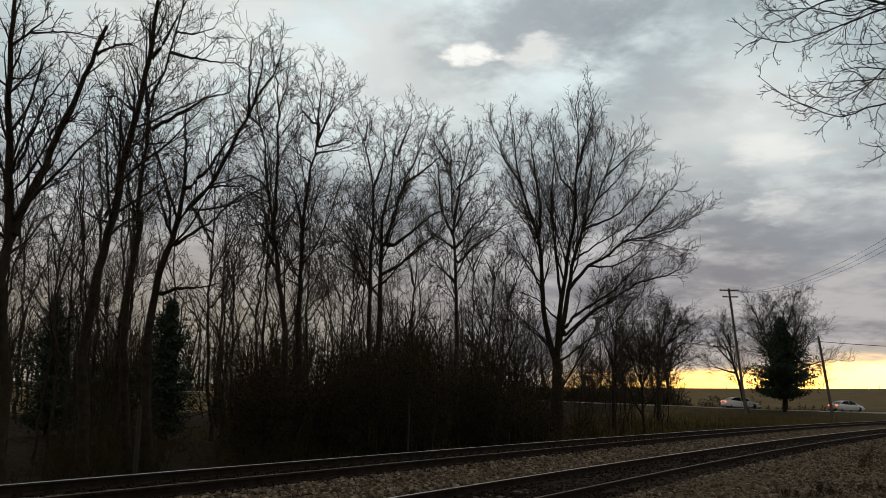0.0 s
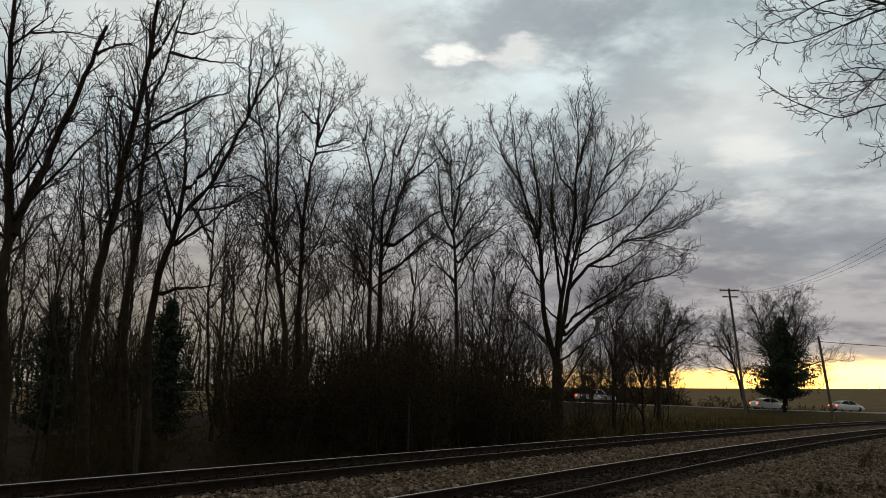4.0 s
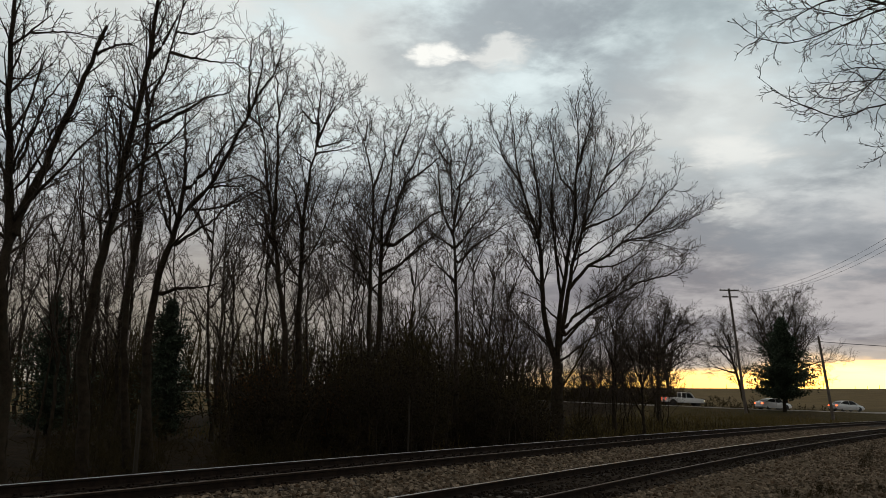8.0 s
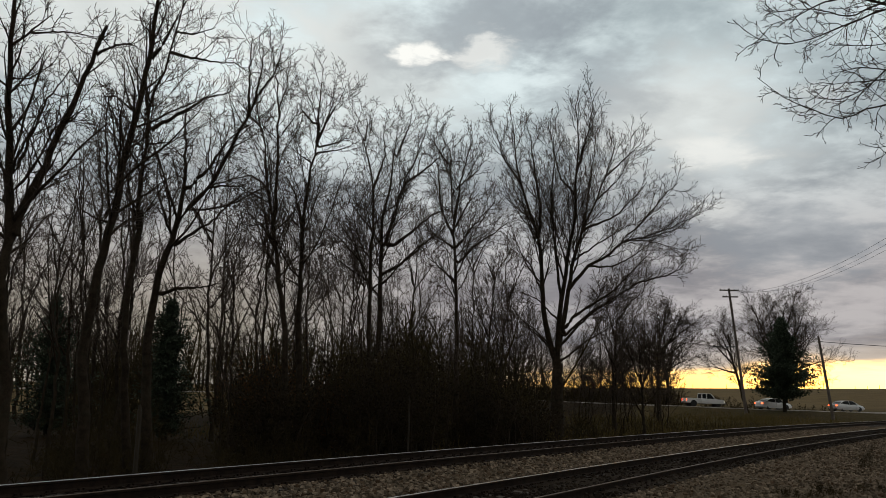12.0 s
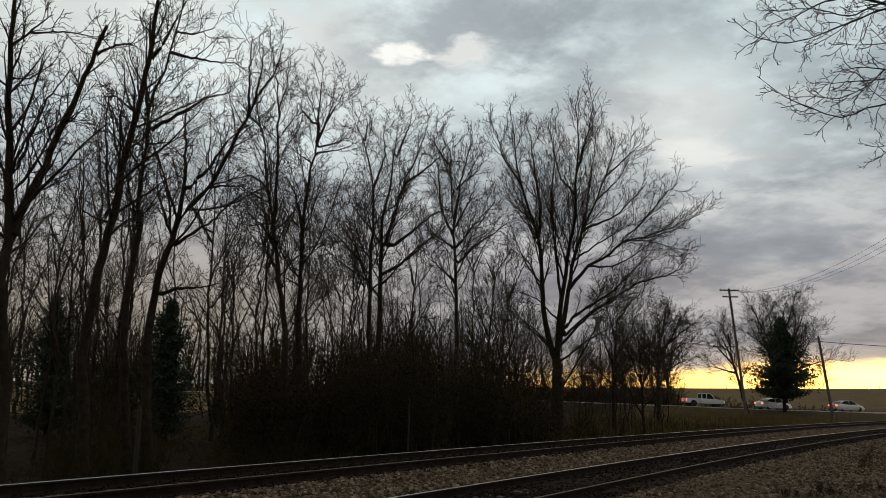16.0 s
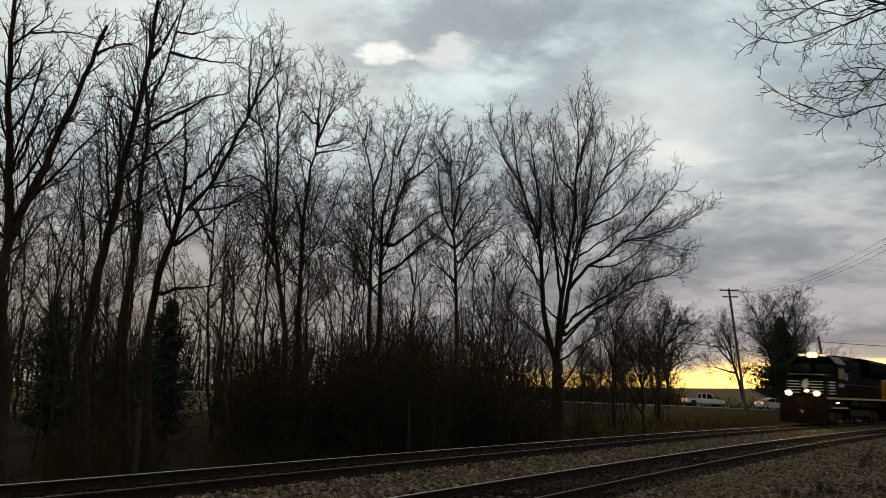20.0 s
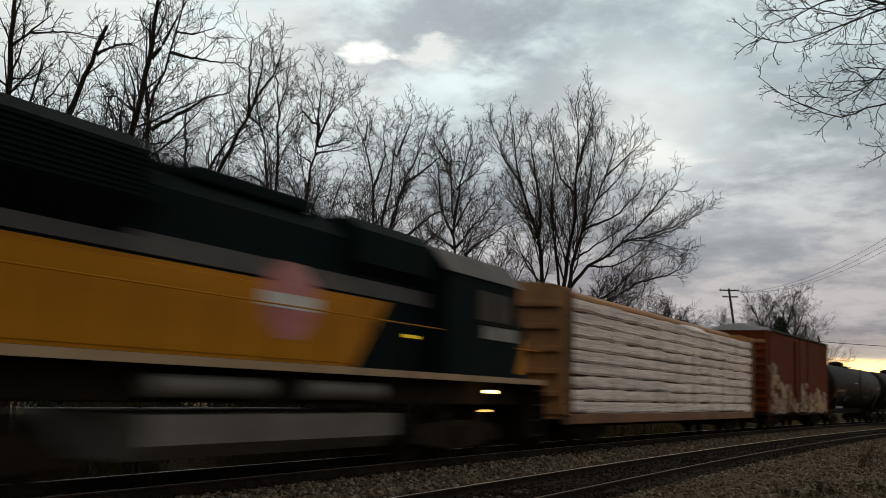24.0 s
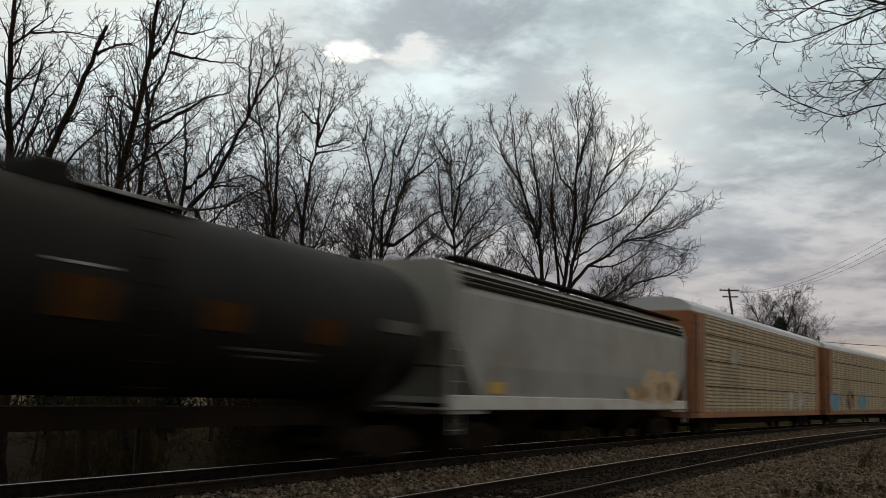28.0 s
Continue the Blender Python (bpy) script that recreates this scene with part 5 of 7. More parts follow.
def ladder(car, x, y, z0, z1, material, wide=0.42, along_x=True, turn=None):
    sh = Shape()
    for q in (-wide / 2, wide / 2):
        p, e = ((x + q, y, z0), (x + q, y, z1)) if along_x else ((x, y + q, z0), (x, y + q, z1))
        sh.tube(p, e, 0.02, n=5)
    z = z0 + 0.1
    while z < z1:
        p, e = ((x - wide / 2, y, z), (x + wide / 2, y, z)) if along_x else ((x, y - wide / 2, z), (x, y + wide / 2, z))
        sh.tube(p, e, 0.014, n=5)
        z += 0.36
    part("ladder", sh, material, car, m=turn)


def locomotive(name, label, body, lower, nose_paint, backwards):
    """A six-axle road diesel; lower is the paint of the hood's lower part, or None."""
    car = thing(name, label, "locomotive")
    T = pose(0, 0, 0, 0, 0, 180) if backwards else None

    lift = pose(0, 0, 0.3)

    def add(n, sh, mat, lab="", smooth=False, low=False):
        m = T if T is not None else Matrix.Identity(4)
        return part(n, sh, mat, car, lab, smooth, m if low else m @ lift)
    tail = 1.1 if lower is None else 0.0        # the black engine is longer behind
    add("frame", Shape().box(-10.9 - tail, 10.9, -1.05, 1.05, 0.95, 1.60, 0.04), DIRT)
    for y in (-1.52, 1.52):
        add("side_sill", Shape().box(-10.9 - tail, 10.9, y - 0.02, y + 0.02, 1.50, 1.64), WALK_EDGE, "pale painted walkway edge")
    add("walkway", Shape().box(-11.0 - tail, 11.0, -1.5, 1.5, 1.605, 1.645), DIRT)
    hood = add("hood", Shape().prism([(-0.97, 1.65), (0.97, 1.65), (0.97, 4.15), (0.6, 4.48), (-0.6, 4.48), (-0.97, 4.15)], -9.4 - 1.6 * tail, 5.2), body)
    if lower is not None:
        for y in (-0.985, 0.985):
            part("lower_panel", Shape().prism([(-9.4, 1.66), (2.3, 1.66), (3.5, 3.05), (-9.4, 3.05)], y - 0.012, y + 0.012, "y"), lower, hood, "yellow painted lower hood side")
            part("stripe", Shape().box(-9.4, 5.2, y - 0.014, y + 0.014, 3.10, 3.42), BAND, hood, "grey band")
        part("end_panel", Shape().box(-9.43, -9.4, -0.95, 0.95, 1.66, 3.10), lower, hood, "yellow painted end")
        part("end_stripe", Shape().box(-9.425, -9.4, -0.95, 0.95, 3.10, 3.17), PINK, hood, "faded red stripe")
        part("end_stripe", Shape().box(-9.425, -9.4, -0.95, 0.95, 3.18, 3.42), BAND2, hood, "pale grey stripe")
    door = Shape().box(-0.33, 0.33, -0.012, 0.012, 0, 1.25, 0.01).mesh("hood_door", lower or body)
    for i in range(20):
        x = -9.0 + i * 0.72
        if lower is not None and x > 2.0:
            continue
        for y in (-1.0, 1.0):
            part("hood_door", door, body, hood, m=pose(x, y, 1.72))
    add("radiator", Shape().prism([(-0.97, 3.3), (-1.5, 3.75), (-1.5, 4.45), (-1.1, 4.72), (1.1, 4.72), (1.5, 4.45), (1.5, 3.75), (0.97, 3.3)], -9.2 - 2.5 * tail, -3.6), body, "flared radiator housing")
    grille = Shape()
    for q in range(9):
        for y in (-1.51, 1.51):
            grille.box(-9.0 - 2.4 * tail, -3.8, y - 0.02, y + 0.02, 3.78 + q * 0.075, 3.81 + q * 0.075)
    add("grille", grille, body)
    add("exhaust_housing", Shape().box(-2.4, 1.2, -0.75, 0.75, 4.48, 4.72, 0.05), body)
    add("brake_housing", Shape().prism([(-0.97, 3.5), (-1.25, 3.7), (-1.25, 4.35), (-0.9, 4.62), (0.9, 4.62), (1.25, 4.35), (1.25, 3.7), (0.97, 3.5)], 1.9, 4.9), body)
    fans = Shape()
    for x in (-8.3, -6.5, -4.7):
        fans.tube((x, 0, 4.72), (x, 0, 4.82), 0.7, n=20)
    add("roof_fans", fans, DIRT)
    c = 0.0 if lower is None else 1.0
    cabin = add("cab", Shape().prism([(-1.52, 1.65), (1.52, 1.65), (1.52, 3.95), (1.1, 4.42), (-1.1, 4.42), (-1.52, 3.95)], 5.2, 8.0 + c), body)
    # roof shell coloured paler than the cab to imitate the sloped edge's highlight
    part("cab_roof", Shape().prism([(-1.56, 3.92), (-1.12, 4.46), (1.12, 4.46), (1.56, 3.92), (1.5, 3.92), (1.1, 4.40), (-1.1, 4.40), (-1.5, 3.92)], 5.1, 8.25 + c), BAND, cabin, "cab roof with its edge highlight put into paler grey")
    for y in (-1.53, 1.53):
        for x0, x1 in ((5.75 + c, 6.45 + c), (6.7 + c, 7.4 + c)):
            part("side_window", Shape().box(x0, x1, y - 0.012, y + 0.012, 2.95, 3.65), GLASS, cabin)
        part("armrest", Shape().box(5.7 + c, 7.45 + c, y - 0.05, y + 0.05, 2.86, 2.92), DIRT, cabin)
    for y in (-0.78, 0.78):
        part("windshield", Shape().poly([(8.02 + c, y - 0.6, 3.35), (8.02 + c, y + 0.6, 3.35), (8.02 + c, y + 0.6, 3.9), (8.02 + c, y - 0.6, 3.9), (8.05 + c, y - 0.6, 3.35), (8.05 + c, y + 0.6, 3.35), (8.05 + c, y + 0.6, 3.9), (8.05 + c, y - 0.6, 3.9)],
                                       [(0, 1, 2, 3), (4, 5, 6, 7), (0, 1, 5, 4), (2, 3, 7, 6), (1, 2, 6, 5), (0, 3, 7, 4)]), GLASS, cabin)
    nose = add("nose", Shape().poly([(8.0 + c, -1.5, 1.65), (8.0 + c, 1.5, 1.65), (8.0 + c, 1.5, 3.25), (8.0 + c, -1.5, 3.25), (10.3, -1.2, 1.65), (10.3, 1.2, 1.65), (10.3, 1.2, 2.75), (10.3, -1.2, 2.75), (9.9, 1.24, 3.05), (9.9, -1.24, 3.05)],
                                    [(0, 1, 5, 4), (0, 4, 7, 9, 3), (1, 2, 8, 6, 5), (4, 5, 6, 7), (7, 6, 8, 9), (9, 8, 2, 3), (0, 3, 2, 1)]), nose_paint)
    if lower is None:
        for k in range(5):
            z = 1.85 + k * 0.19
            part("stripe", Shape().box(10.3, 10.315, -1.15, -0.35, z, z + 0.07).box(10.3, 10.315, 0.35, 1.15, z, z + 0.07), WHITE, nose, "white nose stripe")
            for s in (-1, 1):
                part("stripe", Shape().poly([(8.2, s * 1.485, z), (9.4, s * 1.330, z), (9.4, s * 1.330, z + 0.07), (8.2, s * 1.485, z + 0.07), (8.2, s * 1.46, z), (9.4, s * 1.305, z), (9.4, s * 1.305, z + 0.07), (8.2, s * 1.46, z + 0.07)],
                                            [(0, 1, 2, 3), (4, 5, 6, 7), (0, 1, 5, 4), (2, 3, 7, 6), (1, 2, 6, 5), (0, 3, 7, 4)]), WHITE, nose, "white nose stripe")
        part("emblem", Shape().poly([(10.32, -0.25, 2.3), (10.32, 0.05, 2.1), (10.32, 0.28, 2.5), (10.32, 0.12, 2.85), (10.32, -0.12, 2.7), (10.305, -0.25, 2.3), (10.305, 0.05, 2.1), (10.305, 0.28, 2.5), (10.305, 0.12, 2.85), (10.305, -0.12, 2.7)],
                                    [(0, 1, 2, 3, 4), (5, 6, 7, 8, 9)] + [(i, (i + 1) % 5, 5 + (i + 1) % 5, 5 + i) for i in range(5)]), WHITE, nose, "pale emblem shape")
        part("white_band", Shape().box(8.25, 10.2, -1.0, 1.0, 3.11, 3.13), WHITE, nose)
        for s in (-1, 1):
            for k in range(4):
                part("marking", Shape().box(3.9 - 0.1 * k, 4.9, s * 1.012 - 0.006, s * 1.012 + 0.006, 3.0 + k * 0.17, 3.07 + k * 0.17), BAND2, hood, "plain pale bar")
            part("marking", Shape().box(2.2, 3.3, s * 1.012 - 0.006, s * 1.012 + 0.006, 2.9, 3.45), BAND2, hood, "plain pale block")
            part("marking", Shape().box(5.75, 7.3, s * 1.526 - 0.006, s * 1.526 + 0.006, 2.35, 2.6), BAND2, cabin, "plain pale bar")
    else:
        for s in (-1, 1):
            part("nose_panel", Shape().box(10.303, 10.32, min(0, s * 1.18), max(0, s * 1.18), 1.75, 2.7), lower, nose, "yellow nose panel")
            part("cab_stripe", Shape().box(7.0, 8.95, s * 1.532 - 0.006, s * 1.532 + 0.006, 2.52, 2.84), BAND2, cabin, "pale stripe")
            part("wing", Shape().poly([(9.03, s * 1.51, 1.75), (10.29, s * 1.215, 1.75), (10.26, s * 1.22, 2.74), (9.03, s * 1.465, 1.75), (10.29, s * 1.17, 1.75), (10.26, s * 1.175, 2.74)],
                                      [(0, 1, 2), (3, 4, 5), (0, 1, 4, 3), (1, 2, 5, 4), (2, 0, 3, 5)]), lower, nose, "yellow wing shape")
            part("emblem", Shape().prism([(0.8 * math.cos(a) + 0.2, 2.75 + 0.72 * math.sin(a)) for a in np.arange(10) * math.tau / 10], s * 1.012 - 0.006, s * 1.012 + 0.006, "y"), PINK, hood, "faded red round emblem")
            part("emblem_band", Shape().box(-0.6, 1.0, s * 1.022 - 0.004, s * 1.022 + 0.004, 2.6, 2.86), WHITE, hood)
    for e in (-1, 1):
        add("pilot", Shape().prism([(e * 10.85, 1.92), (e * 11.02, 1.92), (e * 11.05, 0.9), (e * 11.02, 0.18), (e * 10.92, 0.18), (e * 10.85, 0.8)], -1.5, 1.5, "y"), DIRT, low=True)
        for y in (-1.32, 1.32):
            st = Shape()
            for z in (0.45, 0.85, 1.25, 1.62):
                st.box(e * 10.55 - 0.3, e * 10.55 + 0.3, y - 0.18, y + 0.18, z, z + 0.04)
            st.box(e * 10.88 - 0.02, e * 10.88 + 0.02, y - 0.2, y + 0.2, 0.4, 1.9)
            st.box(e * 10.22 - 0.02, e * 10.22 + 0.02, y - 0.2, y + 0.2, 0.4, 1.9)
            add("steps", st, lower if (lower is not None and e < 0) else DIRT, low=True)
        coupler(car, e * 11.2 - (tail if e < 0 else 0))
        bogie(car, e * 6.7, (-1.85, 0.0, 1.85), 0.53)
    add("fuel_tank", Shape().prism([(-1.4, 1.08), (-1.4, 0.65), (-1.1, 0.42), (1.1, 0.42), (1.4, 0.65), (1.4, 1.08)], -3.4, 3.4), TANKGREY if lower is not None else DIRT, "dusty fuel tank", low=True)
    for y in (-1.25, 1.25):
        for x in (-2.0, 1.6):
            add("air_tank", Shape().lathe([(x - 1.35, 0.05), (x - 1.3, 0.18), (x + 1.3, 0.18), (x + 1.35, 0.05)], 14, "x", (0, y, 1.2)), TANKGREY if lower is not None else DIRT, smooth=True)
    for y in (-1.46, 1.46):
        paint = lower if lower is not None else BAND
        rail = add("handrail", Shape().rod([(-10.8, y, 2.6), (5.0, y, 2.6)], 0.014), paint)
        for i in range(12):
            part("post", Shape().tube((-10.8 + i * 1.436, y, 1.64), (-10.8 + i * 1.436, y, 2.6), 0.014, n=5), DIRT, rail)
        add("nose_handrail", Shape().rod([(8.4, y, 2.4), (10.8, y, 2.4), (10.8, y, 1.64)], 0.016), paint)
        add("step_lamp", Shape().box(7.62, 7.82, y - 0.02, y + 0.09, 1.24, 1.31), MARK, "lit step lamp")
        if lower is not None and y < 0:
            add("step_lamp", Shape().box(7.3, 7.5, y - 0.02, y + 0.05, 0.80, 0.85), HALO_STEP_GLOW, "dim step lamp")
            add("marker_lamp", Shape().box(4.35, 4.6, y * 0.7 - 0.02, y * 0.7 + 0.02, 2.36, 2.43), MARKER, "yellow marker lamp")
            add("marker_lamp", Shape().box(-9.48, -9.44, 0.0, 0.34, 1.98, 2.05), MARKER, "yellow marker lamp")
            add("step_lamp", Shape().box(-10.6, -10.3, y * 1.03 - 0.03, y * 1.03 + 0.03, 0.46, 0.52), MARKER, "yellow step lamp", low=True)
    if not backwards:
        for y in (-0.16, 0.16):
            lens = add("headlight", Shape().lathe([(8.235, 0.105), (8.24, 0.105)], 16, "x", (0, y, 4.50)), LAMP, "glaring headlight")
            # glowing disc added behind the lens, standing in for its orange glare
            part("reflector", Shape().lathe([(8.224, 0.20), (8.230, 0.20)], 20, "x", (0, y, 4.50)), HALO_STEP_GLOW, lens)
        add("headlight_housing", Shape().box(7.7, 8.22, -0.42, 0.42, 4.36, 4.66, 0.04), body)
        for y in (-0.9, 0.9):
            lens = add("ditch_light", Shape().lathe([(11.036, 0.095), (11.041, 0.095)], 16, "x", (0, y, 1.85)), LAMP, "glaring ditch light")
            # larger glowing disc again imitates the glare round the ditch light
            part("reflector", Shape().lathe([(11.024, 0.20), (11.030, 0.20)], 20, "x", (0, y, 1.85)), HALO_STEP_GLOW, lens)
            add("ditch_light_housing", Shape().box(10.8, 11.02, y - 0.17, y + 0.17, 1.64, 2.04, 0.03), DIRT)
        add("nose_lamp", Shape().lathe([(10.325, 0.06), (10.33, 0.06)], 12, "x", (0, 0.1, 2.02)), LAMP)
        for y in (-0.68, 0.68):
            add("number_board", Shape().box(8.255, 8.275, y - 0.20, y + 0.20, 4.42, 4.58), BOARD, "lit number board")
    return car


TANKGREY = surface("dusty_grey", (0.15, 0.13, 0.11), (0.09, 0.078, 0.066), 1.0, 18, 0.7, bump=0.1, stain=(0.05, 0.04, 0.03), amount=0.7)
SILL = surface("sill_brown", (0.20, 0.075, 0.018), (0.13, 0.045, 0.014), 0.8, 18, 0.7, bump=0.1, stain=(0.07, 0.025, 0.012), amount=0.7)
BAND2 = surface("dull_white_marking", (0.26, 0.24, 0.22), (0.18, 0.165, 0.15), 1.2, 20, 0.7, bump=0.0)
BAND = surface("weathered_grey_band", (0.085, 0.072, 0.066), (0.05, 0.044, 0.042), 1.2, 20, 0.7, bump=0.0)
PINK = surface("faded_red", (0.40, 0.10, 0.09), (0.5, 0.22, 0.2), 1.5, 10, 0.6, bump=0.0)


def lumber_package(variant):
    """A wrapped pack of boards: soft edges, sagging wrap."""
    rng = random.Random(60 + variant)
    bm = bmesh.new()
    bmesh.ops.create_cube(bm, size=1.0)
    for v in bm.verts:
        v.co = Vector((v.co.x * 4.66, v.co.y * 1.24, v.co.z * 0.345))
    long = [e for e in bm.edges if abs((e.verts[0].co - e.verts[1].co).x) > 1]
    bmesh.ops.subdivide_edges(bm, edges=long, cuts=11, use_grid_fill=True)
    for v in bm.verts:
        k = 0.5 + 0.5 * math.sin(v.co.x * (2.1 + variant * 0.37) + variant)
        if v.co.z < 0:
            v.co.z -= 0.05 * noise.noise((v.co.x * 0.9, variant * 3.1, 0.3))
        else:
            v.co.z += 0.045 * noise.noise((v.co.x * 1.2, variant * 2.7, 5.0))
        v.co.y += math.copysign(0.05 * noise.noise((v.co.x * 1.4, v.co.z * 3, variant)), v.co.y)
    bmesh.ops.bevel(bm, geom=[e for e in bm.edges if abs((e.verts[0].co - e.verts[1].co).normalized().x) > 0.9 and e.calc_face_angle(0) > 0.6], offset=0.06, segments=2, affect="EDGES")
    me = bpy.data.meshes.new("lumber_package")
    bm.to_mesh(me)
    bm.free()
    me.materials.append(WRAP)
    for q in me.polygons:
        q.use_smooth = True
    me.set_sharp_from_angle(angle=radians(50))
    return me


def centerbeam_car():
    car = thing("centerbeam_flatcar", "ochre centerbeam flatcar stacked with white-wrapped lumber", "freight car")
    part("side_sill", Shape().box(-11.8, 11.8, 1.36, 1.50, 0.72, 1.02, 0.02), SILL, car, "orange-brown side sill")
    part("side_sill", Shape().box(-11.8, 11.8, -1.50, -1.36, 0.72, 1.02, 0.02), SILL, car, "orange-brown side sill")
    part("deck", Shape().box(-11.8, 11.8, -1.36, 1.36, 0.86, 1.0), OCHRE, car)
    part("center_sill", Shape().box(-11.9, 11.9, -0.35, 0.35, 0.55, 0.86), DIRT, car)
    for e in (-1, 1):
        bh = part("bulkhead", Shape().prism([(-1.5, 1.0), (1.5, 1.0), (1.5, 4.64), (0.9, 4.82), (-0.9, 4.84), (-1.5, 4.80)], min(e * 11.55, e * 11.85), max(e * 11.55, e * 11.85)), OCHRE, car)
        for z in (1.5, 2.15, 2.8, 3.45, 4.1):
            part("rib", Shape().box(min(e * 11.85, e * 12.0), max(e * 11.85, e * 12.0), -1.45, 1.45, z, z + 0.16, 0.02), OCHRE, bh)
        for y in (-1.4, 1.4):
            part("corner_post", Shape().box(min(e * 11.4, e * 12.0), max(e * 11.4, e * 12.0), y - 0.1, y + 0.1, 1.0, 4.66, 0.02), OCHRE, bh)
        coupler(car, e * 11.9)
        bogie(car, e * 8.9, (-0.9, 0.9), 0.46)
        ladder(car, e * 11.7, 1.53, 0.5, 4.5, DIRT)
    part("top_chord", Shape().prism([(-0.42, 4.62), (0.42, 4.62), (0.42, 4.78), (0.28, 4.90), (-0.28, 4.90), (-0.42, 4.78)], -11.6, 11.6), OCHRE, car)
    web = Shape()
    for i in range(24):
        x = -11.4 + i * 0.99
        web.box(x - 0.05, x + 0.05, -0.1, 0.1, 1.0, 4.62)
    part("center_web", web, OCHRE, car)
    packs = [lumber_package(q) for q in range(6)]
    rng = random.Random(9)
    for tier in range(9):
        for k in range(5):
            for y in (-0.81, 0.81):
                dx = rng.uniform(-0.05, 0.05)
                part("lumber_package", packs[rng.randrange(6)], WRAP, car, m=pose(-9.2 + k * 4.6 + dx, y + rng.uniform(-0.02, 0.02), 1.02 + 0.19 + tier * 0.379, rng.choice((0, 180)) + rng.uniform(-1.5, 1.5), rng.uniform(-0.35, 0.35), 0))
    flap = Shape()
    rng = random.Random(31)
    for k in range(9):
        x = -3.6 + k * 0.32
        flap.poly([(x, 1.47, 4.30 + rng.uniform(0, 0.05)), (x + 0.36, 1.49, 4.28 + rng.uniform(0, 0.05)), (x + 0.36, 1.10, 4.50 + rng.uniform(0, 0.1)), (x, 1.12, 4.50 + rng.uniform(0, 0.1)), (x + 0.18, 0.6, 4.46)],
                  [(0, 1, 2, 3), (3, 2, 4)])
    part("torn_wrap", flap, WRAP, car, "torn white wrap lifted by the wind")
    for k in range(10):
        x = -10.4 + k * 2.31
        part("strap_cable", Shape().rod([(x, 1.49, 1.0), (x, 1.49, 4.4), (x, 0.4, 4.7)], 0.006, 4), DIRT, car)
    return car


def patch(points, y, thick=0.004):
    """A painted shape on a side at y, from an outline of (x, z)."""
    return Shape().prism(points, y, y + thick, "y")


def blob(cx, cz, w, h, seed, n=14):
    rng = random.Random(seed)
    return [(cx + w / 2 * math.cos(i * math.tau / n) * rng.uniform(0.72, 1.1), cz + h / 2 * math.sin(i * math.tau / n) * rng.uniform(0.72, 1.1)) for i in range(n)]


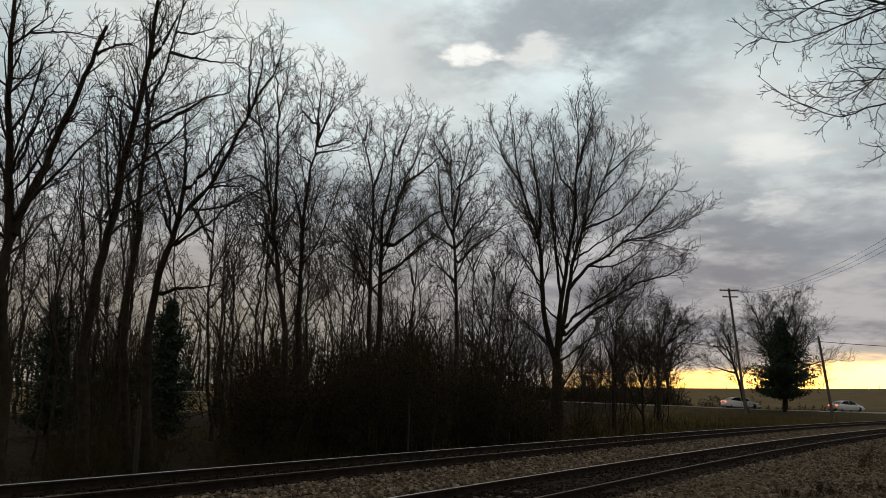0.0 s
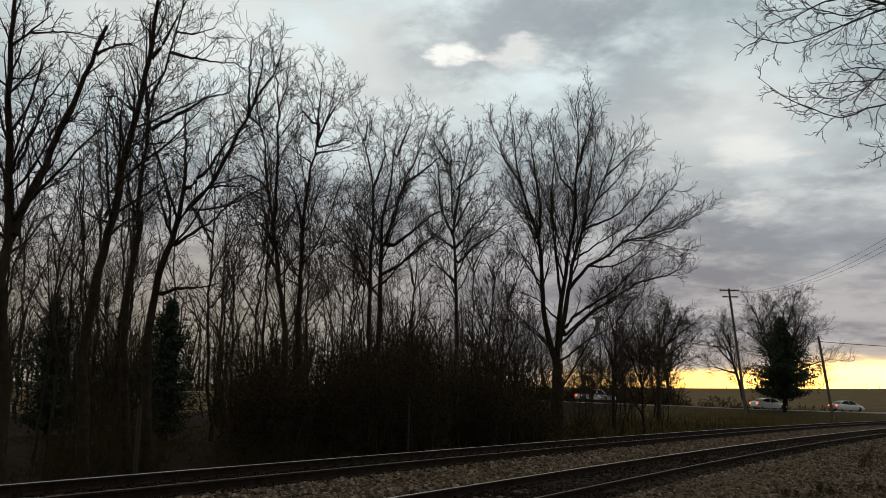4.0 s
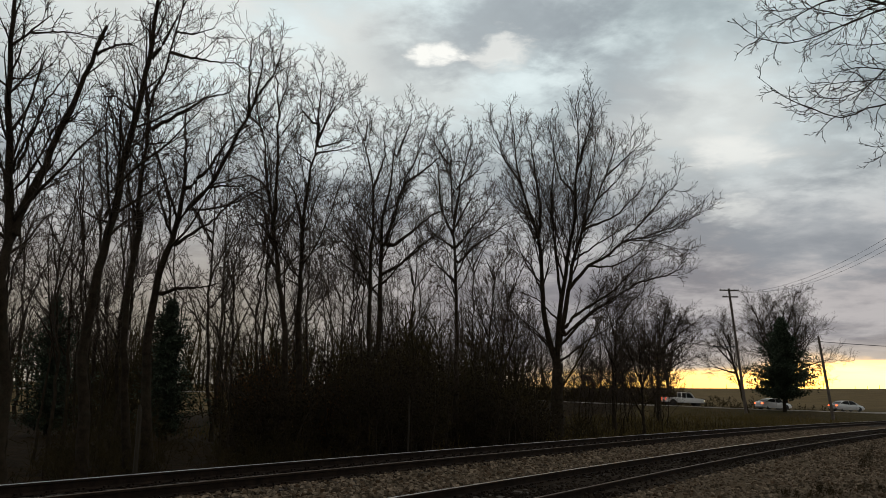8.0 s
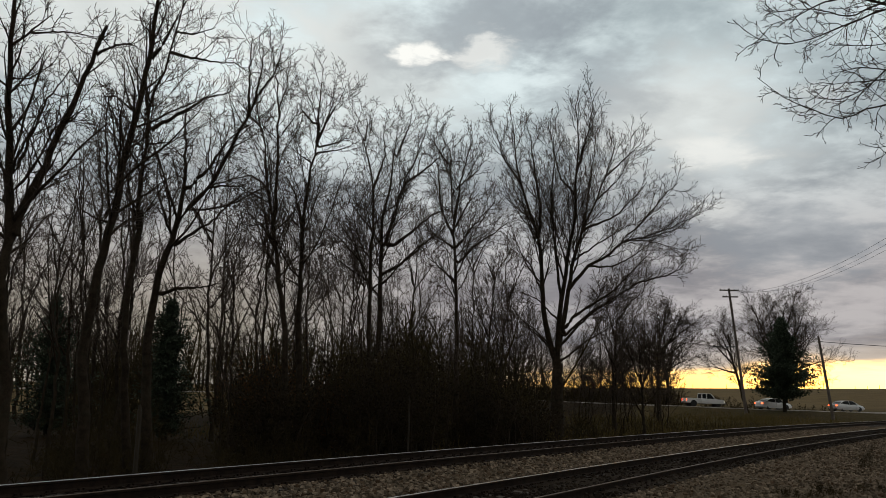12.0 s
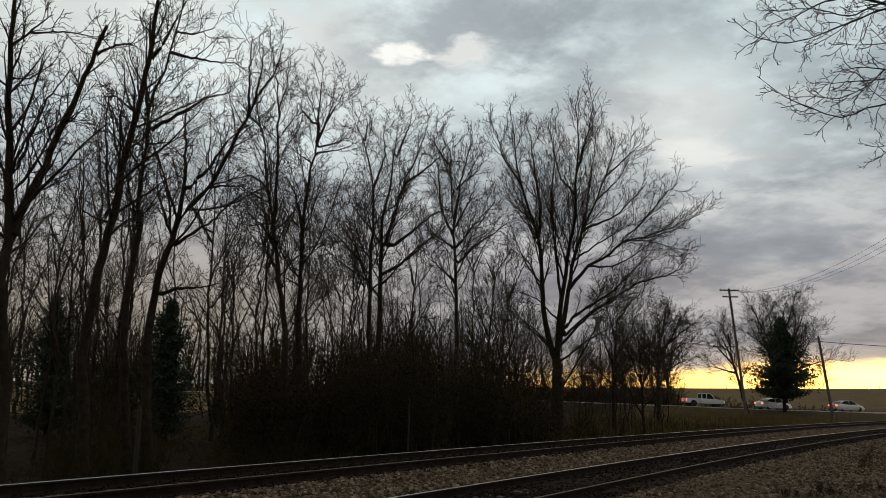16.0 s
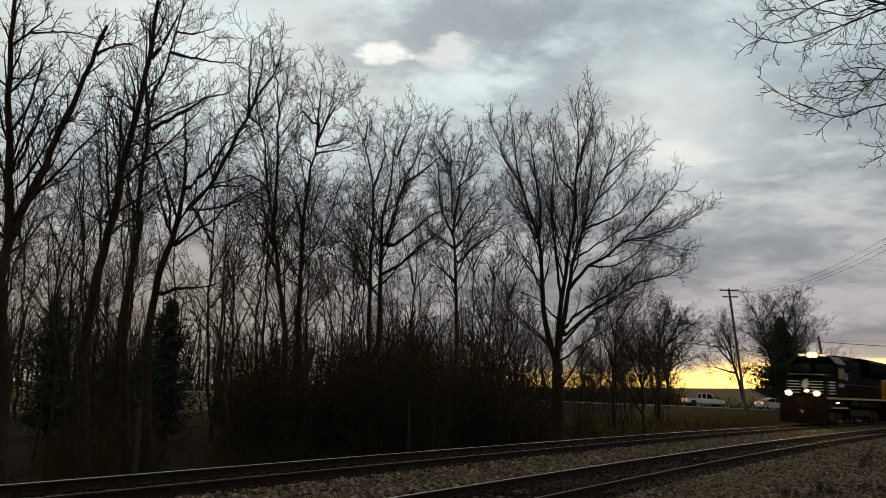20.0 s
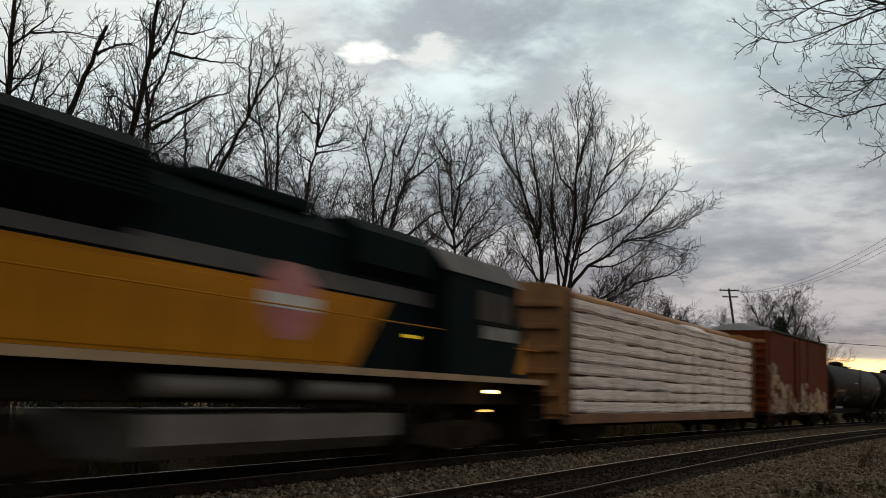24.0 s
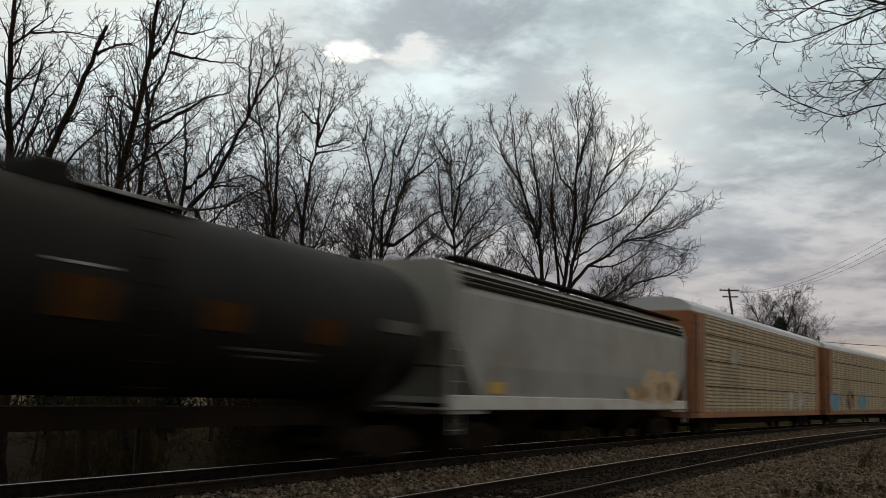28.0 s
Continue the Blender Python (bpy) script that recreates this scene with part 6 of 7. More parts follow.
def boxcar():
    car = thing("boxcar", "rusty red-brown boxcar with pale graffiti", "freight car")
    L = 7.9
    body = part("body", Shape().prism([(-1.42, 1.0), (1.42, 1.0), (1.42, 5.34), (-1.42, 5.34)], -L, L), RUST, car)
    part("roof", Shape().prism([(-1.5, 5.31), (1.5, 5.31), (1.5, 5.41), (0.0, 5.66), (-1.5, 5.41)], -L, L), GALV2, car, "dark rusty roof")
    for e in (-1, 1):
        part("roof_end", Shape().prism([(-1.5, 5.29), (1.5, 5.29), (1.5, 5.43), (0.0, 5.68), (-1.5, 5.43)], min(e * (L - 0.55), e * (L + 0.06)), max(e * (L - 0.55), e * (L + 0.06))), GALV, car, "bare metal roof end")
        for q in range(9):
            z = 1.25 + q * 0.42
            part("end_rib", Shape().box(min(e * L, e * (L + 0.09)), max(e * L, e * (L + 0.09)), -1.35, 1.35, z, z + 0.2, 0.04), OCHRE if q == 8 else RUST, body, "ochre top rib" if q == 8 else "")
        coupler(car, e * L)
        bogie(car, e * 5.6, (-0.88, 0.88), 0.46)
        ladder(car, e * (L - 0.3), 1.5, 0.6, 5.3, RUST)
        ladder(car, e * (L - 0.3), -1.5, 0.6, 2.6, RUST)
    rib = Shape().box(-0.045, 0.045, -0.014, 0.014, 1.05, 5.25).mesh("side_rib", RUST)
    for i in range(17):
        x = -7.2 + i * 0.9
        if abs(x) > 1.7:
            for y in (-1.43, 1.43):
                part("side_rib", rib, RUST, body, m=pose(x, y, 0))
    for y in (-1.48, 1.48):
        d = part("door", Shape().box(-1.55, 1.55, y - 0.04, y + 0.04, 1.1, 5.1, 0.02), RUST, car)
        for q in range(6):
            part("door_rib", Shape().box(-1.5, 1.5, y - 0.07, y + 0.07, 1.35 + q * 0.6, 1.45 + q * 0.6), RUST, d)
        for x in (-1.2, 0.9):
            part("lock_rod", Shape().tube((x, y * 1.06, 0.95), (x, y * 1.06, 5.2), 0.025, n=6), DIRT, d)
    part("side_sill", Shape().box(-L, L, -1.44, 1.44, 0.82, 1.02), DIRT, car)
    part("underframe", Shape().box(-6.9, 6.9, -0.5, 0.5, 0.45, 0.85), DIRT, car)
    g = PALE
    for i, (x, z, w, h) in enumerate([(6.1, 1.5, 2.6, 1.3), (4.2, 1.75, 2.6, 1.7), (2.5, 1.55, 1.6, 1.3), (-2.8, 1.55, 2.3, 1.3), (-4.6, 1.75, 2.4, 1.6), (-6.4, 1.5, 2.2, 1.3), (0.2, 1.9, 1.2, 1.7), (5.2, 2.4, 1.6, 0.9), (6.9, 2.3, 1.4, 1.6), (3.3, 2.2, 1.5, 1.0), (-5.6, 1.3, 2.4, 0.8), (7.2, 1.3, 1.2, 1.0), (6.6, 3.3, 2.2, 0.8), (5.9, 2.75, 2.0, 0.7), (1.9, 1.4, 1.5, 0.8), (-0.6, 1.6, 1.6, 1.2), (-1.0, 2.5, 0.9, 0.5), (1.5, 1.25, 3.0, 0.7), (-1.9, 1.25, 2.6, 0.7), (-3.9, 1.35, 3.4, 0.9), (4.6, 1.35, 4.0, 1.0), (-6.6, 1.9, 1.5, 0.8)]):
        part("graffiti", patch(blob(x, z, w, h, i), (1.545 if abs(x) < 1.8 else 1.446) + 0.0015 * i, 0.004), (g, TAN, g)[i % 3], body, "faded pale painted lettering shape")
    for i, (x, z, w, h, mat) in enumerate([(6.7, 1.25, 1.3, 0.35, OCHRE), (5.2, 1.9, 0.7, 0.45, RUST), (3.4, 1.6, 0.3, 0.6, RUST), (0.3, 2.7, 1.3, 0.10, RUST), (-0.3, 1.9, 0.4, 0.3, RUST), (-5.9, 2.0, 0.5, 0.3, RUST)]):
        part("graffiti", patch(blob(x, z, w, h, 80 + i), (1.545 if abs(x) < 1.8 else 1.446) + 0.03 + 0.0012 * i, 0.003), mat, body, "ochre paint" if mat is OCHRE else "red-brown gap in the lettering")
    part("graffiti", patch([(-7.6, 0.98), (7.7, 0.98), (7.6, 1.25), (-7.5, 1.28)], 1.444, 0.003), TAN, body)
    return car


GALV2 = surface("rusted_roof", (0.030, 0.020, 0.016), (0.060, 0.044, 0.036), 0.8, 20, 0.8, 0.0, 0.2, spec=0.2)


def graffiti_paint(name, one, two, under):
    """Sprayed paint, worn and overlapping, with the car's own paint showing through."""
    n = Nodes(name)
    co = n.coords()
    vor = n.add("ShaderNodeTexVoronoi", Scale=1.9)
    n.link(co, vor.inputs["Vector"])
    a, b = n.noise(1.6, 5, 0.6, co, 0.8), n.noise(7.0, 4, 0.6, co)
    col = n.mix(n.band(vor.outputs["Distance"], 0.25, 0.4), one, two)
    col = n.mix(n.band(n.math("ADD", n.math("MULTIPLY", a, 0.75), n.math("MULTIPLY", b, 0.25)), 0.49, 0.57), col, under)
    n.link(col, n.b.inputs["Base Color"])
    n.b.inputs["Roughness"].default_value = 0.75
    n.b.inputs["Specular IOR Level"].default_value = 0.2
    return n.m


PALE = graffiti_paint("pale_graffiti", (0.46, 0.37, 0.28), (0.28, 0.19, 0.12), (0.10, 0.026, 0.010))
TAN = graffiti_paint("tan_graffiti", (0.52, 0.30, 0.11), (0.38, 0.25, 0.15), (0.10, 0.030, 0.010))
GREY_TAN = graffiti_paint("orange_graffiti", (0.62, 0.36, 0.13), (0.54, 0.43, 0.30), (0.44, 0.26, 0.12))
WHITE_TAG = graffiti_paint("white_graffiti", (0.58, 0.56, 0.52), (0.50, 0.48, 0.45), (0.38, 0.32, 0.22))
PLACARD = surface("placard_orange", (0.15, 0.050, 0.006), (0.10, 0.034, 0.006), 2, 10, 0.8, bump=0.0, spec=0.05)
FADED = surface("faded_placard", (0.085, 0.034, 0.008), (0.05, 0.022, 0.007), 2, 10, 0.8, bump=0.0, spec=0.05)
CYAN = surface("cyan_graffiti", (0.05, 0.33, 0.45), (0.12, 0.20, 0.40), 0.9, 5, 0.6, bump=0.0)


def tank_car():
    car = thing("tank_car", "black tank car with orange placards and pale lettering", "freight car", group="tank cars")
    R, L, zc = 1.49, 8.72, 2.79
    prof = [(-L, 0.02)] + [(-L + 0.75 * (1 - math.cos(a)), R * math.sin(a)) for a in np.linspace(0.15, math.pi / 2, 7)]
    prof += [(L - 0.75 * (1 - math.cos(a)), R * math.sin(a)) for a in np.linspace(math.pi / 2, 0.15, 7)] + [(L, 0.02)]
    tank = part("tank", Shape().lathe(prof, 48, "x", (0, 0, zc)), TANK, car, smooth=True)
    for x in (-6.2, -3.1, 0.0, 3.1, 6.2):
        part("weld_band", Shape().lathe([(x - 0.03, R), (x - 0.03, R + 0.008), (x + 0.03, R + 0.008), (x + 0.03, R)], 48, "x", (0, 0, zc)), TANK, tank, smooth=True)
    man = part("manway", Shape().box(0.4, 1.45, -0.45, 0.45, 4.15, 4.56, 0.06), TANK, car, "boxed manway housing")
    part("lid", Shape().lathe([(4.56, 0.36), (4.61, 0.36), (4.64, 0.2)], 18, "z", (0.92, 0, 0)), TANK, man, smooth=True)
    walk_way = part("roof_walk", Shape().box(-1.76, 0.4, -0.62, 0.62, 4.27, 4.31), DIRT, car)
    part("walk_edge", Shape().box(-1.2, 0.4, 0.62, 0.66, 4.25, 4.31), GREY, walk_way, "worn pale walkway edge")
    for y in (-0.6, 0.6):
        part("handrail", Shape().rod([(0.38, y, 4.3), (0.38, y, 4.80), (-0.1, y, 4.80), (-0.1, y, 4.3)], 0.014), DIRT, car)
    ladder(car, 0.0, 1.50, 1.0, 4.25, DIRT)
    part("sill", Shape().box(-9.2, 9.2, -0.3, 0.3, 0.82, 1.15), DIRT, car)
    for e in (-1, 1):
        part("end_platform", Shape().box(min(e * 7.2, e * 9.2), max(e * 7.2, e * 9.2), -1.45, 1.45, 1.06, 1.14), DIRT, car)
        part("saddle", Shape().prism([(-1.1, 1.1), (1.1, 1.1), (1.38, 2.2), (0.9, 1.6), (-0.9, 1.6), (-1.38, 2.2)], e * 6.6 - 0.25, e * 6.6 + 0.25), DIRT, car)
        coupler(car, e * 9.4)
        bogie(car, e * 7.1, (-0.88, 0.88), 0.46)
        er = Shape()
        for y in (-1.4, 1.4):
            er.rod([(e * 9.1, y, 1.1), (e * 9.1, y, 2.1), (e * 8.0, y, 2.1)], 0.018)
        er.rod([(e * 9.1, -1.4, 2.1), (e * 9.1, 1.4, 2.1)], 0.018)
        part("end_rail", er, DIRT, car)
    marks = [(7.4, 2.35, 0.8, 0.8, PLACARD), (5.9, 2.42, 2.9, 0.2, TANKGREY), (5.6, 2.22, 2.4, 0.05, BAND), (5.4, 2.10, 2.0, 0.05, BAND), (4.5, 2.55, 0.8, 0.5, FADED), (3.5, 1.9, 1.0, 0.45, BAND),
             (1.15, 2.6, 0.85, 0.55, FADED), (1.2, 3.03, 0.8, 0.04, GREY), (-1.6, 2.58, 0.8, 0.45, FADED), (-3.0, 2.11, 2.2, 0.05, BAND), (-3.2, 2.0, 1.8, 0.04, BAND), (-4.3, 2.53, 0.8, 0.45, FADED), (-6.9, 2.8, 1.3, 0.25, BAND)]
    for x, z, w, h, mat in marks:
        y = math.sqrt(max(0.0, R * R - (z - zc) ** 2)) + 0.01
        a = math.degrees(math.asin((z - zc) / R))
        part("marking", Shape().box(-w / 2, w / 2, -0.006, 0.006, -h / 2, h / 2), mat, tank, m=pose(x, y, z, a))
    return car


TANK = surface("tank_black", (0.0050, 0.0041, 0.0028), (0.0105, 0.0088, 0.0062), 0.7, 14, 0.65, spec=0.14, bump=0.1, stain=(0.022, 0.018, 0.014), amount=0.5)


def hopper_car():
    car = thing("covered_hopper", "pale grey covered hopper with tan graffiti", "freight car")
    L = 9.6
    side = [(-L, 2.6), (-L, 4.35), (-L + 0.15, 4.55), (L - 0.15, 4.55), (L, 4.55), (L, 2.6), (L - 1.5, 1.15), (-L + 1.5, 1.15)]
    sh = Shape()
    sh.prism([(-1.45, 1.25), (1.45, 1.25), (1.52, 2.2), (1.52, 3.82), (1.35, 4.42), (-1.35, 4.42), (-1.52, 3.82), (-1.52, 2.2)], -L + 1.5, L - 1.5)
    body = part("body", sh, GREY, car)
    for e in (-1, 1):
        part("slope_end", Shape().poly([(e * (L - 1.5), y, z) for y, z in ((-1.5, 1.4), (1.5, 1.4), (1.52, 3.82), (1.35, 4.42), (-1.35, 4.42), (-1.52, 3.82))] + [(e * L, y, z) for y, z in ((-1.5, 2.9), (1.5, 2.9), (1.52, 3.82), (1.35, 4.42), (-1.35, 4.42), (-1.52, 3.82))],
                                       [(0, 1, 2, 3, 4, 5), (6, 7, 8, 9, 10, 11)] + [(i, (i + 1) % 6, 6 + (i + 1) % 6, 6 + i) for i in range(6)]), GREY, body)
        part("end_cage", Shape().box(min(e * (L - 0.1), e * L), max(e * (L - 0.1), e * L), -1.48, -1.38, 1.2, 3.0).box(min(e * (L - 0.1), e * L), max(e * (L - 0.1), e * L), 1.38, 1.48, 1.2, 3.0).box(min(e * (L - 1.8), e * L), max(e * (L - 1.8), e * L), -1.48, 1.48, 1.05, 1.15), GREY, car)
        coupler(car, e * L)
        bogie(car, e * 7.5, (-0.88, 0.88), 0.46)
        ladder(car, e * (L - 0.3), 1.52, 0.6, 4.2, GREY)
    part("side_sill", Shape().box(-L, L, 1.40, 1.53, 1.14, 1.48, 0.02), WHITE, car, "pale side sill")
    part("side_sill", Shape().box(-L, L, -1.53, -1.40, 1.14, 1.48, 0.02), WHITE, car, "pale side sill")
    for q in range(3):
        z = 4.0 + q * 0.13
        for s in (-1, 1):
            part("top_rib", Shape().box(-L + 0.4, L - 0.4, s * (1.50 - q * 0.05) - 0.03, s * (1.50 - q * 0.05) + 0.03, z, z + 0.07), DIRT, body)
    part("roof", Shape().prism([(-1.36, 4.42), (1.36, 4.42), (0.9, 4.60), (-0.9, 4.60)], -L + 0.1, L - 0.1), GREY, car)
    part("roof_walk", Shape().box(-L + 0.2, L - 0.2, 0.95, 1.35, 4.62, 4.68), DIRT, car)
    hatch = Shape()
    for x in (-6.5, -3.2, 0, 3.2, 6.5):
        hatch.box(x - 1.2, x + 1.2, -0.4, 0.4, 4.60, 4.74, 0.04)
    part("hatches", hatch, GREY, car)
    for x in (-4.6, 0.0, 4.6):
        part("chute", Shape().poly([(x - 2.0, -1.3, 1.25), (x + 2.0, -1.3, 1.25), (x + 2.0, 1.3, 1.25), (x - 2.0, 1.3, 1.25), (x - 0.5, -0.5, 0.45), (x + 0.5, -0.5, 0.45), (x + 0.5, 0.5, 0.45), (x - 0.5, 0.5, 0.45)],
                                   [(0, 1, 2, 3), (4, 5, 6, 7), (0, 1, 5, 4), (1, 2, 6, 5), (2, 3, 7, 6), (3, 0, 4, 7)]), DIRT, car)
    for i, (x, z, w, h, mat) in enumerate([(-5.2, 1.95, 3.0, 1.3, GREY_TAN), (-6.6, 1.75, 2.6, 1.0, GREY_TAN), (-4.0, 1.65, 2.2, 0.6, GREY_TAN), (-7.5, 2.0, 2.0, 1.3, GREY_TAN), (-3.2, 1.7, 1.8, 0.5, GREY_TAN)]):
        part("graffiti", patch(blob(x, z, w, h, 30 + i), 1.526, 0.005), mat, body, "tan painted lettering shape")
    part("reflector", Shape().box(6.9, 7.6, 1.50, 1.51, 1.54, 1.82), PLACARD2, body, "yellow reflective label")
    return car


PLACARD2 = surface("reflective_yellow", (0.62, 0.36, 0.03), (0.5, 0.3, 0.03), 2, 10, 0.4, bump=0.0)


def autorack(label, paint, marks):
    car = thing("autorack_car", label, "freight car", group="autorack cars")
    L = 13.5
    body = part("body", Shape().box(-L, L, -1.44, 1.44, 1.05, 5.2), paint, car)
    slat = Shape()
    z = 1.15
    while z < 5.1:
        slat.prism([(1.44, z), (1.50, z + 0.03), (1.50, z + 0.09), (1.44, z + 0.12)], -L + 1.9, L - 1.9)
        slat.prism([(-1.44, z), (-1.50, z + 0.03), (-1.50, z + 0.09), (-1.44, z + 0.12)], -L + 1.9, L - 1.9)
        z += 0.155
    part("side_slats", slat, paint, body)
    for z in (2.1, 3.2, 4.3):
        for s in (-1, 1):
            part("seam", Shape().box(-L + 1.9, L - 1.9, s * 1.49 - 0.02, s * 1.49 + 0.02, z, z + 0.05), DIRT, body)
    post = Shape().box(-0.05, 0.05, -0.03, 0.03, 1.05, 5.2).mesh("side_post", paint)
    for i in range(19):
        for y in (-1.5, 1.5):
            part("side_post", post, paint, body, m=pose(-11.7 + i * 1.3, y, 0))
    part("roof", Shape().prism([(-1.5, 5.17), (1.5, 5.17), (1.45, 5.40), (1.0, 5.66), (0.5, 5.76), (-0.5, 5.76), (-1.0, 5.66), (-1.45, 5.40)], -L, L), GALV, car, "bright galvanised roof")
    for e in (-1, 1):
        part("end_door", Shape().box(min(e * (L - 1.9), e * (L + 0.05)), max(e * (L - 1.9), e * (L + 0.05)), -1.5, 1.5, 1.0, 5.18, 0.03), ORANGE, car, "orange-brown end panel")
        for y in (-1.3, -0.45, 0.45, 1.3):
            part("door_fold", Shape().box(min(e * (L + 0.04), e * (L + 0.1)), max(e * (L + 0.04), e * (L + 0.1)), y - 0.05, y + 0.05, 1.05, 5.15), ORANGE, car)
        coupler(car, e * L)
        bogie(car, e * 9.9, (-0.9, 0.9), 0.46)
        ladder(car, e * (L - 0.4), 1.53, 0.6, 5.1, DIRT)
    part("deck_sill", Shape().box(-L, L, -1.46, 1.46, 0.78, 1.06, 0.02), ORANGE, car)
    part("underframe", Shape().box(-8.5, 8.5, -0.6, 0.6, 0.4, 0.8), DIRT, car)
    for i, (x, z, w, h, mat) in enumerate(marks):
        part("graffiti", patch(blob(x, z, w, h, 50 + i), 1.505, 0.005), mat, body, "painted lettering shape")
    return car


ORANGE = surface("orange_brown_paint", (0.33, 0.125, 0.04), (0.26, 0.10, 0.035), 0.9, 16, 0.65, bump=0.1, stain=(0.13, 0.06, 0.03), amount=0.6)


# ---- road, cars, poles ----
def road():
    xs = np.linspace(-120, 190, 130)
    y, z = road_line(xs)
    sh = Shape()
    pts, faces = [], []
    for x, yy, zz in zip(xs, y, z):
        for d, h in ((-3.4, -0.25), (-3.3, 0.03), (0, 0.08), (3.3, 0.03), (3.4, -0.25)):
            pts.append((float(x), float(yy) + d, float(zz) + h - 0.04))
    for i in range(len(xs) - 1):
        for q in range(4):
            faces.append((i * 5 + q, i * 5 + q + 1, (i + 1) * 5 + q + 1, (i + 1) * 5 + q))
    me = Shape().poly(pts, faces).mesh("road", ASPHALT)
    rd = tagged(new("road", me), "worn grey country road behind the wood", "road", kind="structure")
    verge = [q for x, yy, zz in zip(xs, y, z) for q in ((float(x), float(yy) - 4.3, float(zz) - 0.30), (float(x), float(yy) - 4.1, float(zz) + 0.02), (float(x), float(yy) - 3.42, float(zz) + 0.03), (float(x), float(yy) - 3.42, float(zz) - 0.3))]
    part("gravel_shoulder", Shape().poly(verge, [(i * 4 + q, i * 4 + q + 1, i * 4 + q + 5, i * 4 + q + 4) for i in range(len(xs) - 1) for q in range(3)]), GRAVEL, rd, "pale gravel shoulder")
    for d, w in ((-3.0, 0.06), (3.0, 0.06)):
        line = Shape()
        q = [(float(x), float(yy) + d, float(zz) - 0.002) for x, yy, zz in zip(xs, y, z)]
        q = [(a, b + s * w, c) for a, b, c in q for s in (-1, 1)]
        line.poly(q, [(i * 2, i * 2 + 1, i * 2 + 3, i * 2 + 2) for i in range(len(xs) - 1)])
        part("edge_line", line, WHITE, rd, "white painted edge line")


GRAVEL = surface("pale_gravel", (0.36, 0.34, 0.32), (0.24, 0.22, 0.2), 0.6, 14, 0.9, bump=0.3)
CAR_WHITE = surface("car_white", (0.74, 0.74, 0.74), (0.66, 0.66, 0.66), 0.8, 10, 0.3, bump=0.0, coat=0.5)
CAR_SILVER = surface("car_silver", (0.50, 0.50, 0.50), (0.42, 0.42, 0.42), 0.8, 10, 0.3, 0.3, bump=0.0, coat=0.5)
TYRE = surface("tyre", (0.015, 0.015, 0.015), (0.025, 0.025, 0.025), 4, 20, 0.85, bump=0.1)
RIM = surface("rim", (0.35, 0.35, 0.36), (0.28, 0.28, 0.28), 3, 15, 0.4, 0.7, bump=0.0)
TAIL = glow("tail_lamp", (1.0, 0.10, 0.03), 5.0)
FRONT = glow("front_lamp", (1.0, 0.85, 0.6), 3.0)


def loft(sections):
    """A closed body from cross-sections of equal length, each a list of points."""
    sh = Shape()
    k = len(sections[0])
    pts = [q for s in sections for q in s]
    f = [(i * k + q, i * k + (q + 1) % k, (i + 1) * k + (q + 1) % k, (i + 1) * k + q) for i in range(len(sections) - 1) for q in range(k)]
    return sh.poly(pts, f + [tuple(range(k)), tuple(range((len(sections) - 1) * k, len(sections) * k))])


def road_wheels(car, xs, half, r):
    tyre = Shape().lathe([(-0.1, r * 0.62), (-0.1, r * 0.93), (-0.07, r), (0.07, r), (0.1, r * 0.93), (0.1, r * 0.62)], 20, "y").mesh("tyre", TYRE, True)
    rim = Shape().lathe([(-0.06, 0.04), (-0.05, r * 0.6), (0.085, r * 0.62), (0.07, r * 0.5), (0.05, r * 0.2), (0.09, 0.05)], 16, "y").mesh("rim", RIM, True)
    for x in xs:
        for s in (-1, 1):
            w = part("wheel", tyre, TYRE, car, m=pose(x, s * half, r, 0, 0, 0 if s > 0 else 180))
            part("rim", rim, RIM, w)


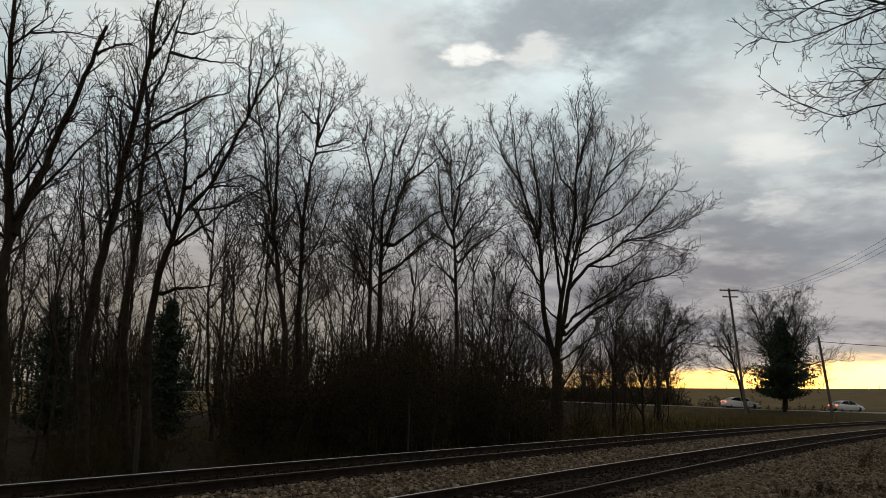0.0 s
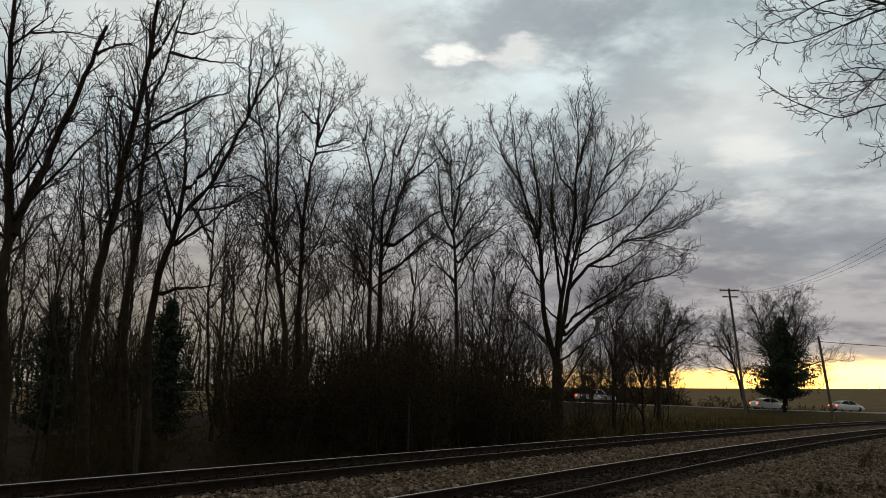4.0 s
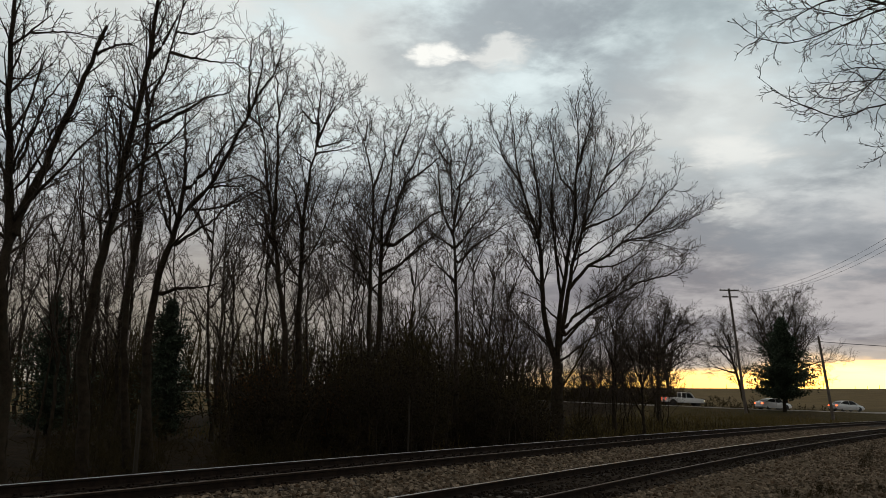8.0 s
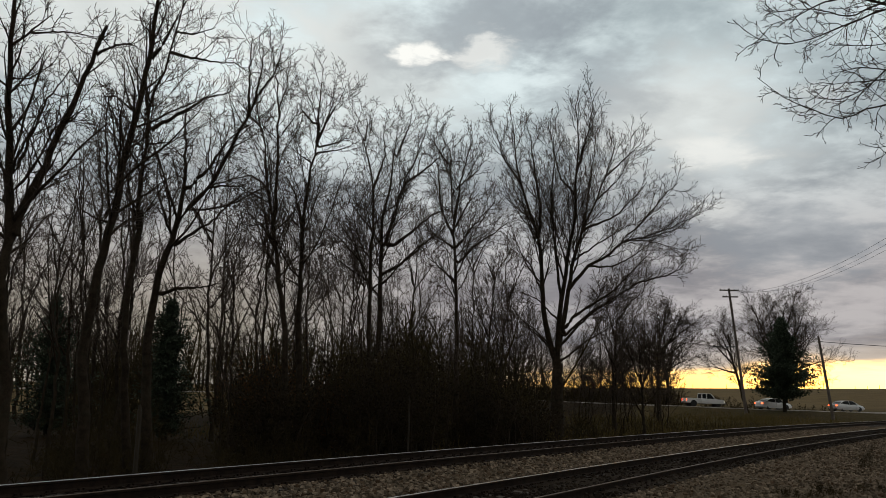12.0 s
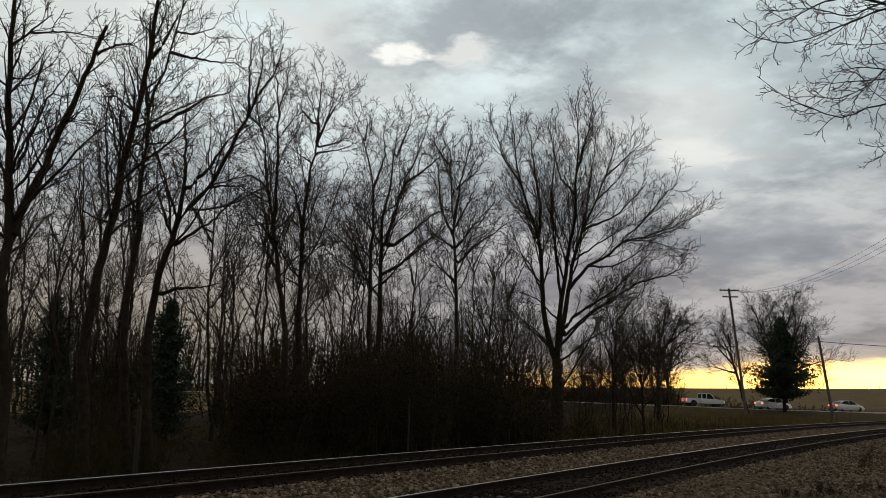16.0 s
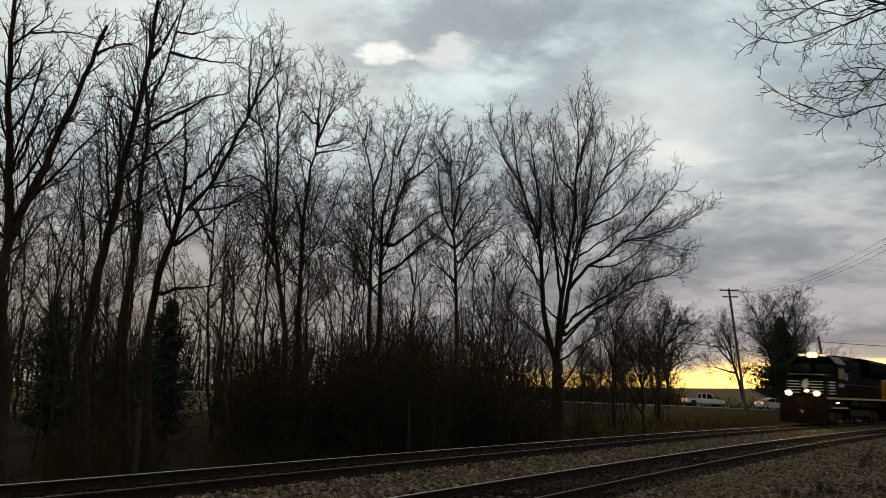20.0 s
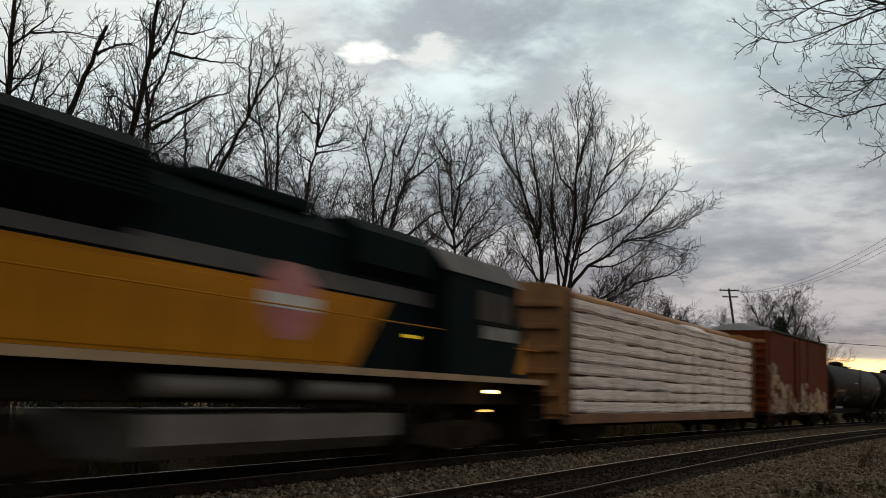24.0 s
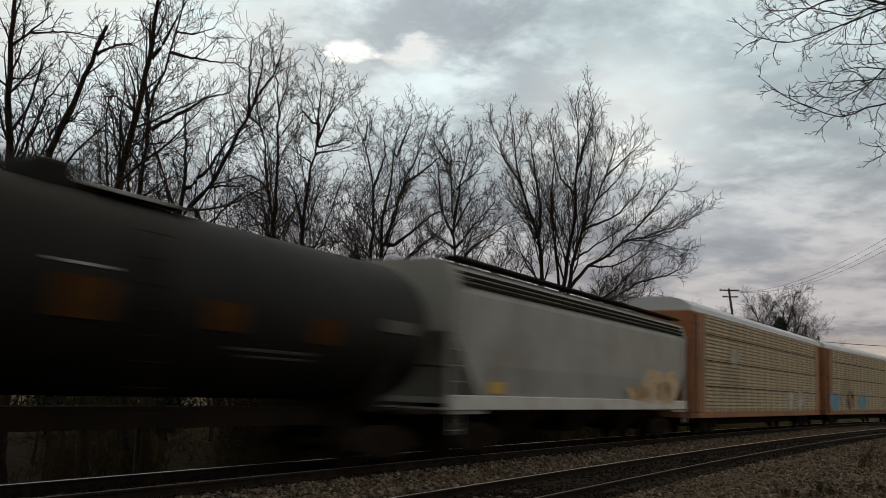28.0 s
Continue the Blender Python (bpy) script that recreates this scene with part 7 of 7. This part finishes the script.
def sedan(label, paint, m):
    """A four-door saloon; x forward."""
    car = thing("sedan_car", label, "car", m)
    def sec(x, w, z0, z1, z2):
        return [(x, -w, z0), (x, -w * 1.02, (z0 + z1) / 2), (x, -w * 0.96, z1), (x, -w * 0.86, z2), (x, w * 0.86, z2), (x, w * 0.96, z1), (x, w * 1.02, (z0 + z1) / 2), (x, w, z0)]
    body = part("body", loft([sec(-2.42, 0.70, 0.42, 0.80, 0.90), sec(-2.25, 0.84, 0.28, 0.90, 1.02), sec(-1.5, 0.90, 0.22, 0.92, 1.03), sec(0.0, 0.91, 0.20, 0.88, 0.96), sec(1.1, 0.90, 0.20, 0.86, 0.95), sec(2.0, 0.85, 0.22, 0.72, 0.80), sec(2.35, 0.72, 0.30, 0.60, 0.66), sec(2.44, 0.60, 0.38, 0.52, 0.56)]), paint, car, smooth=True)
    def top(x, w, z):
        return [(x, -w, 0.9), (x, -w * 0.8, z), (x, w * 0.8, z), (x, w, 0.9)]
    part("cabin", loft([top(-1.95, 0.74, 0.98), top(-1.15, 0.82, 1.36), top(-0.4, 0.84, 1.45), top(0.3, 0.84, 1.42), top(1.25, 0.80, 0.95)]), GLASS, car, "dark glazed cabin", smooth=True)
    part("roof_panel", loft([[(x, -w, z - 0.03), (x, -w, z + 0.015), (x, w, z + 0.015), (x, w, z - 0.03)] for x, w, z in ((-1.3, 0.62, 1.32), (-1.0, 0.66, 1.39), (-0.4, 0.68, 1.455), (0.25, 0.68, 1.43), (0.5, 0.64, 1.34))]), paint, car, smooth=True)
    for s in (-1, 1):
        for pts in (((-1.95, 0.98), (-1.15, 1.37)), ((-0.28, 0.92), (-0.32, 1.43)), ((1.25, 0.95), (0.35, 1.40))):
            (x0, z0), (x1, z1) = pts
            part("pillar", Shape().tube((x0, s * 0.79, z0), (x1, s * 0.675, z1), 0.05, n=6), paint, car)
        part("tail_light", Shape().box(-2.44, -2.28, s * 0.68 - 0.14, s * 0.68 + 0.14, 0.72, 0.88, 0.02), TAIL, car, "lit red tail light")
        part("headlight", Shape().box(2.16, 2.36, s * 0.66 - 0.12, s * 0.66 + 0.12, 0.56, 0.68, 0.02), GLASS, car)
        part("mirror", Shape().box(0.75, 0.9, s * 0.98 - 0.1, s * 0.98 + 0.1, 0.92, 1.04, 0.03), paint, car)
        for x in (-0.3, 0.75):
            part("door_seam", Shape().box(x - 0.008, x + 0.008, s * 0.915 - 0.012, s * 0.915 + 0.012, 0.32, 0.9), TYRE, body)
    part("bumper", Shape().box(-2.46, -2.36, -0.72, 0.72, 0.36, 0.56, 0.04), paint, car)
    road_wheels(car, (-1.4, 1.4), 0.80, 0.33)
    return car


def pickup(m):
    """An extended-cab pickup truck; x forward."""
    car = thing("pickup_truck", "white extended-cab pickup truck waiting on the road", "truck", m)
    def sec(x, w, z0, z1):
        return [(x, -w, z0), (x, -w * 1.02, (z0 + z1) / 2), (x, -w * 0.95, z1), (x, w * 0.95, z1), (x, w * 1.02, (z0 + z1) / 2), (x, w, z0)]
    part("body", loft([sec(-0.6, 0.95, 0.45, 1.12), sec(1.1, 0.95, 0.45, 1.10), sec(2.3, 0.93, 0.48, 1.04), sec(2.72, 0.86, 0.52, 0.95), sec(2.8, 0.8, 0.56, 0.8)]), CAR_WHITE, car, smooth=True)
    bed = Shape()
    bed.box(-2.8, -0.62, -0.95, -0.87, 0.5, 1.12, 0.03).box(-2.8, -0.62, 0.87, 0.95, 0.5, 1.12, 0.03).box(-2.8, -2.72, -0.9, 0.9, 0.5, 1.12, 0.02).box(-0.7, -0.62, -0.9, 0.9, 0.5, 1.12, 0.02).box(-2.8, -0.62, -0.9, 0.9, 0.48, 0.62)
    part("bed", bed, CAR_WHITE, car)
    def top(x, w, z):
        return [(x, -w, 1.06), (x, -w * 0.84, z), (x, w * 0.84, z), (x, w, 1.06)]
    part("cabin", loft([top(-0.55, 0.86, 1.72), top(-0.2, 0.87, 1.78), top(0.75, 0.87, 1.76), top(1.4, 0.85, 1.1)]), GLASS, car, "dark glazed cab", smooth=True)
    part("roof_panel", Shape().box(-0.6, 0.85, -0.74, 0.74, 1.74, 1.81, 0.03), CAR_WHITE, car)
    for s in (-1, 1):
        for x0, x1, z1 in ((-0.55, -0.5, 1.76), (0.15, 0.15, 1.78), (1.4, 0.8, 1.76)):
            part("pillar", Shape().tube((x0, s * 0.86, 1.06), (x1, s * 0.735, z1), 0.06, n=6), CAR_WHITE, car)
        part("tail_light", Shape().box(-2.83, -2.7, s * 0.86 - 0.09, s * 0.86 + 0.09, 0.75, 1.05, 0.02), TAIL, car, "lit red tail light")
        part("headlight", Shape().box(2.68, 2.83, s * 0.66 - 0.14, s * 0.66 + 0.14, 0.72, 0.88, 0.02), FRONT, car, "lit headlight")
        part("fender_flare", Shape().tube((-1.75, s * 0.93, 0.42), (-1.75, s * 0.97, 0.42), 0.46, n=18), TYRE, car)
    part("rear_bumper", Shape().box(-2.95, -2.8, -0.85, 0.85, 0.5, 0.66, 0.03), RIM, car)
    part("front_bumper", Shape().box(2.76, 2.9, -0.88, 0.88, 0.46, 0.64, 0.03), RIM, car)
    road_wheels(car, (-1.75, 1.85), 0.82, 0.37)
    return car


def road_pose(x, dy=-1.6):
    y, z = road_line(x)
    y2, z2 = road_line(x + 1.0)
    return pose(x, float(y) + dy, float(z) + 0.055 - 0.04, 0, -math.degrees(math.atan(float(z2 - z))), math.degrees(math.atan(float(y2 - y))))


def utility_pole(name, base, top, label, arms, lamp_at=0.0):
    p, q = Vector(base), Vector(top)
    pole = thing(name, label, "utility pole", pose(*base))
    d = q - p
    part("pole", Shape().tube((0, 0, -0.3), d, 0.19, 0.13, 12), POLE, pole)
    for f, w in arms:
        c = d * f
        arm = part("crossarm", Shape().box(c.x - w / 2, c.x + w / 2, c.y - 0.2, c.y - 0.06, c.z - 0.07, c.z + 0.07), POLE, pole)
        for k in (-0.46, -0.25, 0.25, 0.46):
            part("insulator", Shape().lathe([(c.z + 0.07, 0.03), (c.z + 0.14, 0.06), (c.z + 0.2, 0.05), (c.z + 0.22, 0.02)], 8, "z", (c.x + k * w, c.y - 0.13, 0)), GALV, arm)
    if lamp_at:
        c = d * lamp_at
        arm = part("lamp_arm", Shape().tube((c.x, c.y, c.z), (c.x - 4.7, c.y - 0.3, c.z + 0.05), 0.045, 0.035, 6), WIRE, pole)
        for x in (-0.9, -2.6):
            part("lamp_head", Shape().box(c.x + x - 0.42, c.x + x + 0.42, c.y - 0.25, c.y + 0.05, c.z - 0.11, c.z + 0.06, 0.03), WIRE, arm)
    return pole


def wooden_stake(name, x, y, height, r, label):
    z = float(rise(np.array([x]), np.array([y]))[0])
    sh = Shape().tube((0, 0, -0.3), (0.02 * height, 0, height * 0.93), r, r * 0.9, 7).tube((0.02 * height, 0, height * 0.93), (0.02 * height, 0, height), r * 0.9, r * 0.35, 7)
    return tagged(new_at(name, sh.mesh(name, STAKE), pose(x, y, z)), label, "post")


def new_at(name, me, m):
    ob = new(name, me)
    ob.matrix_basis = m
    return ob


STAKE = surface("weathered_stake", (0.017, 0.0125, 0.006), (0.028, 0.020, 0.010), 3, 30, 0.9, bump=0.3)


def cable(name, a, b, sag, r, label):
    a, b = Vector(a), Vector(b)
    pts = [a.lerp(b, t) - Vector((0, 0, 4 * sag * t * (1 - t))) for t in np.linspace(0, 1, 25)]
    ob = tagged(new(name, Shape().rod(pts, r, 5).mesh(name, WIRE)), label, "cable")
    return ob


# ---- build: large forms first ----
clouds = cloud_dome()
ground()
road()
track(True)
track(False)
ballast_stones("ballast_between", 12000, -14, 60, -3.0, -1.0, 0.042, 1)
ballast_stones("ballast_near_bed", 6000, -12, 60, -5.6, -2.8, 0.038, 2, True)
ballast_stones("ballast_shoulder", 12000, -8, 60, -10.5, -5.6, 0.040, 3)
ballast_stones("ballast_far_bed", 4000, -15, 40, -1.3, 1.6, 0.040, 4, True)
wood_edge()
wood_fill()
far_wood()
near_tree, boughs = overhang_tree()
brush_line()
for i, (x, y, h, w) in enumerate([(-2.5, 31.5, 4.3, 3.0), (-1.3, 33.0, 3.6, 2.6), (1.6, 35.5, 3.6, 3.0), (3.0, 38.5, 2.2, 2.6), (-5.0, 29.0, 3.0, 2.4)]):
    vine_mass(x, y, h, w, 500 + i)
vine_mass(-6.2, 34.0, 4.1, 1.5, 520, RUSSET, "bush still holding russet dead leaves in the wood")
vine_mass(-4.0, 32.0, 2.7, 1.2, 521, RUSSET, "low bush still holding russet dead leaves in the wood")
cedar(43.4, 121.0, 11.6, 9.8, 21, "dark green cedar beside the road", 46000, 0.13, 0.16)
cedar(-15.6, 38.0, 5.5, 3.6, 22, "dark green cedar in the wood", 16000, 0.06)
cedar(-10.5, 36.5, 5.3, 3.0, 23, "dark green cedar in the wood", 16000, 0.06)

grass_tufts()
for i, (x, y, h, w, k) in enumerate([(7.6, 19.6, 0.34, 0.8, 12), (8.2, 20.3, 0.30, 0.8, 10), (7.0, 19.9, 0.26, 0.6, 8), (13.3, 30.0, 0.85, 0.4, 5), (12.6, 28.6, 0.55, 0.5, 5), (9.3, 20.6, 0.3, 0.7, 8)]):
    weed_clump(x, y, h, w, 700 + i, k)

# ---- train ----
RAKE = []


def roll(car, s25, half):
    RAKE.append((car, s25, half))


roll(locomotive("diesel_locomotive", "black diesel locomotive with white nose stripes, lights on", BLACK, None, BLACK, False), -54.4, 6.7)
roll(locomotive("diesel_locomotive", "yellow and dark green diesel locomotive running cab last", GREEN, YELLOW, GREEN, True), -30.0, 6.7)
roll(centerbeam_car(), -5.55, 8.9)
roll(boxcar(), 17.05, 5.6)
roll(tank_car(), 35.08, 7.1)
roll(tank_car(), 53.75, 7.1)
roll(hopper_car(), 72.55, 7.5)
roll(autorack("cream autorack car with orange ends and white graffiti", CREAM, [(-4.4, 1.7, 1.8, 1.1, WHITE_TAG), (-7.0, 1.7, 1.9, 1.1, WHITE_TAG), (7.0, 3.55, 1.6, 0.9, WHITE_TAG)]), 96.7, 9.9)
roll(autorack("cream autorack car with orange ends and cyan graffiti", CREAM, [(11.0, 1.7, 3.2, 1.3, CYAN), (6.5, 1.8, 2.8, 1.5, PALE), (2.0, 1.7, 3.0, 1.3, CYAN)]), 125.2, 9.9)

# ---- along the road ----
car_a = sedan("white sedan driving to the crossing, brake lights lit", CAR_WHITE, road_pose(37.0))
car_b = sedan("silver sedan waiting at the crossing", CAR_SILVER, road_pose(58.4))
truck_a = pickup(road_pose(33.8))
truck_a.scale = (0.92, 0.95, 0.95)
utility_pole("utility_pole", (36.9, 116.0, 1.0), (35.4, 116.0, 15.9), "leaning wooden utility pole with two crossarms", [(0.985, 2.4), (0.93, 1.9)], 0.52)
utility_pole("guy_pole", (45.8, 112.0, 0.4), (44.55, 112.0, 9.85), "short leaning wooden guy pole", [])
cable("cable", (44.6, 112.0, 9.2), (60.0, 92.0, 7.2), 0.3, 0.035, "thick black cable from the guy pole")
for dx, z in ((-1.0, 15.7), (0.0, 15.6), (1.0, 15.7)):
    cable("power_line", (35.4 + dx, 116.0, z), (30.7 + dx * 0.7, 60.0, 13.2), 1.6, 0.011, "thin black overhead power line")

for k, px in enumerate((104, 118, 131, 139, 152, 158, 171, 176, 181, 190)):
    wooden_stake("fence_post", px, 395.0 - 0.1 * k, 1.3 + 0.2 * (k % 3), 0.11, "small fence post on the field's ridge")
wooden_stake("stake", -5.22, 16.5, 1.35, 0.045, "dull brown wooden stake beside the track")
wooden_stake("marker_post", -0.94, 27.0, 1.75, 0.025, "thin pale marker post among the brush")


# ---- what moves ----
def motions():
    walk(clouds, [(t, pose(0, 0, 0, 0, 0, 0.275 * t)) for t in (0.0, 7.0, 14.0, 21.0, 28.0)])
    for car, s25, half in RAKE:
        rows = []
        for i in range(57):
            t = i * 0.5
            q = t - 25
            rows.append((t, track_pose(s25 - 21.99 * q + (0.0728 * q * q if q > -7 else 0.0728 * 49 - 1.019 * (q + 7)), True, half)))
        walk(car, rows)
    sway = [(0, 0), (3, 2), (5.5, 4.5), (7, 3), (8, 3), (9, 5), (10, 6), (11, 6), (12.5, 5.5), (14.5, 3), (16, 2), (18, 3), (20, 2), (23.5, 1.5), (24.5, 0), (25.5, -2), (26.5, 2), (28, 0)]
    for i, (bough, (_, _, pts)) in enumerate(zip(boughs, OVERHANG[1:])):
        hub = Matrix.Translation((pts[0][0], 0, pts[0][1]))
        walk(bough, [(t, hub @ pose(0, 0, 0, 0, -0.085 * q * (0.8 + 0.1 * (i % 5)), 0) @ hub.inverted()) for t, q in sway])
    walk(car_a, [(t, road_pose(x)) for t, x in ((0.0, 39.16), (1.0, 40.12), (2.0, 41.16), (3.0, 42.12), (4.0, 43.00), (5.0, 43.60), (5.5, 43.74), (28.0, 43.74))])
    walk(car_b, [(0.0, road_pose(55.10)), (28.0, road_pose(55.10))])
    walk(truck_a, [(t, road_pose(x)) for t, x in ((0.0, 7.24), (3.0, 16.80), (5.0, 23.42), (6.1, 27.17), (7.0, 29.74), (8.0, 31.43), (9.0, 33.05), (10.0, 33.71), (11.0, 34.08), (12.0, 34.15), (28.0, 34.15))])


motions()
